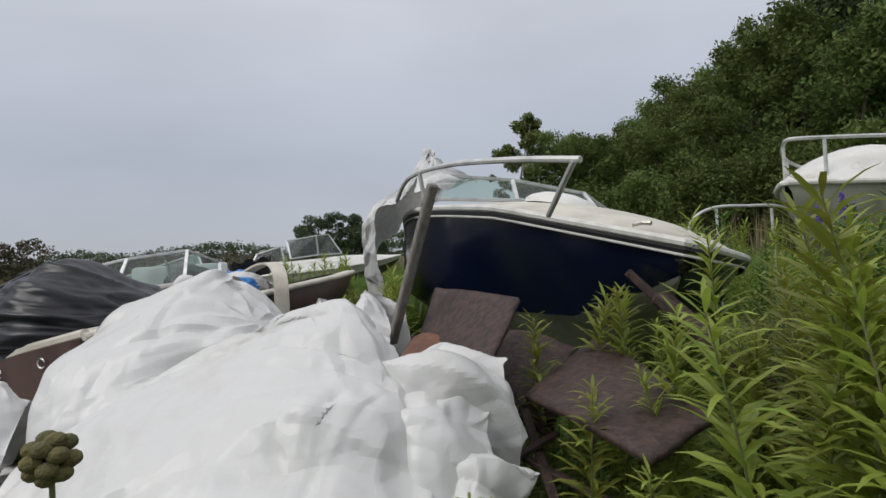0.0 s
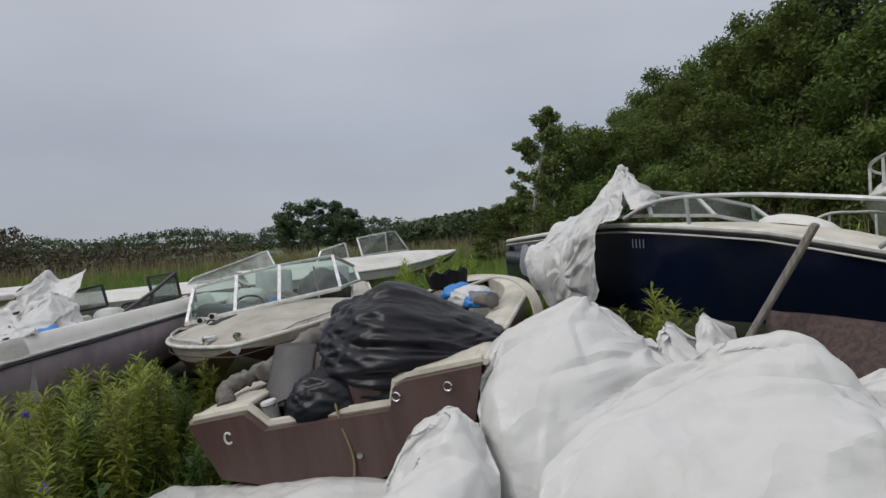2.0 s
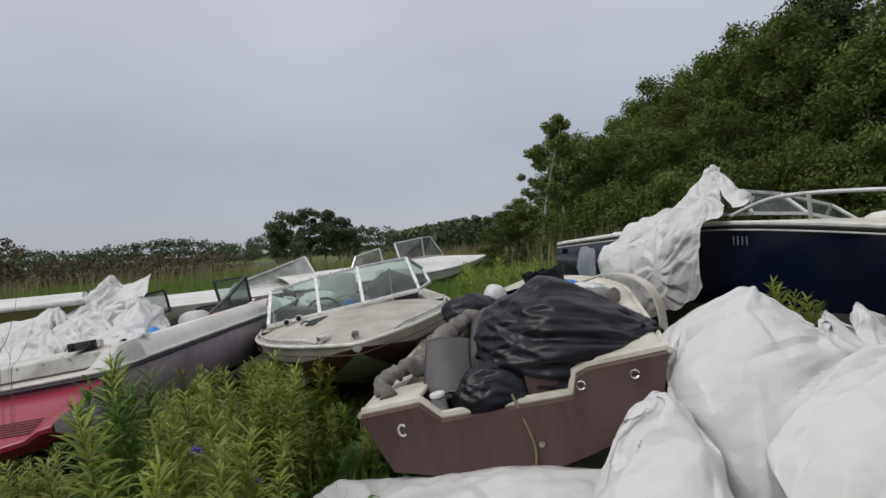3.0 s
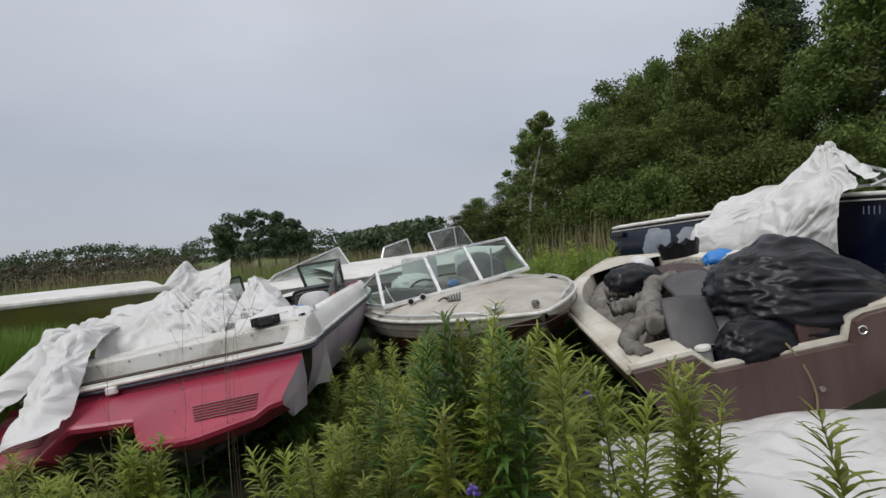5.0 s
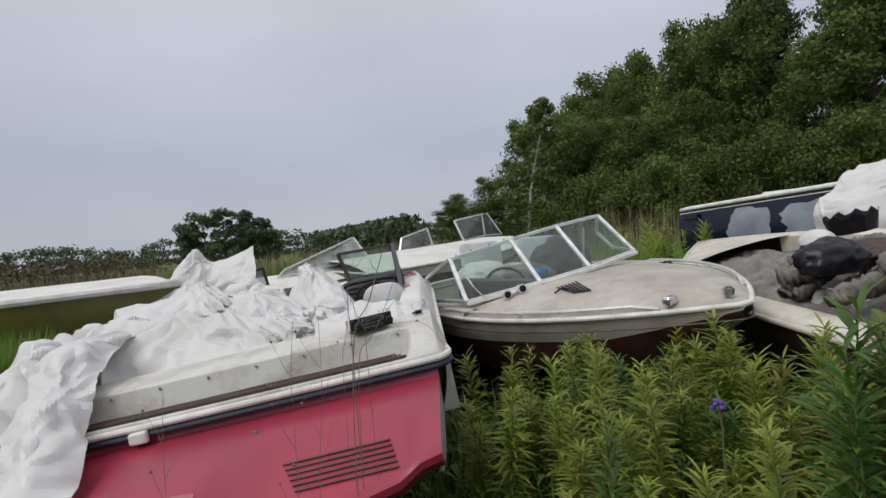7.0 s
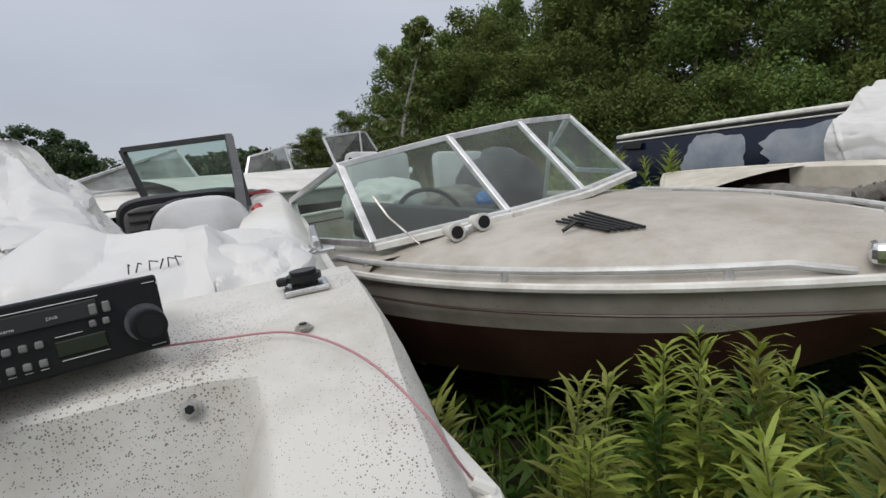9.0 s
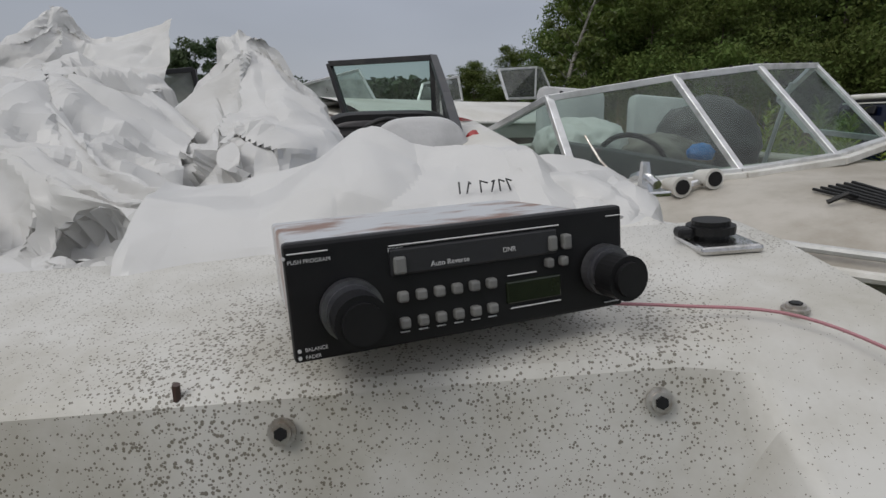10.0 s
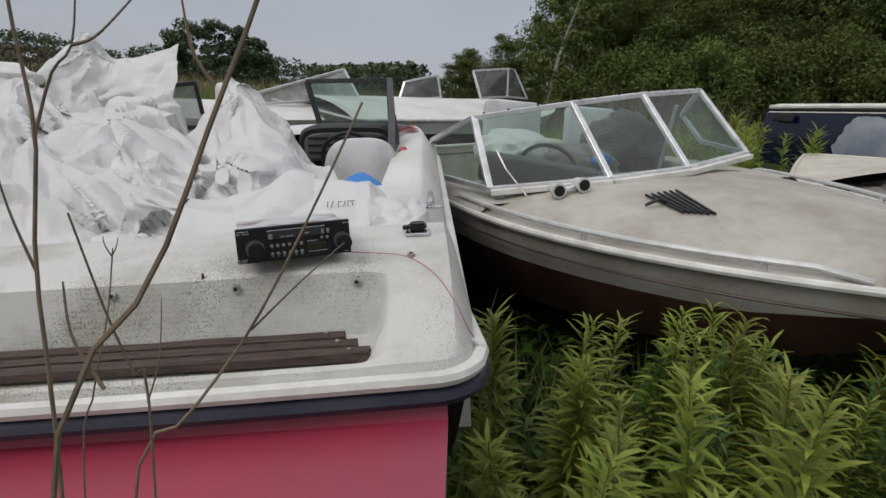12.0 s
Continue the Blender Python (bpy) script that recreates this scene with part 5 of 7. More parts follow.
for x, z in ((-0.09, 0.0215), (0.0895, 0.0215), (-0.0875, -0.0218), (-0.0875, -0.0252)):
    part("printing_dot", disc(0.0009, 0.001, pose(x, -0.0046, z, 90), 8), print_grey, face)

wire = thing("wire", M_P, "thin pink wire trailing over the stern", "wire")
wpts = [(0.68, 0.1, 0.178), (0.75, 0.09, 0.174), (0.81, 0.07, 0.17), (0.855, 0.03, 0.15), (0.885, -0.015, 0.115), (0.9, -0.025, 0.08), (0.912, -0.02, 0.055)]
part("strand", tube(curve_points(wpts, 40), 0.0011, 6), pink_wire, wire, smooth=True)
part("plug", tube([(0.91, -0.02, 0.056), (0.924, -0.02, 0.044)], [0.005, 0.006], 8), white_trim, wire, smooth=True)


# ---- white shrink wrap ----
def wrap(name, p, label, mat=None, layers=((0.42, 0.075), (0.2, 0.04), (0.09, 0.013), (0.04, 0.004)), seed=1, floor=0.03):
    """Stiff plastic sheet: the draped form creased into facets."""
    ob = sheet(name, facets(finer(p), layers, seed, floor), mat or tarp_mat)
    return tagged(ob, label, "tarpaulin", "torn white shrink wrap")


def patch(low, top, nu=44, nv=30, belly=(0, -0.08, 0)):
    """A sheet between a lower and an upper line, bellied out in its middle."""
    lo, to = np.array(curve_points(low, nu)), np.array(curve_points(top, nu))
    v = np.linspace(0, 1, nv)[None, :, None]
    return lo[:, None] * (1 - v) + to[:, None] * v + np.array(belly) * np.sin(math.pi * v)


def flat(x0, x1, y0, y1, z0, bulge=0.0):
    return lambda u, v: (x0 + (x1 - x0) * u, y0 + (y1 - y0) * v, z0 + bulge * np.sin(math.pi * u) * np.sin(math.pi * v))


def panels(pieces, x0, x1, y0, y1, step=0.012, base=0.05, sag=2):
    """A stiff sheet thrown over points: each piece is (x, y, z, faces), and each face (bearing, slope, start) a flat panel that falls away from it; a single face (length, width, turn, power) makes a rounded mound."""
    gx, gy = np.meshgrid(np.arange(x0, x1, step), np.arange(y0, y1, step), indexing="ij")
    z = np.full(gx.shape, base)
    wob = 0.03 * np.sin(gx * 9 + gy * 4) + 0.02 * np.sin(gy * 13 - gx * 6)
    for x, y, top, faces in pieces:
        d = np.zeros(gx.shape)
        if len(faces) == 1:
            ax, ay, turn, n = faces[0]
            a = math.radians(turn)
            u = ((gx - x) * math.cos(a) + (gy - y) * math.sin(a) + 0.7 * wob) / ax
            v = ((gy - y) * math.cos(a) - (gx - x) * math.sin(a) + 0.7 * wob) / ay
            r = np.abs(u) ** n + np.abs(v) ** n
            z = np.maximum(z, np.where(r < 1, top * np.maximum(0, 1 - r) ** (1 / n), base))
            continue
        for az, slope, start in faces:
            a = math.radians(az)
            d = np.maximum(d, slope * ((gx - x) * math.cos(a) + (gy - y) * math.sin(a) + wob - start))
        z = np.maximum(z, top - d)
    for _ in range(sag):
        q = z.copy()
        q[1:-1, 1:-1] = (z[1:-1, 1:-1] * 2 + z[:-2, 1:-1] + z[2:, 1:-1] + z[1:-1, :-2] + z[1:-1, 2:]) / 6
        z = q
    return np.stack([gx, gy, z], -1)


def crag(x, y, z, seed, lo=1.2, hi=3.0):
    """A sharp rise with random faces."""
    r = np.random.default_rng(seed)
    return (x, y, z, [(k * 60 + r.normal(0, 16), lo + (hi - lo) * r.random(), 0.015 + 0.06 * r.random()) for k in range(6)])


def thrown(p, base, label, seed, layers=((0.3, 0.026), (0.13, 0.012), (0.055, 0.0045), (0.03, 0.0015))):
    """The sheet over the points, without what lies flat on the ground."""
    keep = p[..., 2] > base + 0.012
    q = facets(p, layers, seed)
    nu, nv = p.shape[:2]
    k = np.arange(nu * nv).reshape(nu, nv)
    f = np.stack([k[:-1, :-1], k[1:, :-1], k[1:, 1:], k[:-1, 1:]], -1).reshape(-1, 4)
    f = f[keep.reshape(-1)[f].any(1)]
    used = np.unique(f)
    back = np.zeros(nu * nv, int)
    back[used] = np.arange(len(used))
    me = bpy.data.meshes.new("shrink_wrap")
    me.from_pydata(q.reshape(-1, 3)[used].tolist(), [], back[f].tolist())
    me.materials.append(tarp_mat)
    me.shade_smooth()
    me.set_sharp_from_angle(angle=math.radians(13))
    return tagged(new("shrink_wrap", me), label, "tarpaulin", "torn white shrink wrap")


def smooth_rows(p, n):
    """Points along smooth curves through the first axis of p."""
    m = len(p) - 1
    t = np.linspace(0, m, n)
    i = np.minimum(t.astype(int), m - 1)
    u = (t - i).reshape(-1, *([1] * (p.ndim - 1)))
    a, b, c, d = p[np.maximum(i - 1, 0)], p[i], p[i + 1], p[np.minimum(i + 2, m)]
    return 0.5 * (2 * b + (c - a) * u + (2 * a - 5 * b + 4 * c - d) * u * u + (3 * b - a - 3 * c + d) * u ** 3)


def pinched(p, pinches):
    """Folds that run out from gathered points: (u, v, how many, depth, reach in metres)."""
    p = p.copy()
    nu, nv = p.shape[:2]
    n = np.cross(np.gradient(p, axis=0), np.gradient(p, axis=1))
    n /= np.linalg.norm(n, axis=-1, keepdims=True) + 1e-9
    du = np.median(np.linalg.norm(np.diff(p, axis=0), axis=-1))
    dv = np.median(np.linalg.norm(np.diff(p, axis=1), axis=-1))
    i, j = np.meshgrid(np.arange(nu) * du, np.arange(nv) * dv, indexing="ij")
    for u, v, many, depth, reach in pinches:
        x, y = i - u * (nu - 1) * du, j - v * (nv - 1) * dv
        r = np.hypot(x, y) + 1e-6
        th = np.arctan2(y, x) * many / 6.283 + 0.35 * np.sin(r / reach * 4 + many)
        saw = np.minimum((th % 1) / 0.35, (1 - th % 1) / 0.65)
        amp = depth * np.exp(-((r - 0.35 * reach) / (0.55 * reach)) ** 2) * (1 - np.exp(-(r / (0.3 * reach)) ** 2))
        p += n * ((saw - 0.5) * 0.42 * amp)[..., None]
    return p


def loft(curves, label, seed, pinches=(), layers=((0.42, 0.042), (0.19, 0.018), (0.07, 0.003)), folds=12, step=0.012, mat=None, hem=0.02, name="shrink_wrap"):
    """A taut stiff sheet through a few cross curves, creased, with a rippled hem."""
    ctrl = np.array([curve_points(c, 24) for c in curves], float)
    long = max(np.linalg.norm(np.diff(c, axis=0), axis=-1).sum() for c in ctrl)
    deep = max(np.linalg.norm(np.diff(ctrl[:, k], axis=0), axis=-1).sum() for k in (0, 12, 23))
    nu, nv = int(deep / step) + 2, int(long / step) + 2
    p = smooth_rows(ctrl, nu)
    p = np.swapaxes(smooth_rows(np.swapaxes(p, 0, 1), nv), 0, 1)
    rng = np.random.default_rng(seed)
    u, v = np.meshgrid(np.linspace(0, 1, nu), np.linspace(0, 1, nv), indexing="ij")
    edge = np.minimum(np.minimum(u, 1 - u) * deep, np.minimum(v, 1 - v) * long)
    wave = np.sin(v * long * 9 + u * deep * 7 + seed) + 0.6 * np.sin(v * long * 21 - u * deep * 17 + 2 * seed)
    p = facets(pinched(p, pinches), layers, seed, folds=folds)
    p[..., 2] += hem * wave * np.exp(-edge / 0.05)
    p[..., 1] += 0.7 * hem * np.cos(v * long * 13 + seed) * np.exp(-edge / 0.05)
    ob = sheet(name, p, mat or tarp_mat)
    ob.data.set_sharp_from_angle(angle=math.radians(15))
    return tagged(ob, label, "tarpaulin", "torn white shrink wrap")


# the great heap before the brown and the navy boats
loft([[(-0.98, 4.06, 0.1), (-0.84, 3.9, 0.3), (-0.6, 3.85, 0.45), (-0.2, 3.95, 0.6), (0.1, 4.1, 0.6)],
      [(-0.95, 4.2, 0.55), (-0.84, 4.1, 0.74), (-0.58, 4.06, 0.86), (-0.2, 4.18, 0.9), (0.0, 4.32, 0.86)],
      [(-0.92, 4.32, 0.8), (-0.8, 4.34, 0.98), (-0.5, 4.36, 1.11), (-0.22, 4.38, 1.07), (-0.02, 4.48, 0.94)],
      [(-0.9, 4.42, 0.88), (-0.74, 4.52, 1.05), (-0.4, 4.6, 1.18), (-0.24, 4.6, 1.15), (-0.04, 4.6, 0.95)],
      [(-0.85, 4.7, 0.6), (-0.7, 4.8, 0.7), (-0.4, 4.86, 0.8), (-0.2, 4.84, 0.75), (0.0, 4.8, 0.6)]],
     "white shrink wrap stretched over a tall rounded mound", 2, ((0.45, 0.85, 9, 0.05, 0.35), (0.75, 0.6, 7, 0.04, 0.3)))
loft([[(-1.1, 2.7, 0.05), (-0.5, 2.62, 0.08), (0.0, 2.66, 0.1), (0.35, 2.8, 0.1), (0.6, 2.95, 0.08)],
      [(-1.0, 3.1, 0.28), (-0.5, 3.1, 0.42), (0.0, 3.14, 0.5), (0.36, 3.25, 0.52), (0.6, 3.36, 0.42)],
      [(-0.86, 3.5, 0.5), (-0.5, 3.52, 0.65), (-0.05, 3.58, 0.77), (0.35, 3.62, 0.81), (0.57, 3.68, 0.72)],
      [(-0.74, 3.86, 0.64), (-0.42, 3.92, 0.81), (-0.05, 3.96, 0.93), (0.32, 3.9, 0.97), (0.52, 3.9, 0.9)],
      [(-0.68, 3.98, 0.66), (-0.4, 4.08, 0.84), (-0.05, 4.13, 0.96), (0.3, 4.08, 1.0), (0.48, 4.0, 0.96)],
      [(-0.68, 4.02, 0.55), (-0.4, 4.14, 0.7), (-0.02, 4.22, 0.8), (0.3, 4.24, 0.78), (0.5, 4.12, 0.8)]],
     "broad white sheet of shrink wrap over a long hump", 3, ((0.72, 0.55, 7, 0.02, 0.4), (0.3, 0.7, 8, 0.025, 0.4)))
loft([[(-1.9, 3.4, 0.06), (-1.5, 3.22, 0.1), (-1.08, 3.2, 0.16), (-0.76, 3.3, 0.2)],
      [(-1.62, 3.75, 0.32), (-1.38, 3.68, 0.44), (-1.06, 3.66, 0.52), (-0.84, 3.72, 0.44)],
      [(-1.44, 3.98, 0.48), (-1.24, 4.0, 0.68), (-1.03, 3.97, 0.76), (-0.88, 3.98, 0.64)],
      [(-1.3, 4.08, 0.52), (-1.18, 4.1, 0.72), (-1.04, 4.14, 0.83), (-0.92, 4.14, 0.78)],
      [(-1.24, 4.28, 0.4), (-1.14, 4.32, 0.5), (-1.02, 4.32, 0.6), (-0.9, 4.3, 0.6)]],
     "white shrink wrap in a small folded heap", 4, ((0.7, 0.6, 7, 0.04, 0.25), (0.4, 0.3, 6, 0.05, 0.3)), ((0.28, 0.03), (0.12, 0.01), (0.05, 0.002)), folds=7)
# folds that stand up behind the hump, open like pockets
for k, (x, y, z) in enumerate(((0.06, 4.6, 1.05), (0.27, 4.66, 1.07))):
    loft([[(x - 0.14, y - 0.25, 0.76), (x - 0.02, y - 0.28, 0.78), (x + 0.12, y - 0.24, 0.78)],
          [(x - 0.1, y - 0.12, z - 0.16), (x - 0.01, y - 0.12, z - 0.12), (x + 0.12, y - 0.12, z - 0.17)],
          [(x - 0.05, y, z - 0.06), (x, y, z), (x + 0.09, y - 0.02, z - 0.09)]],
         "white shrink wrap standing in a pointed fold", 5 + 10 * k, ((0.9, 0.4, 7, 0.03, 0.14),), ((0.1, 0.006), (0.05, 0.002)), 12, 0.008, hem=0.008)
    loft([[(x - 0.05, y + 0.02, z - 0.3), (x + 0.06, y + 0.06, z - 0.3), (x + 0.2, y + 0.02, z - 0.3)],
          [(x, y + 0.005, z), (x + 0.07, y + 0.07, z - 0.03), (x + 0.17, y + 0.02, z - 0.09)]],
         "white shrink wrap folded back into a pocket", 6 + 10 * k, ((0.9, 0.2, 6, 0.03, 0.14),), ((0.1, 0.006), (0.05, 0.002)), 12, 0.008, hem=0.008)
# stacked folds under the hump's right hem
for k, (x, y, z, w) in enumerate(((0.66, 3.9, 0.9, 0.2), (0.64, 3.72, 0.78, 0.17), (0.74, 3.6, 0.66, 0.16), (0.62, 3.5, 0.58, 0.14))):
    loft([[(x - w, y - 0.3, z - 0.55), (x, y - 0.34, z - 0.58), (x + w, y - 0.2, z - 0.6)],
          [(x - w, y - 0.17, z - 0.2), (x, y - 0.19, z - 0.2), (x + w * 1.05, y - 0.08, z - 0.3)],
          [(x - w, y - 0.06, z - 0.03), (x, y - 0.08, z - 0.01), (x + w * 0.9, y - 0.02, z - 0.1)],
          [(x - w, y + 0.08, z), (x, y + 0.08, z + 0.02), (x + w * 0.75, y + 0.08, z - 0.05)]],
         "loose end of white shrink wrap in stacked folds", 30 + k, (), ((0.1, 0.026, 3.0), (0.16, 0.02), (0.05, 0.003)), 10, 0.009, hem=0.012)
# flaps thrown over the foot of the heap
loft([[(-0.5, 2.75, 0.16), (-0.1, 2.66, 0.2), (0.35, 2.74, 0.2)], [(-0.5, 2.9, 0.35), (-0.12, 2.86, 0.44), (0.32, 2.92, 0.42)], [(-0.46, 3.02, 0.44), (-0.1, 3.02, 0.5), (0.3, 3.04, 0.46)], [(-0.42, 3.1, 0.43), (-0.1, 3.12, 0.47), (0.26, 3.14, 0.46)]],
     "loose flap of white wrap at the foot of the heap", 7, ((0.6, 0.2, 8, 0.05, 0.3), (0.7, 0.8, 7, 0.04, 0.25)), ((0.2, 0.02), (0.08, 0.006)), 10)
loft([[(-1.7, 2.95, 0.1), (-1.2, 2.85, 0.15), (-0.7, 2.9, 0.15)], [(-1.6, 3.2, 0.26), (-1.15, 3.15, 0.36), (-0.72, 3.2, 0.38)], [(-1.5, 3.42, 0.28), (-1.1, 3.42, 0.4), (-0.76, 3.42, 0.42)]],
     "crumpled white wrap along the foot of the heap", 9, ((0.6, 0.3, 8, 0.06, 0.3), (0.7, 0.8, 7, 0.05, 0.25)), ((0.2, 0.02), (0.08, 0.006)), 10)
# the sheet spread under the brown transom
loft([[(-3.05, 3.75, 0.08), (-2.5, 3.5, 0.12), (-1.9, 3.3, 0.14), (-1.35, 3.2, 0.16)],
      [(-2.85, 4.05, 0.2), (-2.4, 3.9, 0.24), (-1.85, 3.75, 0.26), (-1.25, 3.7, 0.28)],
      [(-2.7, 4.4, 0.28), (-2.3, 4.28, 0.32), (-1.8, 4.18, 0.36), (-1.15, 4.12, 0.4)],
      [(-2.55, 4.72, 0.32), (-2.2, 4.66, 0.36), (-1.72, 4.52, 0.42), (-1.05, 4.36, 0.46)],
      [(-2.5, 5.0, 0.2), (-2.2, 4.95, 0.22), (-1.72, 4.82, 0.25), (-1.05, 4.66, 0.3)]],
     "white shrink wrap spread under the brown transom", 8, ((0.6, 0.3, 9, 0.05, 0.4), (0.45, 0.7, 9, 0.05, 0.4), (0.2, 0.4, 8, 0.05, 0.35)), ((0.3, 0.016), (0.12, 0.008), (0.05, 0.002)), 8, 0.015)
p = cloth(30, 30, flat(-3.75, -3.2, 3.2, 3.75, 0.4), [], 0.07, steps=60, rest=(0.024, 0.023), seed=17, shake=0.012)
wrap("shrink_wrap", p, "scrap of white wrap among the weeds", seed=9)

# the wrap that hangs over the navy boat
HANG = ((0.2, 0.012, 3.0), (0.1, 0.007, 2.5), (0.05, 0.002))
loft([[(0.16, 6.06, 1.06), (0.08, 6.3, 0.86), (0.0, 6.75, 0.8), (-0.08, 7.2, 0.95), (-0.12, 7.6, 1.1)],
      [(0.1, 6.0, 1.3), (0.0, 6.25, 1.2), (-0.08, 6.7, 1.15), (-0.12, 7.2, 1.2), (-0.1, 7.6, 1.3)],
      [(0.14, 5.98, 1.5), (0.1, 6.1, 1.55), (0.06, 6.6, 1.5), (0.02, 7.15, 1.42), (0.05, 7.6, 1.45)],
      [(0.32, 6.0, 1.64), (0.34, 6.25, 1.74), (0.3, 6.6, 1.7), (0.22, 7.1, 1.56), (0.22, 7.55, 1.58)],
      [(0.42, 6.2, 1.74), (0.5, 6.4, 2.0), (0.5, 6.6, 1.96), (0.42, 6.95, 1.72), (0.36, 7.55, 1.64)]],
     "white shrink wrap hanging in folds over the navy boat's side", 10, ((0.75, 0.3, 16, 0.09, 0.5), (0.6, 0.6, 12, 0.08, 0.45), (0.25, 0.35, 14, 0.07, 0.45), (0.95, 0.35, 10, 0.06, 0.25)), HANG, 9)
loft([[(0.4, 6.0, 1.62), (0.5, 5.98, 1.66), (0.62, 6.1, 1.7), (0.78, 6.35, 1.72)], [(0.42, 6.2, 1.82), (0.52, 6.2, 1.84), (0.64, 6.28, 1.8), (0.8, 6.5, 1.76)], [(0.46, 6.45, 2.0), (0.54, 6.42, 1.97), (0.64, 6.45, 1.86), (0.86, 6.65, 1.79)]],
     "torn end of white wrap over the windscreen", 20, ((0.8, 0.3, 9, 0.05, 0.2),), ((0.15, 0.012), (0.06, 0.004)), 10, 0.01)

# the wrap that fills the red-sterned boat
def flap(low, top, label, seed, belly=(0, -0.05, 0.0), pinches=(), step=0.011, folds=14):
    """A crumpled stiff sheet between a lower and an upper line."""
    lo, to = np.array(curve_points(low, 9)), np.array(curve_points(top, 9))
    mid = (lo + to) / 2 + np.array(belly)
    return loft([lo, mid, to], label, seed, pinches, ((0.26, 0.02), (0.11, 0.012), (0.05, 0.004)), folds, step, hem=0.012)


CRAGS = [(-5.3, 7.9, 1.14), (-5.05, 7.6, 1.12), (-5.2, 7.2, 1.1), (-4.9, 7.1, 1.06), (-4.85, 7.4, 1.12), (-4.72, 6.8, 1.02), (-4.75, 7.75, 1.06), (-5.55, 7.5, 1.05), (-4.62, 6.55, 0.96), (-5.0, 6.8, 1.02), (-5.4, 7.0, 1.04), (-4.95, 7.9, 1.1)]
p = panels([crag(x, y, z, 60 + k, 1.2, 4.6) for k, (x, y, z) in enumerate(CRAGS)], -5.95, -4.05, 6.0, 8.7, base=0.84, sag=2, step=0.011)
thrown(p, 0.84, "torn white shrink wrap crumpled in the cockpit", 11, ((0.2, 0.02), (0.09, 0.01), (0.045, 0.003)))
flap([(-5.85, 7.75, 0.88), (-5.6, 7.7, 0.9), (-5.3, 7.85, 0.95), (-4.95, 8.0, 0.95)], [(-5.7, 8.3, 1.08), (-5.49, 8.45, 1.385), (-5.29, 8.45, 1.31), (-4.99, 8.4, 1.385)],
     "stiff standing flap of white wrap", 13, (0, -0.08, 0), ((0.9, 0.4, 8, 0.08, 0.35), (0.3, 0.6, 9, 0.08, 0.35)))
flap([(-4.6, 6.46, 0.9), (-4.48, 6.38, 0.92), (-4.38, 6.4, 0.93), (-4.24, 6.5, 0.95)], [(-4.68, 7.0, 1.03), (-4.61, 7.08, 1.19), (-4.51, 7.1, 1.24), (-4.36, 7.05, 1.06)],
     "upright point of creased white wrap", 18, (0, -0.04, 0.01), ((0.9, 0.55, 8, 0.06, 0.25), (0.3, 0.3, 8, 0.05, 0.2)))
flap([(-4.4, 6.62, 0.92), (-4.31, 6.6, 0.93), (-4.22, 6.64, 0.94), (-4.16, 6.72, 0.94)], [(-4.46, 7.15, 1.08), (-4.4, 7.18, 1.1), (-4.34, 7.15, 1.01), (-4.26, 7.08, 0.95)],
     "second upright fold of white wrap", 28, (0.01, -0.03, 0.02), ((0.8, 0.4, 8, 0.05, 0.2),))
flap([(-5.0, 6.3, 0.92), (-4.86, 6.2, 0.92), (-4.7, 6.25, 0.92), (-4.55, 6.35, 0.92)], [(-5.05, 6.9, 1.06), (-4.9, 6.86, 1.1), (-4.76, 6.84, 1.08), (-4.6, 6.72, 1.0)],
     "crumpled ridge of white wrap behind the stern", 38, (0, -0.05, 0.02), ((0.8, 0.4, 9, 0.07, 0.25), (0.4, 0.7, 8, 0.06, 0.2)))
flap([(-5.45, 6.06, 0.8), (-5.15, 6.05, 0.84), (-4.83, 6.03, 0.885), (-4.66, 6.03, 0.9), (-4.5, 6.03, 0.915)], [(-5.6, 6.85, 1.1), (-5.28, 6.95, 1.15), (-5.17, 6.98, 1.2), (-4.95, 6.75, 1.07), (-4.56, 6.25, 0.94)],
     "broad sloping sheet of white wrap at the stern", 21, (0, -0.04, 0.04), ((0.95, 0.5, 10, 0.06, 0.4), (0.5, 0.25, 8, 0.05, 0.35), (0.15, 0.8, 9, 0.04, 0.3)), folds=8)
# its tails over the stern
TAIL = ((0.16, 0.014, 2.0), (0.07, 0.006, 2.0))
loft([[(-5.66, 6.45, 0.98), (-5.52, 6.35, 1.06), (-5.36, 6.32, 1.02)], [(-5.68, 6.1, 0.92), (-5.54, 6.02, 0.99), (-5.4, 6.04, 0.93)], [(-5.68, 5.8, 0.77), (-5.53, 5.74, 0.85), (-5.4, 5.78, 0.77)],
      [(-5.6, 5.5, 0.64), (-5.46, 5.46, 0.71), (-5.34, 5.5, 0.66)], [(-5.58, 5.2, 0.56), (-5.44, 5.15, 0.59), (-5.3, 5.24, 0.59)]],
     "white wrap draped down over the red stern", 14, ((0.15, 0.5, 9, 0.07, 0.3), (0.45, 0.6, 9, 0.05, 0.3), (0.75, 0.3, 7, 0.04, 0.25)), TAIL, 12, 0.01)
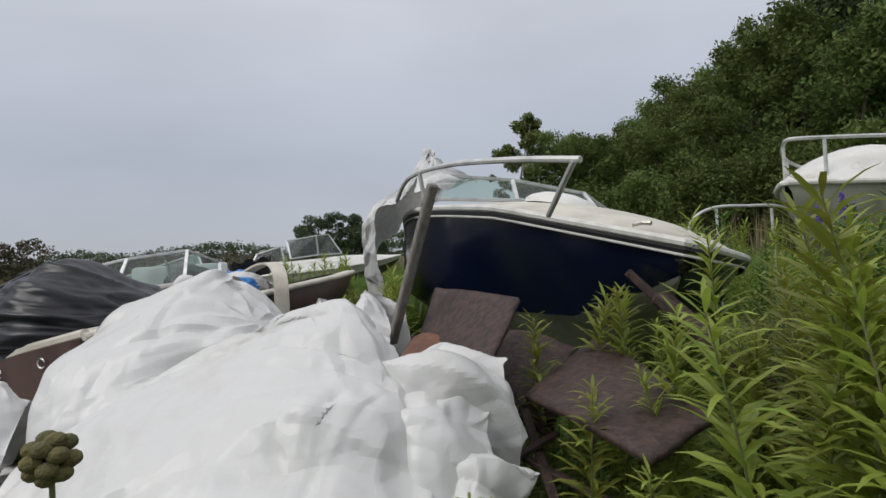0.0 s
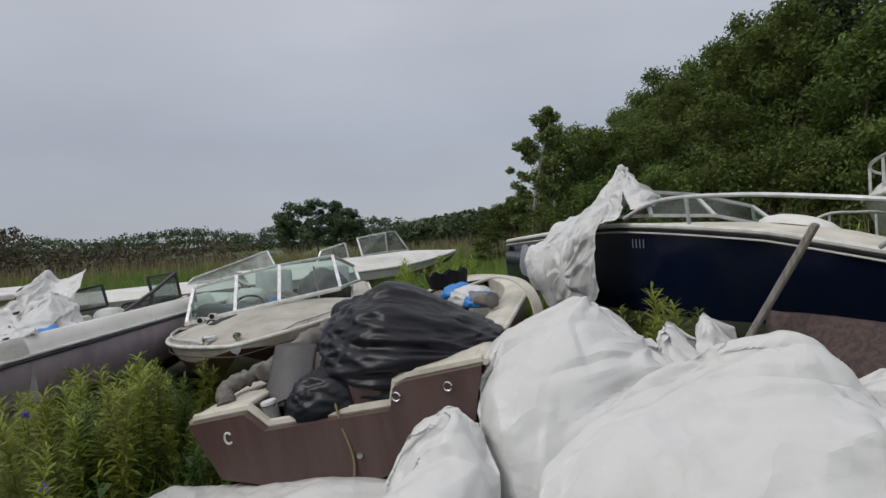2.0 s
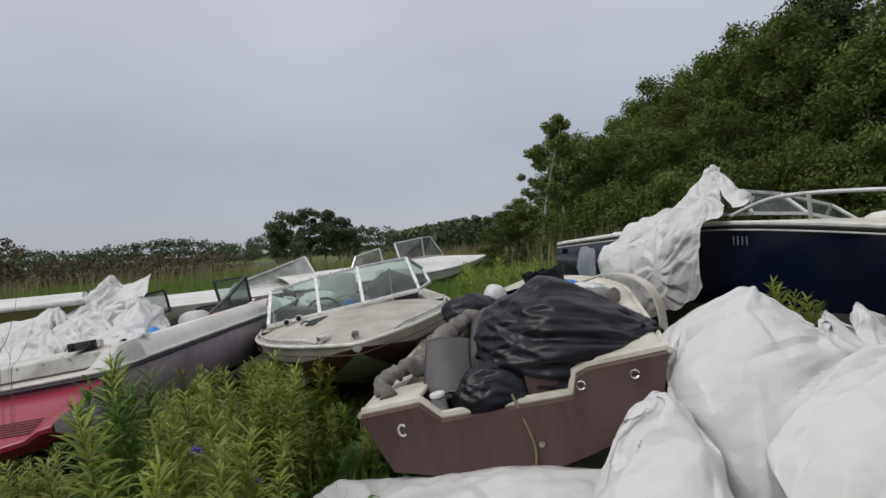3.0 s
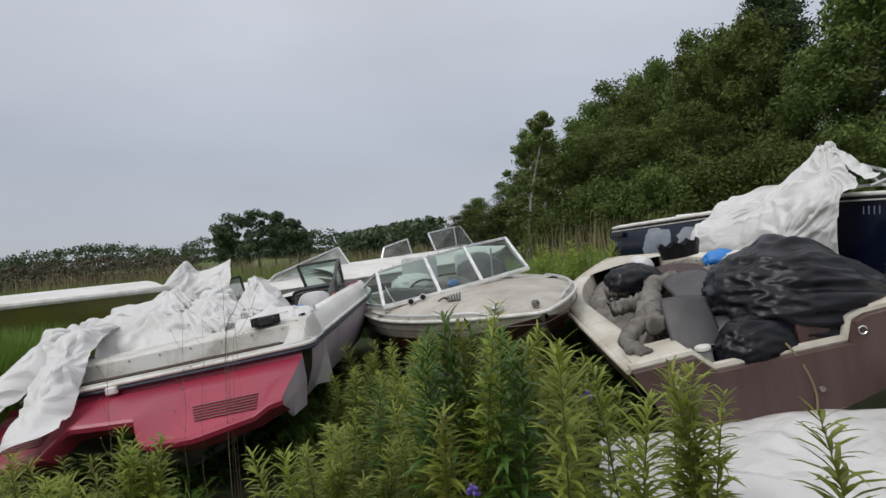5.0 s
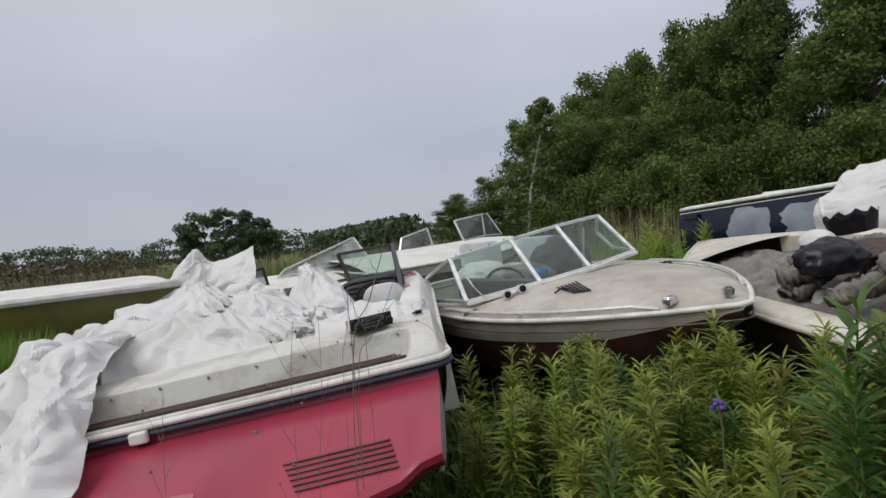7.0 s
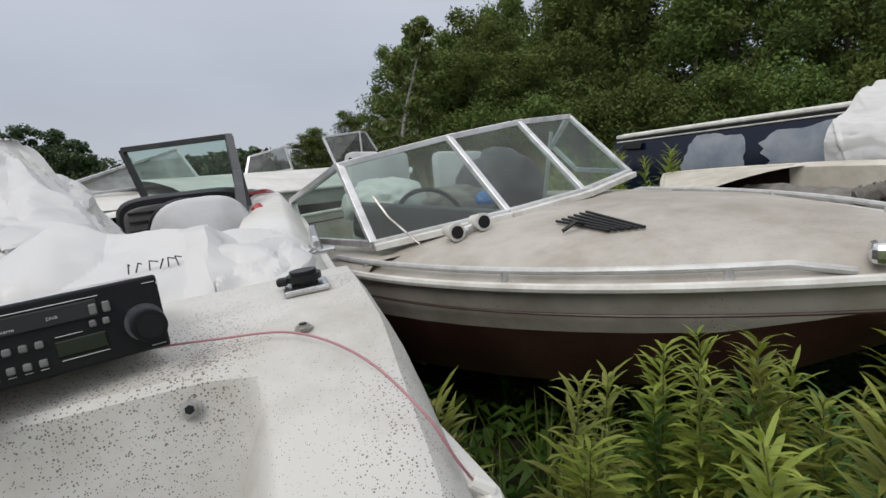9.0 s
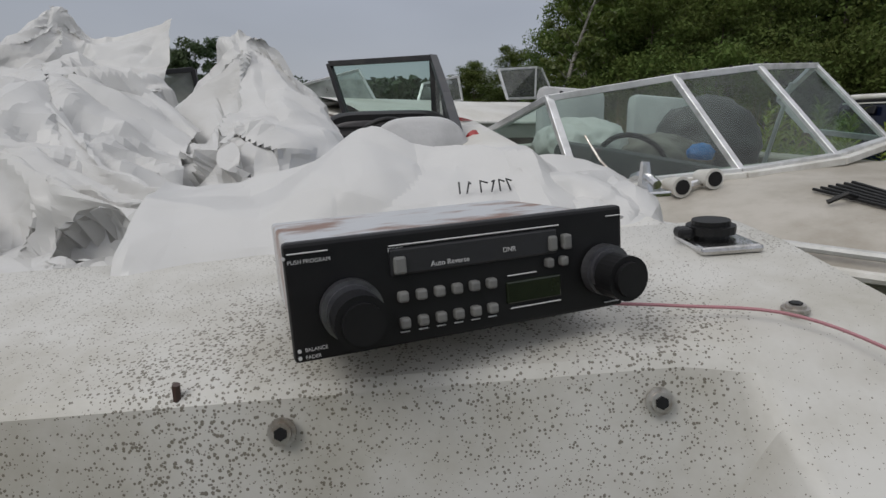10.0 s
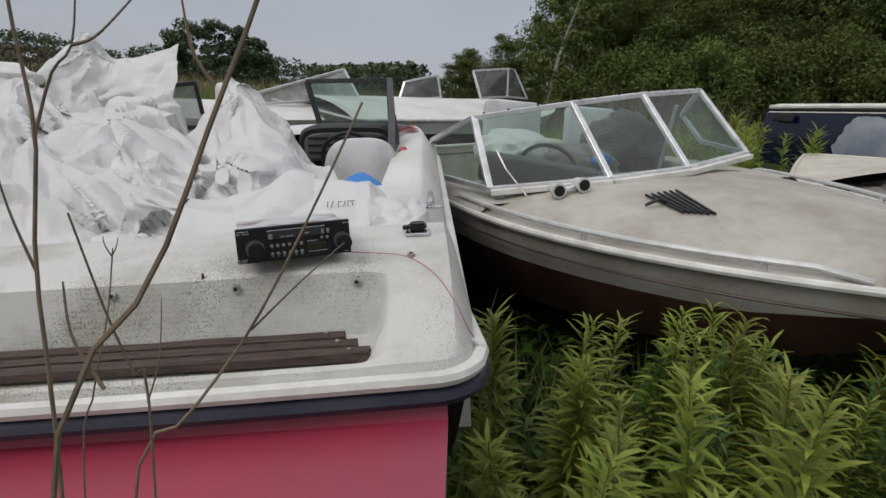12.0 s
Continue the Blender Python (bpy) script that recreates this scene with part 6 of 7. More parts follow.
loft([[(-5.85, 6.6, 0.96), (-5.72, 6.48, 1.04), (-5.58, 6.4, 1.0)], [(-5.86, 6.3, 0.92), (-5.74, 6.16, 0.98), (-5.62, 6.1, 0.93)], [(-5.94, 6.0, 0.78), (-5.82, 5.84, 0.84), (-5.66, 5.8, 0.78)],
      [(-6.06, 5.8, 0.56), (-5.96, 5.62, 0.64), (-5.82, 5.58, 0.62)], [(-6.1, 5.66, 0.3), (-6.04, 5.48, 0.36), (-5.94, 5.44, 0.4)]],
     "white wrap trailing off the boat's corner", 15, ((0.3, 0.5, 9, 0.06, 0.3), (0.7, 0.5, 9, 0.05, 0.3)), TAIL, 12, 0.01)
p = panels([crag(-5.72, 6.25, 1.03, 91, 1.5, 3), crag(-5.6, 6.42, 1.06, 92, 1.5, 3), crag(-5.45, 6.34, 1.02, 93, 1.5, 3)], -6.0, -5.1, 5.95, 6.8, base=0.86, step=0.01)
thrown(p, 0.86, "twisted knot of white wrap at the stern", 19, ((0.16, 0.025), (0.07, 0.01), (0.04, 0.003)))
p = patch([(-4.52, 5.95, 0.92), (-4.32, 5.94, 0.95), (-4.17, 5.95, 0.97), (-4.04, 6.0, 0.975)], [(-4.52, 6.14, 1.0), (-4.32, 6.14, 1.025), (-4.17, 6.2, 1.03), (-4.03, 6.12, 1.015)], 44, 24, (0, -0.02, 0.02))
fold = wrap("shrink_wrap", p, "folded white wrap with marker writing behind the stereo", seed=16, layers=((0.14, 0.014), (0.06, 0.005), (0.03, 0.0015)))
loft([[(-4.2, 6.13, 1.03), (-4.1, 6.14, 1.04), (-4.02, 6.11, 1.03)], [(-4.16, 6.04, 1.025), (-4.08, 6.03, 1.03), (-4.015, 6.03, 1.015)], [(-4.14, 5.97, 1.0), (-4.09, 5.95, 0.995), (-4.05, 5.96, 0.985)], [(-4.15, 5.92, 0.965), (-4.11, 5.9, 0.962), (-4.08, 5.92, 0.96)]],
     "folded-over end of the white wrap by the filler cap", 46, ((0.2, 0.9, 8, 0.03, 0.1), (0.7, 0.5, 7, 0.02, 0.1)), ((0.06, 0.006), (0.03, 0.002)), 20, 0.006, hem=0.006)
for k, (dx, w, lean) in enumerate(((0, 0.001, 0), (0.008, 0.006, 0.3), (0.024, 0.009, 0), (0.036, 0.003, 0.4), (0.046, 0.007, 0), (0.058, 0.004, -0.3))):
    a = Vector((-4.23 + 0.9 * dx, 6.0 + 0.1 * dx, 1.014 + 0.08 * dx))
    part("marker_stroke", tube([a, a + Vector((lean * 0.01, 0.008, 0.01)), a + Vector((w, 0.012, 0.008))], 0.0009, 5), ink, fold)
rag = tagged(sheet("blue_rag", facets(cloth(24, 20, flat(-4.28, -4.02, 6.35, 6.5, 1.05), [((-4.15, 6.42, 0.9), (0.12, 0.08, 0.11))], 0.93, steps=60, rest=(0.011, 0.008), seed=33, shake=0.004), ((0.05, 0.012),), 3), blue_plastic),
             "crumpled blue rag in the cockpit", "rag")


# ---- rubbish in the brown boat ----
def lump(name, c, r, mat, label, category, seed, folds=0.12, freq=3.0, stretch=(1, 1, 1), group="", sub=4, pleat=None, taper=0.0):
    bm = bmesh.new()
    bmesh.ops.create_icosphere(bm, subdivisions=sub, radius=1)
    for v in bm.verts:
        q = Vector((v.co.x * stretch[0], v.co.y * stretch[1], v.co.z * stretch[2])) * freq + Vector((seed * 5.3, 0, 0))
        k = 1 - 2 * abs(noise.noise(q)) + 0.5 * (1 - 2 * abs(noise.noise(q * 2.1)))
        v.co *= 1 + folds * k + 0.1 * noise.noise(v.co * 1.3 + Vector((seed, 0, 0)))
        if pleat:
            ax = Vector(pleat).normalized()
            e1 = ax.orthogonal().normalized()
            d = v.co.normalized()
            th = math.atan2(d.dot(ax.cross(e1)), d.dot(e1))
            near = 0.5 + 0.5 * d.dot(ax)
            v.co *= 1 + 0.035 * (0.1 + near) * (0.6 + noise.noise(d * 2.1)) * (abs(math.sin(th * 7 + 9 * noise.noise(d * 1.1) + 2.5 * near)) ** 0.6 - 0.6) + 0.012 * abs(math.sin(th * 16 + 9 * noise.noise(d * 1.9))) + 0.12 * max(0, near - 0.86)
        v.co.z *= 1 - taper * max(0, v.co.x + 0.25)
        if v.co.z < -0.55:
            v.co.z = -0.55 + (v.co.z + 0.55) * 0.2
    bm.transform(Matrix.Translation(c) @ Matrix.Diagonal((*r, 1)))
    ob = part(name, bm, mat)
    ob.data.shade_smooth()
    return tagged(ob, label, category, group)


lump("rubbish_bag", (-1.2, 4.93, 0.93), (0.5, 0.42, 0.36), bag_mat, "big taut black rubbish bag in the stern", "rubbish bag", 1, 0.06, 2.2, (0.42, 1.5, 2.4), "black rubbish bags", 6, None, 0.42)
lump("rubbish_bag", (-1.6, 4.72, 0.72), (0.24, 0.15, 0.19), bag_mat, "small slumped black rubbish bag", "rubbish bag", 2, 0.1, 2.2, (0.6, 2.0, 2.2), "black rubbish bags", 5, None, 0.3)
lump("rubbish_bag", (-1.62, 6.05, 1.0), (0.2, 0.13, 0.12), bag_mat, "crushed black bag among the grey cloth", "rubbish bag", 3, 0.14, 3, (1, 1, 1), "black rubbish bags")
lump("blue_bag", (-0.88, 6.05, 1.1), (0.12, 0.1, 0.07), blue_plastic, "crumpled bright blue plastic bag", "bag", 4, 0.2, 3)
lump("blue_bag", (-0.76, 5.78, 1.07), (0.1, 0.09, 0.06), blue_plastic, "crumpled bright blue plastic bag", "bag", 5, 0.22, 3.4)
lump("white_bag", (-0.8, 5.88, 1.08), (0.15, 0.12, 0.08), tarp_mat, "crumpled white plastic bag", "bag", 6, 0.2, 3)
def sausage(pts, r, seed, label):
    line = curve_points(pts, 26)
    rng2 = np.random.default_rng(seed)
    bm = tube(curve_points(line, 60), [r * (0.75 + 0.4 * rng2.random()) for _ in range(60)], 14)
    for v in bm.verts:
        v.co += noise.noise_vector(v.co * 11) * r * 0.35 + noise.noise_vector(Vector((v.co.x * 60, v.co.y * 60, v.co.z * 22))) * r * 0.3
        v.co.z -= 0.02
    ob = part("rolled_cloth", bm, grey_cloth)
    ob.data.shade_smooth()
    return tagged(ob, label, "cloth", "sodden grey rags")
sausage([(-2.2, 4.83, 0.74), (-2.24, 4.98, 0.8), (-2.05, 5.15, 0.87), (-1.92, 5.35, 0.93)], 0.045, 1, "grey rolled rag over the boat's corner")
sausage([(-2.05, 5.0, 0.86), (-1.9, 5.3, 0.95), (-1.7, 5.62, 1.02), (-1.45, 5.75, 1.04)], 0.055, 2, "long grey rolled rag along the gunwale")
sausage([(-1.75, 6.3, 0.92), (-1.4, 6.15, 0.98), (-1.05, 5.9, 1.05)], 0.05, 5, "grey rolled rag lying across")
sausage([(-1.9, 5.2, 0.78), (-1.85, 5.05, 0.8), (-1.8, 4.9, 0.74)], 0.05, 6, "grey rag hanging over the stern")
sausage([(-1.1, 6.45, 1.05), (-0.95, 6.1, 1.1), (-0.7, 5.55, 1.12)], 0.045, 7, "brownish rolled rag by the gunwale")
sausage([(-1.95, 5.75, 0.86), (-1.6, 5.68, 0.94), (-1.25, 5.55, 1.0)], 0.05, 4, "grey rolled rag across the boat")
rr = np.random.default_rng(5)
for n in range(16):
    y0, x0, turn = rr.uniform(0.45, 2.3), rr.uniform(-0.42, 0.35), rr.uniform(-0.9, 0.9)
    ln, rad = rr.uniform(0.22, 0.45), rr.uniform(0.028, 0.05)
    ends = [M_B @ Vector((x0 + math.cos(turn) * ln * q, y0 + math.sin(turn) * ln * q, 0.05 + 0.03 * rr.random() + 0.03 * math.sin(3 * q))) for q in (-0.5, -0.15, 0.2, 0.5)]
    sausage(ends, rad, 20 + n, "grey-brown sodden sleeve lying on the rubbish")
for n, (mat_r, lab) in enumerate(((grey_cloth, "sodden grey rag in stiff folds"), (tarp_grey, "soiled grey plastic sheet in stiff folds"), (dark_cloth, "dark wet cloth in stiff folds"), (grey_cloth, "sodden grey rag in stiff folds"), (tarp_grey, "soiled grey plastic sheet in stiff folds"), (rust_board, "brown rotten upholstery in stiff folds"))):
    spots_r = [M_B @ Vector((rr.uniform(-0.42, 0.42), rr.uniform(0.5, 2.4), rr.uniform(-0.03, 0.05))) for _ in range(4)]
    p = panels([crag(q.x, q.y, q.z, 300 + 10 * n + k, 1.4, 3.6) for k, q in enumerate(spots_r)], -2.4, -0.4, 4.7, 7.4, base=0.62, step=0.014)
    ob = thrown(p, 0.7, lab, 40 + n, ((0.12, 0.02), (0.06, 0.008), (0.03, 0.003)))
    ob.name = "wet_rag"
    ob.data.materials[0] = mat_r
    tagged(ob, lab, "rag", "sodden grey rags")
# sodden mass under it all
rows = []
for i in range(60):
    row = []
    for j in range(40):
        y, s = 0.15 + 3.2 * i / 59, -1 + 2 * j / 39
        u = y / hb.length
        x = s * (hb.b(u) - 0.16)
        z = -0.13 + 0.1 * (1 - s * s) + 0.06 * noise.noise(Vector((x * 5, y * 5, 1))) + 0.05 * (1 - 2 * abs(noise.noise(Vector((x * 9, y * 6, 4)))))
        row.append(M_B @ Vector((x, y, z)))
    rows.append(row)
tagged(part("sodden_rubbish", grid_bm(rows), grey_cloth, smooth=True), "sodden grey mass of rags filling the boat", "rubbish", kind="stuff")
def bent_sheet(name, corners, bend, mat, label, category, thick=0.012):
    """A stiff sheet between four corners, bowed in its middle, with a ragged edge."""
    c = [Vector(q) for q in corners]
    n = (c[1] - c[0]).cross(c[3] - c[0]).normalized()
    rows = []
    for i in range(17):
        a = i / 16
        rag = 0.012 * noise.noise(Vector((a * 7, c[0].x * 3, 0)))
        row = []
        for j in range(13):
            b = j / 12
            p = c[0].lerp(c[1], a).lerp(c[3].lerp(c[2], a), b + rag * (b > 0.95))
            row.append(p + n * (bend * math.sin(math.pi * a) + 0.006 * noise.noise(p * 9)))
        rows.append(row)
    ob = part(name, grid_bm(rows), mat, smooth=True)
    so = ob.modifiers.new("thickness", "SOLIDIFY")
    so.thickness = thick
    return tagged(ob, label, category)
bent_sheet("vinyl_sheet", [(-2.02, 4.86, 0.68), (-1.76, 4.78, 0.7), (-1.74, 5.0, 0.98), (-1.98, 5.06, 0.98)], 0.03, dark_cloth, "dark grey vinyl sheet leaning in the stern", "sheet")
bent_sheet("vinyl_sheet", [(-1.78, 4.85, 0.8), (-1.5, 4.8, 0.82), (-1.3, 5.5, 1.06), (-1.66, 5.62, 1.02)], 0.05, dark_cloth, "dark grey vinyl sheet on the rags", "sheet")
bent_sheet("cardboard", [(-1.5, 5.95, 1.0), (-1.15, 5.8, 1.04), (-1.05, 6.1, 1.08), (-1.4, 6.25, 1.05)], 0.03, rust_board, "soggy torn piece of brown cardboard", "cardboard")
boxy = tagged(part("plastic_box", block((0.17, 0.1, 0.13), pose(-1.42, 4.6, 0.83, 8, -10, -14), 0.012), brown_hull), "small brown plastic box in the motor cut-out", "box")
jar = thing("jar", pose(-1.93, 4.72, 0.66, 0, -11, 0), "small clear jar with a white lid", "jar")
part("glass", disc(0.04, 0.09, pose(0, 0, 0.045), 18, 0.008), glass_hazy, jar, smooth=True)
part("lid", disc(0.041, 0.02, pose(0, 0, 0.1), 18, 0.004), white_trim, jar)
tub = thing("tub", pose(-0.95, 6.5, 1.12, 0, -8, -10), "broken black plastic tub", "tub")
part("wall", grid_bm([[(0.18 * k * math.cos(a), 0.12 * k * math.sin(a), z + (0.02 * math.sin(9 * a) if z > 0.1 else 0)) for a in np.linspace(0, 6.283, 30)] for k, z in ((0.85, 0), (1, 0.12), (0.97, 0.12), (0.82, 0.005))]), black_plastic, tub)
jug = tagged(lump("jug", (-1.4, 6.35, 1.08), (0.09, 0.12, 0.09), tarp_mat, "pale plastic jug on its side", "jug", 9, 0.03, 1.2), "", "")
# curved cream panel standing on the gunwale
cp = thing("bent_trim", pose(-0.58, 5.75, 0.95), "bent strip of cream trim standing at the gunwale", "trim")
part("band", strip(curve_points([(-0.25, 0.28, 0.2), (-0.05, 0.15, 0.27), (0.1, -0.05, 0.24), (0.17, -0.2, 0.1), (0.18, -0.26, -0.15)], 24), 0.09, 0.012, (0.75, 0.6, 0.0)), gel_tan, cp, smooth=True)
tw = thing("twine", pose(0, 0, 0), "pale twine hanging down the transom", "twine")
part("strand", tube(curve_points([(-1.62, 4.66, 0.86), (-1.56, 4.52, 0.7), (-1.5, 4.49, 0.52), (-1.52, 4.48, 0.36)], 16), 0.006, 6), straw_mat, tw)

# ---- boards, post and debris under the navy boat ----
bent_sheet("plywood_board", [(0.47, 4.45, 0.72), (0.76, 3.92, 0.78), (0.935, 4.24, 1.03), (0.6, 4.67, 1.06)], 0.015, rust_board, "rotten dark brown plywood board", "board", 0.018)
bent_sheet("plywood_board", [(0.90, 3.95, 0.75), (1.12, 3.35, 0.75), (1.366, 3.58, 0.77), (1.233, 4.41, 0.85)], 0.012, rust_board, "large rotten dark brown plywood board", "board", 0.018)
bent_sheet("plywood_board", [(0.75, 4.3, 0.6), (1.0, 4.1, 0.55), (1.15, 4.4, 0.8), (0.9, 4.6, 0.86)], 0.03, rust_board, "splintered plywood leaning behind", "board", 0.02)
bent_sheet("bark_slab", [(0.45, 4.4, 0.8), (0.62, 4.2, 0.8), (0.66, 4.36, 0.87), (0.5, 4.5, 0.87)], 0.03, material("rusty_scrap", (0.16, 0.07, 0.04), (0.08, 0.04, 0.03), 6, 0.8, bump=0.5), "rust-brown scrap on the boards", "scrap", 0.012)
post = tagged(part("timber_post", bar((0.385, 4.59, 0.84), (0.625, 4.305, 1.5), 0.045, 0.03, bevel=0.006), old_wood), "grey weathered timber post leaning on the boat", "post")
dark_log = thing("fallen_timber", pose(0, 0, 0), "dark rotten timber leaning against the bow", "timber")
part("beam", bar((1.52, 4.5, 1.0), (1.95, 4.1, 0.5), 0.09, 0.07, bevel=0.02), rust_board, dark_log)
part("splinter", bar((1.42, 4.55, 1.1), (1.66, 4.4, 0.82), 0.03, 0.035, bevel=0.006), rust_board, dark_log)
for k, (a, b) in enumerate((((0.8, 3.95, 0.6), (1.1, 3.7, 0.5)), ((0.75, 3.8, 0.55), (1.0, 3.95, 0.62)), ((0.9, 4.2, 0.7), (0.95, 3.7, 0.5)))):
    tagged(part("splintered_lath", bar(a, b, 0.03, 0.015), rust_board), "splintered dark lath under the boards", "lath", "splintered laths")

# litter seen through the runabout's windscreen
lump("white_bag", (-3.1, 8.1, 0.95), (0.2, 0.16, 0.12), tarp_mat, "crumpled white plastic bag behind the windscreen", "bag", 12, 0.2, 3)
lump("dark_bundle", (-2.3, 8.25, 1.0), (0.26, 0.2, 0.22), dark_cloth, "dark bundle of cloth behind the windscreen", "bundle", 13, 0.12, 2)
lump("blue_bag", (-2.72, 7.72, 0.97), (0.05, 0.04, 0.04), blue_plastic, "scrap of bright blue plastic on the dashboard", "bag", 14, 0.2, 3)
lump("grey_bundle", (-2.75, 8.0, 0.92), (0.22, 0.14, 0.1), grey_cloth, "grey bundle of rags behind the windscreen", "bundle", 15, 0.2, 3)
lump("black_bundle", (-3.75, 8.3, 0.85), (0.16, 0.25, 0.18), bag_mat, "dark bundle between the two boats", "bundle", 16, 0.15, 3)


# ---- weeds ----
def weed(h, seed, leaf_mat, leaves=74, leaf_len=0.12, name="goldenrod", wide=0.075):
    """A leafy upright weed: a stem and narrow pointed leaves all round it, thick at the tip."""
    rng = np.random.default_rng(seed)
    lean = rng.normal(0, 0.06, 2)
    at = lambda s: np.array((lean[0] * h * s * s, lean[1] * h * s * s, h * s))
    stem = part(name, tube([at(s) for s in np.linspace(0, 1, 7)], [0.0045 * (1 - 0.7 * s) for s in np.linspace(0, 1, 7)], 5), stem_mat)
    v, f = [], []
    for i in range(leaves):
        s = 0.12 + 0.88 * ((i + rng.random()) / leaves) ** 0.8
        az = i * 2.39996 + rng.normal(0, 0.3)
        ln = leaf_len * (0.55 + 0.75 * math.sin(math.pi * min(1, s * 0.92 + 0.05)) ** 0.8) * (0.75 + 0.5 * rng.random())
        w = ln * (wide + 0.03 * rng.random())
        rise = 1.05 - 0.8 * (1 - s) + rng.normal(0, 0.18)
        out = np.array((math.cos(az), math.sin(az), 0))
        sd = np.array((-math.sin(az), math.cos(az), 0))
        up = np.array((0, 0, 1.0))
        b = at(s)
        droop = 0.3 + 0.5 * rng.random()
        pts = []
        for q, wk in ((0, 0.25), (0.35, 1), (0.7, 0.75)):
            c = b + out * ln * q + up * ln * (rise * q - droop * q * q)
            pts += [c - sd * w * wk, c - up * w * 0.25 * wk, c + sd * w * wk]
        tip = b + out * ln + up * ln * (rise - droop)
        k = len(v)
        v += pts + [tip]
        for r in (0, 3):
            f += [(k + r, k + r + 1, k + r + 4, k + r + 3), (k + r + 1, k + r + 2, k + r + 5, k + r + 4)]
        f += [(k + 6, k + 7, k + 9), (k + 7, k + 8, k + 9)]
    me = bpy.data.meshes.new("leaves")
    me.from_pydata([tuple(p) for p in v], [], f)
    me.materials.append(leaf_mat)
    lv = new("leaves", me)
    lv.parent = stem
    return stem


TALL = [weed(1.0, 40 + k, leaf_a, 140 + 8 * k, 0.066 + 0.005 * k) for k in range(6)]
BROAD = [weed(1.0, 80 + k, leaf_a, 130, 0.088, "goldenrod", 0.075) for k in range(3)]
DARK = [weed(0.8, 50 + k, leaf_b, 110, 0.08, "leafy_weed") for k in range(3)]
for k, o in enumerate(TALL):
    tagged(o, "leafy yellow-green goldenrod stem among the boats", "weed", "goldenrod stems")
for o in BROAD:
    tagged(o, "leafy bright green goldenrod with long leaves", "weed", "goldenrod stems")
for k, o in enumerate(DARK):
    tagged(o, "leafy dark green weed stem among the boats", "weed", "dark weed stems")
rng = np.random.default_rng(77)
STEPS = [Vector((e[0], e[1])) for _, e, _, _ in PATH]
TRACK = [a.lerp(b, k / 5) for a, b in zip(STEPS, STEPS[1:]) for k in range(5)] + STEPS[-1:]


def clear(x, y, gap):
    return min((Vector((x, y)) - a).length for a in TRACK) > gap


def plant(x, y, h, kinds, base=1.0):
    o = kinds[rng.integers(0, len(kinds))]
    s = h / base
    w = 0.75 * s + 0.3
    m = Matrix.Translation((x, y, ground_height(x, y) - 0.02)) @ Matrix.Rotation(rng.random() * 6.28, 4, "Z") @ Matrix.Rotation(rng.normal(0, 0.07), 4, "X") @ Matrix.Diagonal((w, w, s, 1))
    made = copy_thing(o, Matrix.Identity(4))
    made.matrix_basis = m
    return made


def bed(n, x0, x1, y0, y1, h0, h1, kinds, base, gap=0.4):
    for _ in range(n):
        x, y = x0 + (x1 - x0) * rng.random(), y0 + (y1 - y0) * rng.random()
        if clear(x, y, gap):
            plant(x, y, h0 + (h1 - h0) * rng.random(), kinds, base)


def thicket(n, x0, x1, y0, y1, h0, h1, kinds, base, label, gap=0.4):
    """Many weeds that nobody could count, joined into one mesh."""
    vs, fs, mi, total = [], [], [], 0
    for _ in range(n):
        x, y, h = x0 + (x1 - x0) * rng.random(), y0 + (y1 - y0) * rng.random(), h0 + (h1 - h0) * rng.random()
        if not clear(x, y, gap):
            continue
        s = h / base
        w = 0.75 * s + 0.3
        m = Matrix.Translation((x, y, ground_height(x, y) - 0.02)) @ Matrix.Rotation(rng.random() * 6.28, 4, "Z") @ Matrix.Rotation(rng.normal(0, 0.07), 4, "X") @ Matrix.Diagonal((w, w, s, 1))
        turn, shift = np.array(m.to_3x3()), np.array(m.translation)
        o = kinds[rng.integers(0, len(kinds))]
        for k, me in enumerate((o.data, o.children[0].data)):
            co = np.empty(len(me.vertices) * 3)
            me.vertices.foreach_get("co", co)
            vs.append(co.reshape(-1, 3) @ turn.T + shift)
            fs += [[i + total for i in f.vertices] for f in me.polygons]
            mi += [k] * len(me.polygons)
            total += len(me.vertices)
    me = bpy.data.meshes.new("weed_thicket")
    me.from_pydata(np.concatenate(vs).tolist(), [], fs)
    me.materials.append(stem_mat)
    me.materials.append(kinds[0].children[0].data.materials[0])
    me.polygons.foreach_set("material_index", mi)
    return tagged(new("weed_thicket", me), label, "weeds", kind="stuff")


for x, y, h in ((1.32, 2.62, 1.2), (1.5, 2.95, 1.12), (1.75, 3.1, 1.15), (1.62, 3.35, 1.08), (1.95, 3.5, 1.15), (0.78, 3.1, 0.74), (0.86, 3.22, 0.72), (0.95, 3.05, 0.7), (1.08, 3.28, 0.74), (1.18, 3.1, 0.74),
                (0.98, 4.1, 0.98), (1.15, 4.3, 1.02), (1.32, 4.45, 1.0), (-3.3, 4.15, 1.2), (-3.22, 4.3, 1.08), (-3.42, 4.32, 1.02), (-3.1, 3.76, 1.1), (-3.02, 3.9, 1.0), (-2.86, 3.75, 0.98), (-2.95, 3.6, 0.92),                 (-2.25, 3.05, 0.85), (-2.0, 3.1, 0.62), (-1.75, 3.08, 0.58), (-2.35, 3.2, 0.7)):
    plant(x, y, h, TALL)
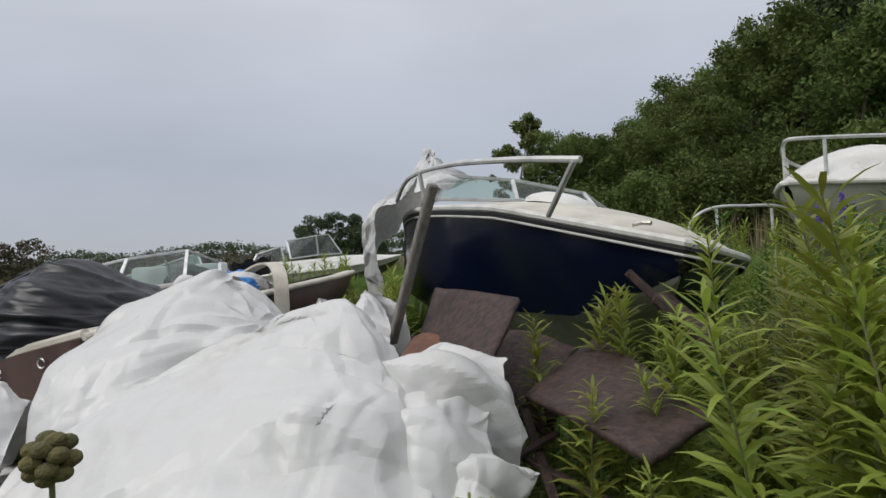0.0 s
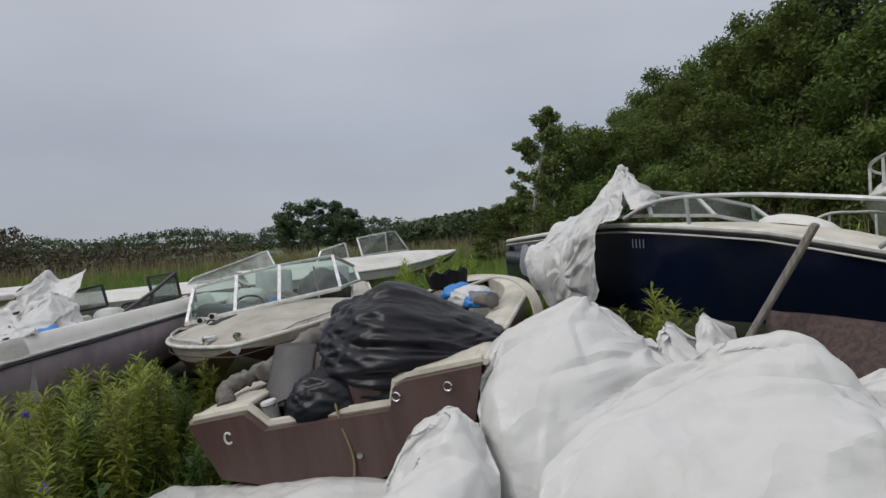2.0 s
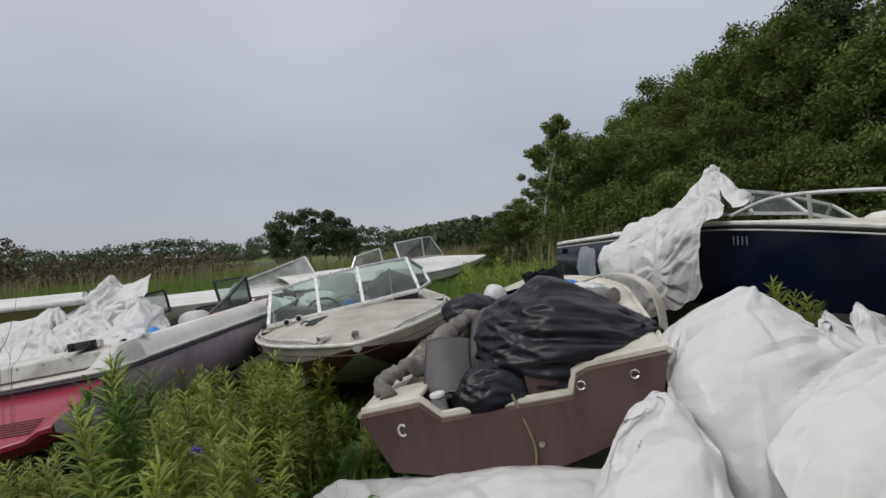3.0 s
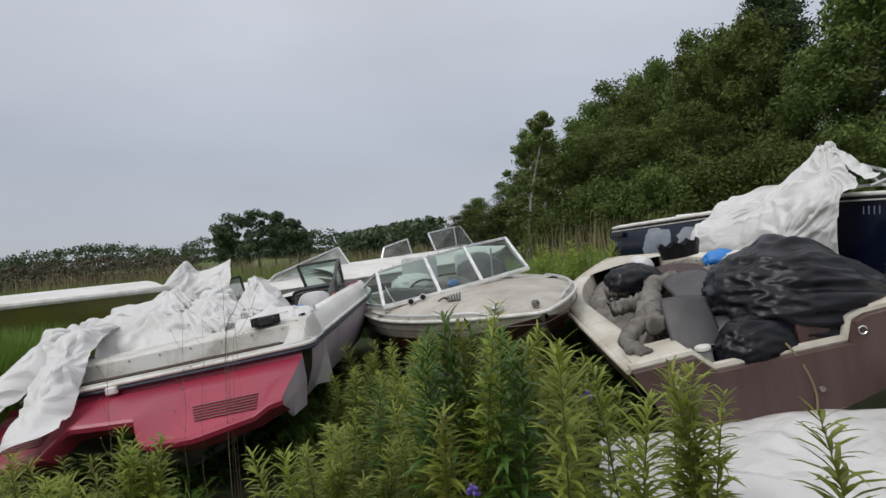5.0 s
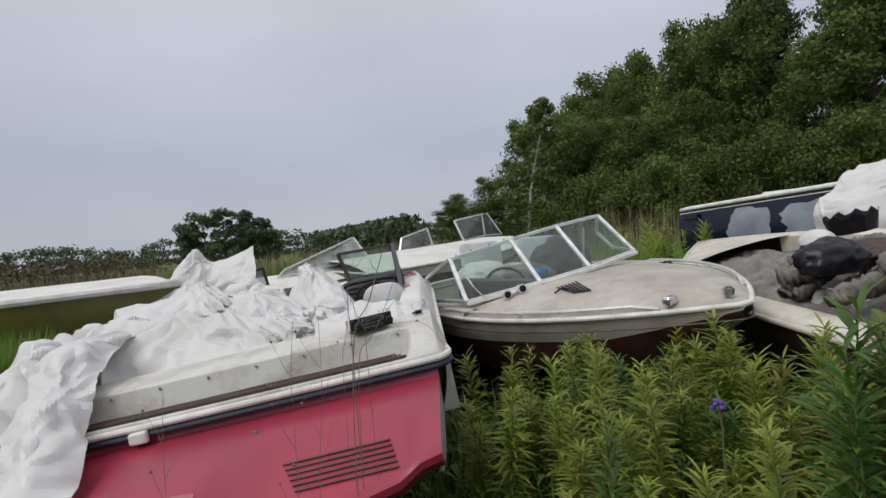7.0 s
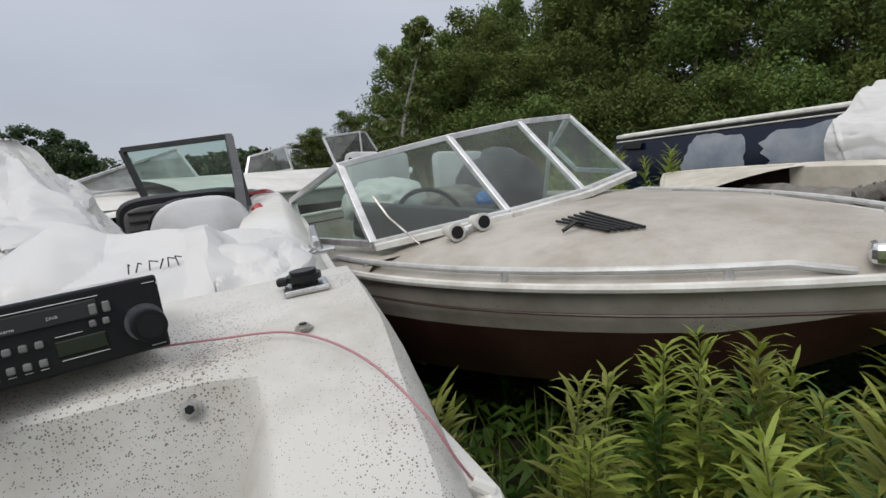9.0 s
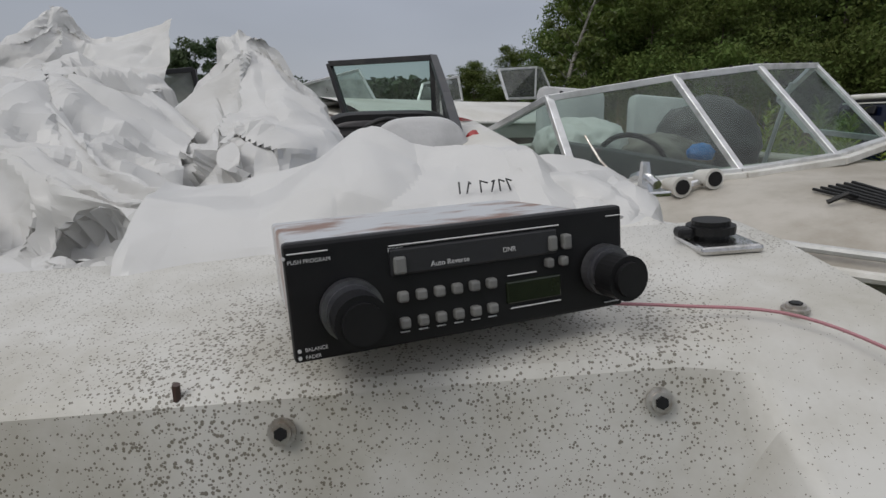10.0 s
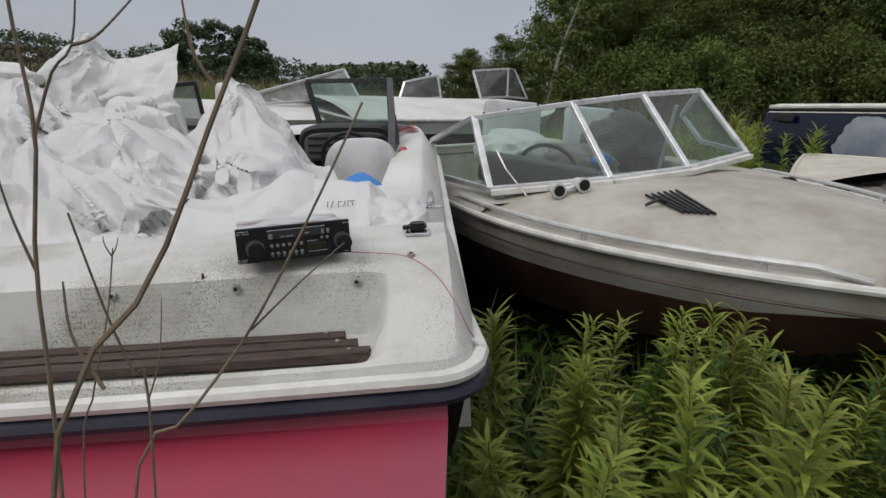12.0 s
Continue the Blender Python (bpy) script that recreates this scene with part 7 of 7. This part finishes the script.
for x, y, h in ((1.2, 2.9, 1.14), (1.3, 2.92, 1.2), (1.42, 2.92, 1.3), (1.34, 2.76, 1.26), (1.3, 3.1, 1.14), (1.5, 3.06, 1.28), (1.46, 3.26, 1.16), (1.66, 3.2, 1.28), (1.8, 3.5, 1.25),
                (0.8, 3.02, 0.74), (0.92, 2.94, 0.7), (1.02, 3.06, 0.74), (0.7, 3.12, 0.62), (0.66, 2.98, 0.56), (1.1, 2.96, 0.8), (1.0, 3.5, 0.86), (-2.62, 3.05, 0.98), (-2.5, 3.0, 0.8)):
    plant(x, y, h, BROAD)
bed(30, 1.25, 2.7, 3.0, 4.4, 0.75, 1.1, TALL, 1.0)
bed(12, 1.3, 2.2, 3.2, 4.2, 0.9, 1.25, BROAD, 1.0)
bed(12, 0.75, 1.4, 2.85, 3.4, 0.55, 0.8, TALL, 1.0)
bed(9, -0.05, 0.55, 5.1, 5.5, 0.95, 1.12, TALL, 1.0)
bed(16, -3.6, -2.8, 4.0, 4.7, 0.7, 0.98, TALL, 1.0)
bed(6, -2.8, -2.6, 3.6, 3.9, 0.8, 1.0, TALL, 1.0)
bed(28, -3.9, -2.75, 4.6, 6.2, 0.45, 0.78, TALL, 1.0, 0.3)
bed(20, -3.7, -2.75, 5.2, 6.3, 0.6, 0.85, TALL, 1.0, 0.3)
bed(9, -3.0, -2.75, 4.7, 5.5, 0.75, 0.95, TALL, 1.0, 0.35)
bed(8, -2.75, -2.35, 5.0, 5.7, 0.4, 0.55, TALL, 1.0, 0.3)
bed(30, -3.75, -2.75, 4.9, 6.1, 0.5, 0.84, TALL, 1.0, 0.3)
bed(26, -3.75, -2.75, 4.9, 6.1, 0.5, 0.75, DARK, 0.8, 0.3)
bed(8, -3.45, -3.15, 4.0, 4.4, 0.9, 1.16, DARK, 0.8, 0.3)
bed(14, -3.95, -3.2, 3.8, 4.5, 0.55, 0.75, TALL, 1.0, 0.35)
thicket(44, -6.4, -4.0, 4.0, 4.9, 0.5, 0.72, BROAD, 1.0, "leafy goldenrod thicket before the red stern", 0.3)
bed(30, -5.5, -4.6, 4.05, 4.7, 0.6, 0.78, TALL, 1.0, 0.25)
bed(12, -4.05, -3.7, 4.1, 4.7, 0.55, 0.75, TALL, 1.0, 0.25)
thicket(34, -6.0, -4.7, 3.8, 4.8, 0.42, 0.64, TALL, 1.0, "low goldenrod thicket before the red stern", 0.35)
bed(16, -4.5, -3.6, 3.9, 4.9, 0.3, 0.5, TALL, 1.0, 0.3)
thicket(44, -8.2, -6.1, 4.6, 7.6, 0.6, 0.95, DARK, 0.8, "dark green weed thicket before the olive boat")
thicket(60, -8.4, -6.2, 5.2, 7.6, 0.75, 1.1, TALL, 1.0, "yellow-green goldenrod thicket before the olive boat")
thicket(30, 3.2, 6.4, 6.0, 8.2, 1.1, 1.42, TALL, 1.0, "tall goldenrod thicket before the white boat")
thicket(26, 1.9, 4.6, 4.4, 7.6, 1.0, 1.4, DARK, 0.8, "dark green weed thicket beside the navy boat")
thicket(18, 1.9, 4.8, 4.4, 7.0, 1.0, 1.4, TALL, 1.0, "goldenrod thicket beside the navy boat")
thicket(16, -1.5, -0.6, 8.3, 9.0, 1.1, 1.3, TALL, 1.0, "goldenrod thicket behind the brown boat")
thicket(20, 4.8, 7.2, 7.2, 8.8, 1.25, 1.55, DARK, 0.8, "dark green weed thicket before the white boat")
bed(18, -2.6, -2.1, 4.9, 6.4, 0.35, 0.5, DARK, 0.8)
bed(12, -4.2, -3.5, 3.2, 4.2, 0.25, 0.4, DARK, 0.8, 0.3)

# undergrowth that fills the ground between
v_all, f_all = [], []
for _ in range(3800):
    x, y = -7.5 + 10.5 * rng.random(), 2.3 + 5.2 * rng.random()
    if -2.0 < x < 0.8 and 3.0 < y < 6 or not clear(x, y, 0.3):
        continue
    g = ground_height(x, y)
    for k in range(5):
        az = rng.random() * 6.28
        ln, s = 0.1 + 0.1 * rng.random(), 0.06 + 0.28 * rng.random()
        o = np.array((math.cos(az), math.sin(az), 0))
        sd = np.array((-math.sin(az), math.cos(az), 0)) * ln * 0.12
        b = np.array((x, y, g + s * rng.random()))
        m_, t_ = b + o * ln * 0.5 + np.array((0, 0, ln * 0.25)), b + o * ln + np.array((0, 0, ln * 0.05))
        n = len(v_all)
        v_all += [b, m_ - sd, t_, m_ + sd]
        f_all.append((n, n + 1, n + 2, n + 3))
me = bpy.data.meshes.new("undergrowth")
me.from_pydata([tuple(p) for p in v_all], [], f_all)
me.materials.append(leaf_b)
tagged(new("undergrowth", me), "low leafy undergrowth between the boats", "weeds", kind="stuff")
grass_patch("rank_grass", 1500, box_of(-4.2, -2.3, 4.3, 6.8), grass_mat, 0.3, 0.6, 0.004, "thin grass blades among the weeds", 61, 0.5)
grass_patch("rank_grass", 5000, box_of(-8, -4.6, 3.6, 5.1), grass_mat, 0.25, 0.5, 0.004, "thin grass blades before the red stern", 62, 0.5)
grass_patch("rank_grass", 9000, box_of(-7.9, -6.1, 6.3, 7.3), grass_mat, 1.08, 1.3, 0.006, "tall grass before the olive boat", 64, 0.4)
grass_patch("rank_grass", 4000, box_of(0.8, 4, 2.9, 7), grass_mat, 0.4, 0.9, 0.005, "thin grass blades by the navy boat", 63, 0.5)
for o in TALL + DARK + BROAD:
    for c in (*o.children_recursive, o):
        bpy.data.objects.remove(c)

# violet flowers
def flower(x, y, z, n, label, spike=0.12):
    o = thing("violet_flower", pose(x, y, z), label, "flower", "violet flowers")
    part("stalk", tube([(0, 0, -z + 0.02), (0.01, 0, -0.05), (0, 0, spike)], 0.003, 5), stem_mat, o)
    bm = bmesh.new()
    for k in range(n):
        a, s = k * 2.4, k / n
        r = 0.016 * (1 - 0.6 * s)
        m = Matrix.Translation((math.cos(a) * r, math.sin(a) * r, spike * s)) @ Matrix.Rotation(a, 4, "Z") @ Matrix.Diagonal((0.012, 0.007, 0.009, 1))
        q = bmesh.new()
        bmesh.ops.create_icosphere(q, subdivisions=1, radius=1)
        q.transform(m)
        join_bm(bm, q)
    part("petals", bm, violet, o)
for x, y, z in ((3.0, 5.6, 1.28), (3.2, 5.8, 1.22), (2.8, 5.5, 1.2), (3.4, 5.7, 1.3), (3.1, 5.3, 1.15)):
    flower(x, y, z, 26, "violet lupin spike beside the navy boat", 0.16)
for x, y, z in ((-3.3, 4.9, 0.72), (-3.4, 3.75, 0.62), (-2.9, 4.0, 0.8), (-2.75, 4.2, 0.6)):
    flower(x, y, z, 7, "small violet vetch flower among the weeds", 0.03)

# dead stalks before the red stern
def stalk(pts, r, twigs, label):
    o = thing("dead_stalk", pose(*pts[0]), label, "stalk", "dead brown stalks")
    part("stem", tube(curve_points(pts, 18), [r * (1 - 0.5 * k / 17) for k in range(18)], 6), dry_mat, o, in_world=True, smooth=True)
    for t in twigs:
        part("twig", tube(curve_points(t, 10), [r * 0.6 * (1 - 0.6 * k / 9) for k in range(10)], 5), dry_mat, o, in_world=True, smooth=True)
    return o
def branched(x, y, h, lean, r, seed, label, twigs=6, bare=0.5):
    """A dry stem that zigzags a little, with side twigs that fork upward and small seed heads."""
    g = np.random.default_rng(seed)
    pts = [(x + lean * (k / 7) ** 2 + g.normal(0, 0.006), y + g.normal(0, 0.006), 0.02 + h * k / 7) for k in range(8)]
    tw = []
    for k in range(twigs):
        q = bare + (0.95 - bare) * k / twigs
        i = int(q * 7)
        a = np.array(pts[i]) + (np.array(pts[i + 1]) - np.array(pts[i])) * (q * 7 - i)
        side = (1 if k % 2 else -1) * (0.02 + 0.04 * g.random()) * h
        up = (0.07 + 0.06 * g.random()) * h
        tw.append([tuple(a), tuple(a + np.array((side * 0.45, g.normal(0, 0.01), up * 0.4))), tuple(a + np.array((side, g.normal(0, 0.02), up)))])
    o = stalk(pts, r, tw, label)
    for t in tw[::2]:
        bm = bmesh.new()
        bmesh.ops.create_icosphere(bm, subdivisions=1, radius=r * 3.2)
        for v in bm.verts:
            v.co += noise.noise_vector(v.co * 300 + Vector((seed, 0, 0))) * r * 1.6
        bm.transform(Matrix.Translation(t[-1]))
        part("seed_head", bm, dry_mat, o, in_world=True)
stalk([(-4.44, 5.12, 0.02), (-4.43, 5.12, 0.6), (-4.4, 5.12, 1.037), (-4.343, 5.12, 1.156), (-4.311, 5.12, 1.242), (-4.287, 5.12, 1.307), (-4.262, 5.11, 1.4)], 0.0021,
      [[(-4.311, 5.12, 1.256), (-4.32, 5.12, 1.271), (-4.324, 5.12, 1.293)], [(-4.37, 5.12, 1.092), (-4.385, 5.125, 1.12), (-4.389, 5.13, 1.15)]], "dead brown branching stalk before the red stern")
stalk([(-4.41, 5.14, 0.02), (-4.41, 5.14, 0.6), (-4.404, 5.14, 1.018), (-4.405, 5.14, 1.152), (-4.399, 5.14, 1.224), (-4.404, 5.14, 1.279), (-4.41, 5.14, 1.36)], 0.0016,
      [[(-4.405, 5.14, 1.152), (-4.414, 5.14, 1.183), (-4.42, 5.14, 1.215)], [(-4.399, 5.14, 1.224), (-4.389, 5.14, 1.255), (-4.379, 5.14, 1.269), (-4.375, 5.14, 1.3)], [(-4.379, 5.14, 1.269), (-4.367, 5.14, 1.275), (-4.345, 5.14, 1.3)]], "dead brown branching stalk before the red stern")
stalk([(-4.41, 5.2, 0.02), (-4.405, 5.2, 0.6), (-4.383, 5.2, 0.966), (-4.346, 5.2, 1.024), (-4.304, 5.2, 1.089), (-4.267, 5.2, 1.167), (-4.232, 5.2, 1.251)], 0.0015,
      [[(-4.302, 5.2, 1.091), (-4.27, 5.2, 1.126), (-4.24, 5.2, 1.156)]], "thin dead stalk close to the stern")
stalk([(-4.36, 5.16, 0.02), (-4.36, 5.16, 0.7), (-4.359, 5.16, 1.049), (-4.367, 5.16, 1.081), (-4.379, 5.16, 1.118), (-4.395, 5.16, 1.18)], 0.0012,
      [[(-4.36, 5.16, 1.06), (-4.352, 5.16, 1.09), (-4.349, 5.16, 1.13)]], "thin dead stalk close to the stern")
stalk([(-4.45, 5.25, 0.02), (-4.445, 5.25, 0.5), (-4.435, 5.25, 0.936), (-4.423, 5.25, 1.016), (-4.409, 5.25, 1.081), (-4.402, 5.25, 1.134)], 0.0011,
      [[(-4.403, 5.25, 1.128), (-4.4, 5.25, 1.134), (-4.398, 5.25, 1.142)], [(-4.403, 5.25, 1.128), (-4.407, 5.25, 1.136), (-4.408, 5.25, 1.143)]], "thin dead stalk with a dry seed head")
branched(-4.55, 5.06, 1.12, 0.06, 0.0013, 4, "thin dead stalk with dry seed heads", 5)
branched(-4.62, 5.0, 1.12, 0.05, 0.0014, 5, "thin dead branching stalk before the red stern", 5)
branched(-4.95, 4.95, 0.98, 0.04, 0.0014, 6, "thin dead branching stalk before the red stern", 5)

# a dull seed head that stands close to the start of the walk
head = thing("tansy", pose(0.407, 2.496, 0.02), "dull olive tansy head gone to seed on a stalk", "weed")
part("stalk", tube(curve_points([(0.03, 0.02, 0), (0.02, 0.01, 0.5), (0.0, 0.0, 0.9), (0, 0, 1.07)], 12), 0.0022, 6), stem_mat, head, smooth=True)
hr = np.random.default_rng(8)
for k in range(16):
    a, r0 = k * 2.4, 0.014 * math.sin(math.acos(1 - 2 * (k + 0.5) / 16))
    bm = bmesh.new()
    bmesh.ops.create_icosphere(bm, subdivisions=2, radius=0.0085)
    bm.transform(Matrix.Translation((math.cos(a) * r0, math.sin(a) * r0, 1.077 + 0.015 * (1 - 2 * (k + 0.5) / 16) + 0.003 * hr.random())) @ Matrix.Diagonal((1, 1, 0.8, 1)))
    part("floret", bm, olive_head, head, smooth=True)
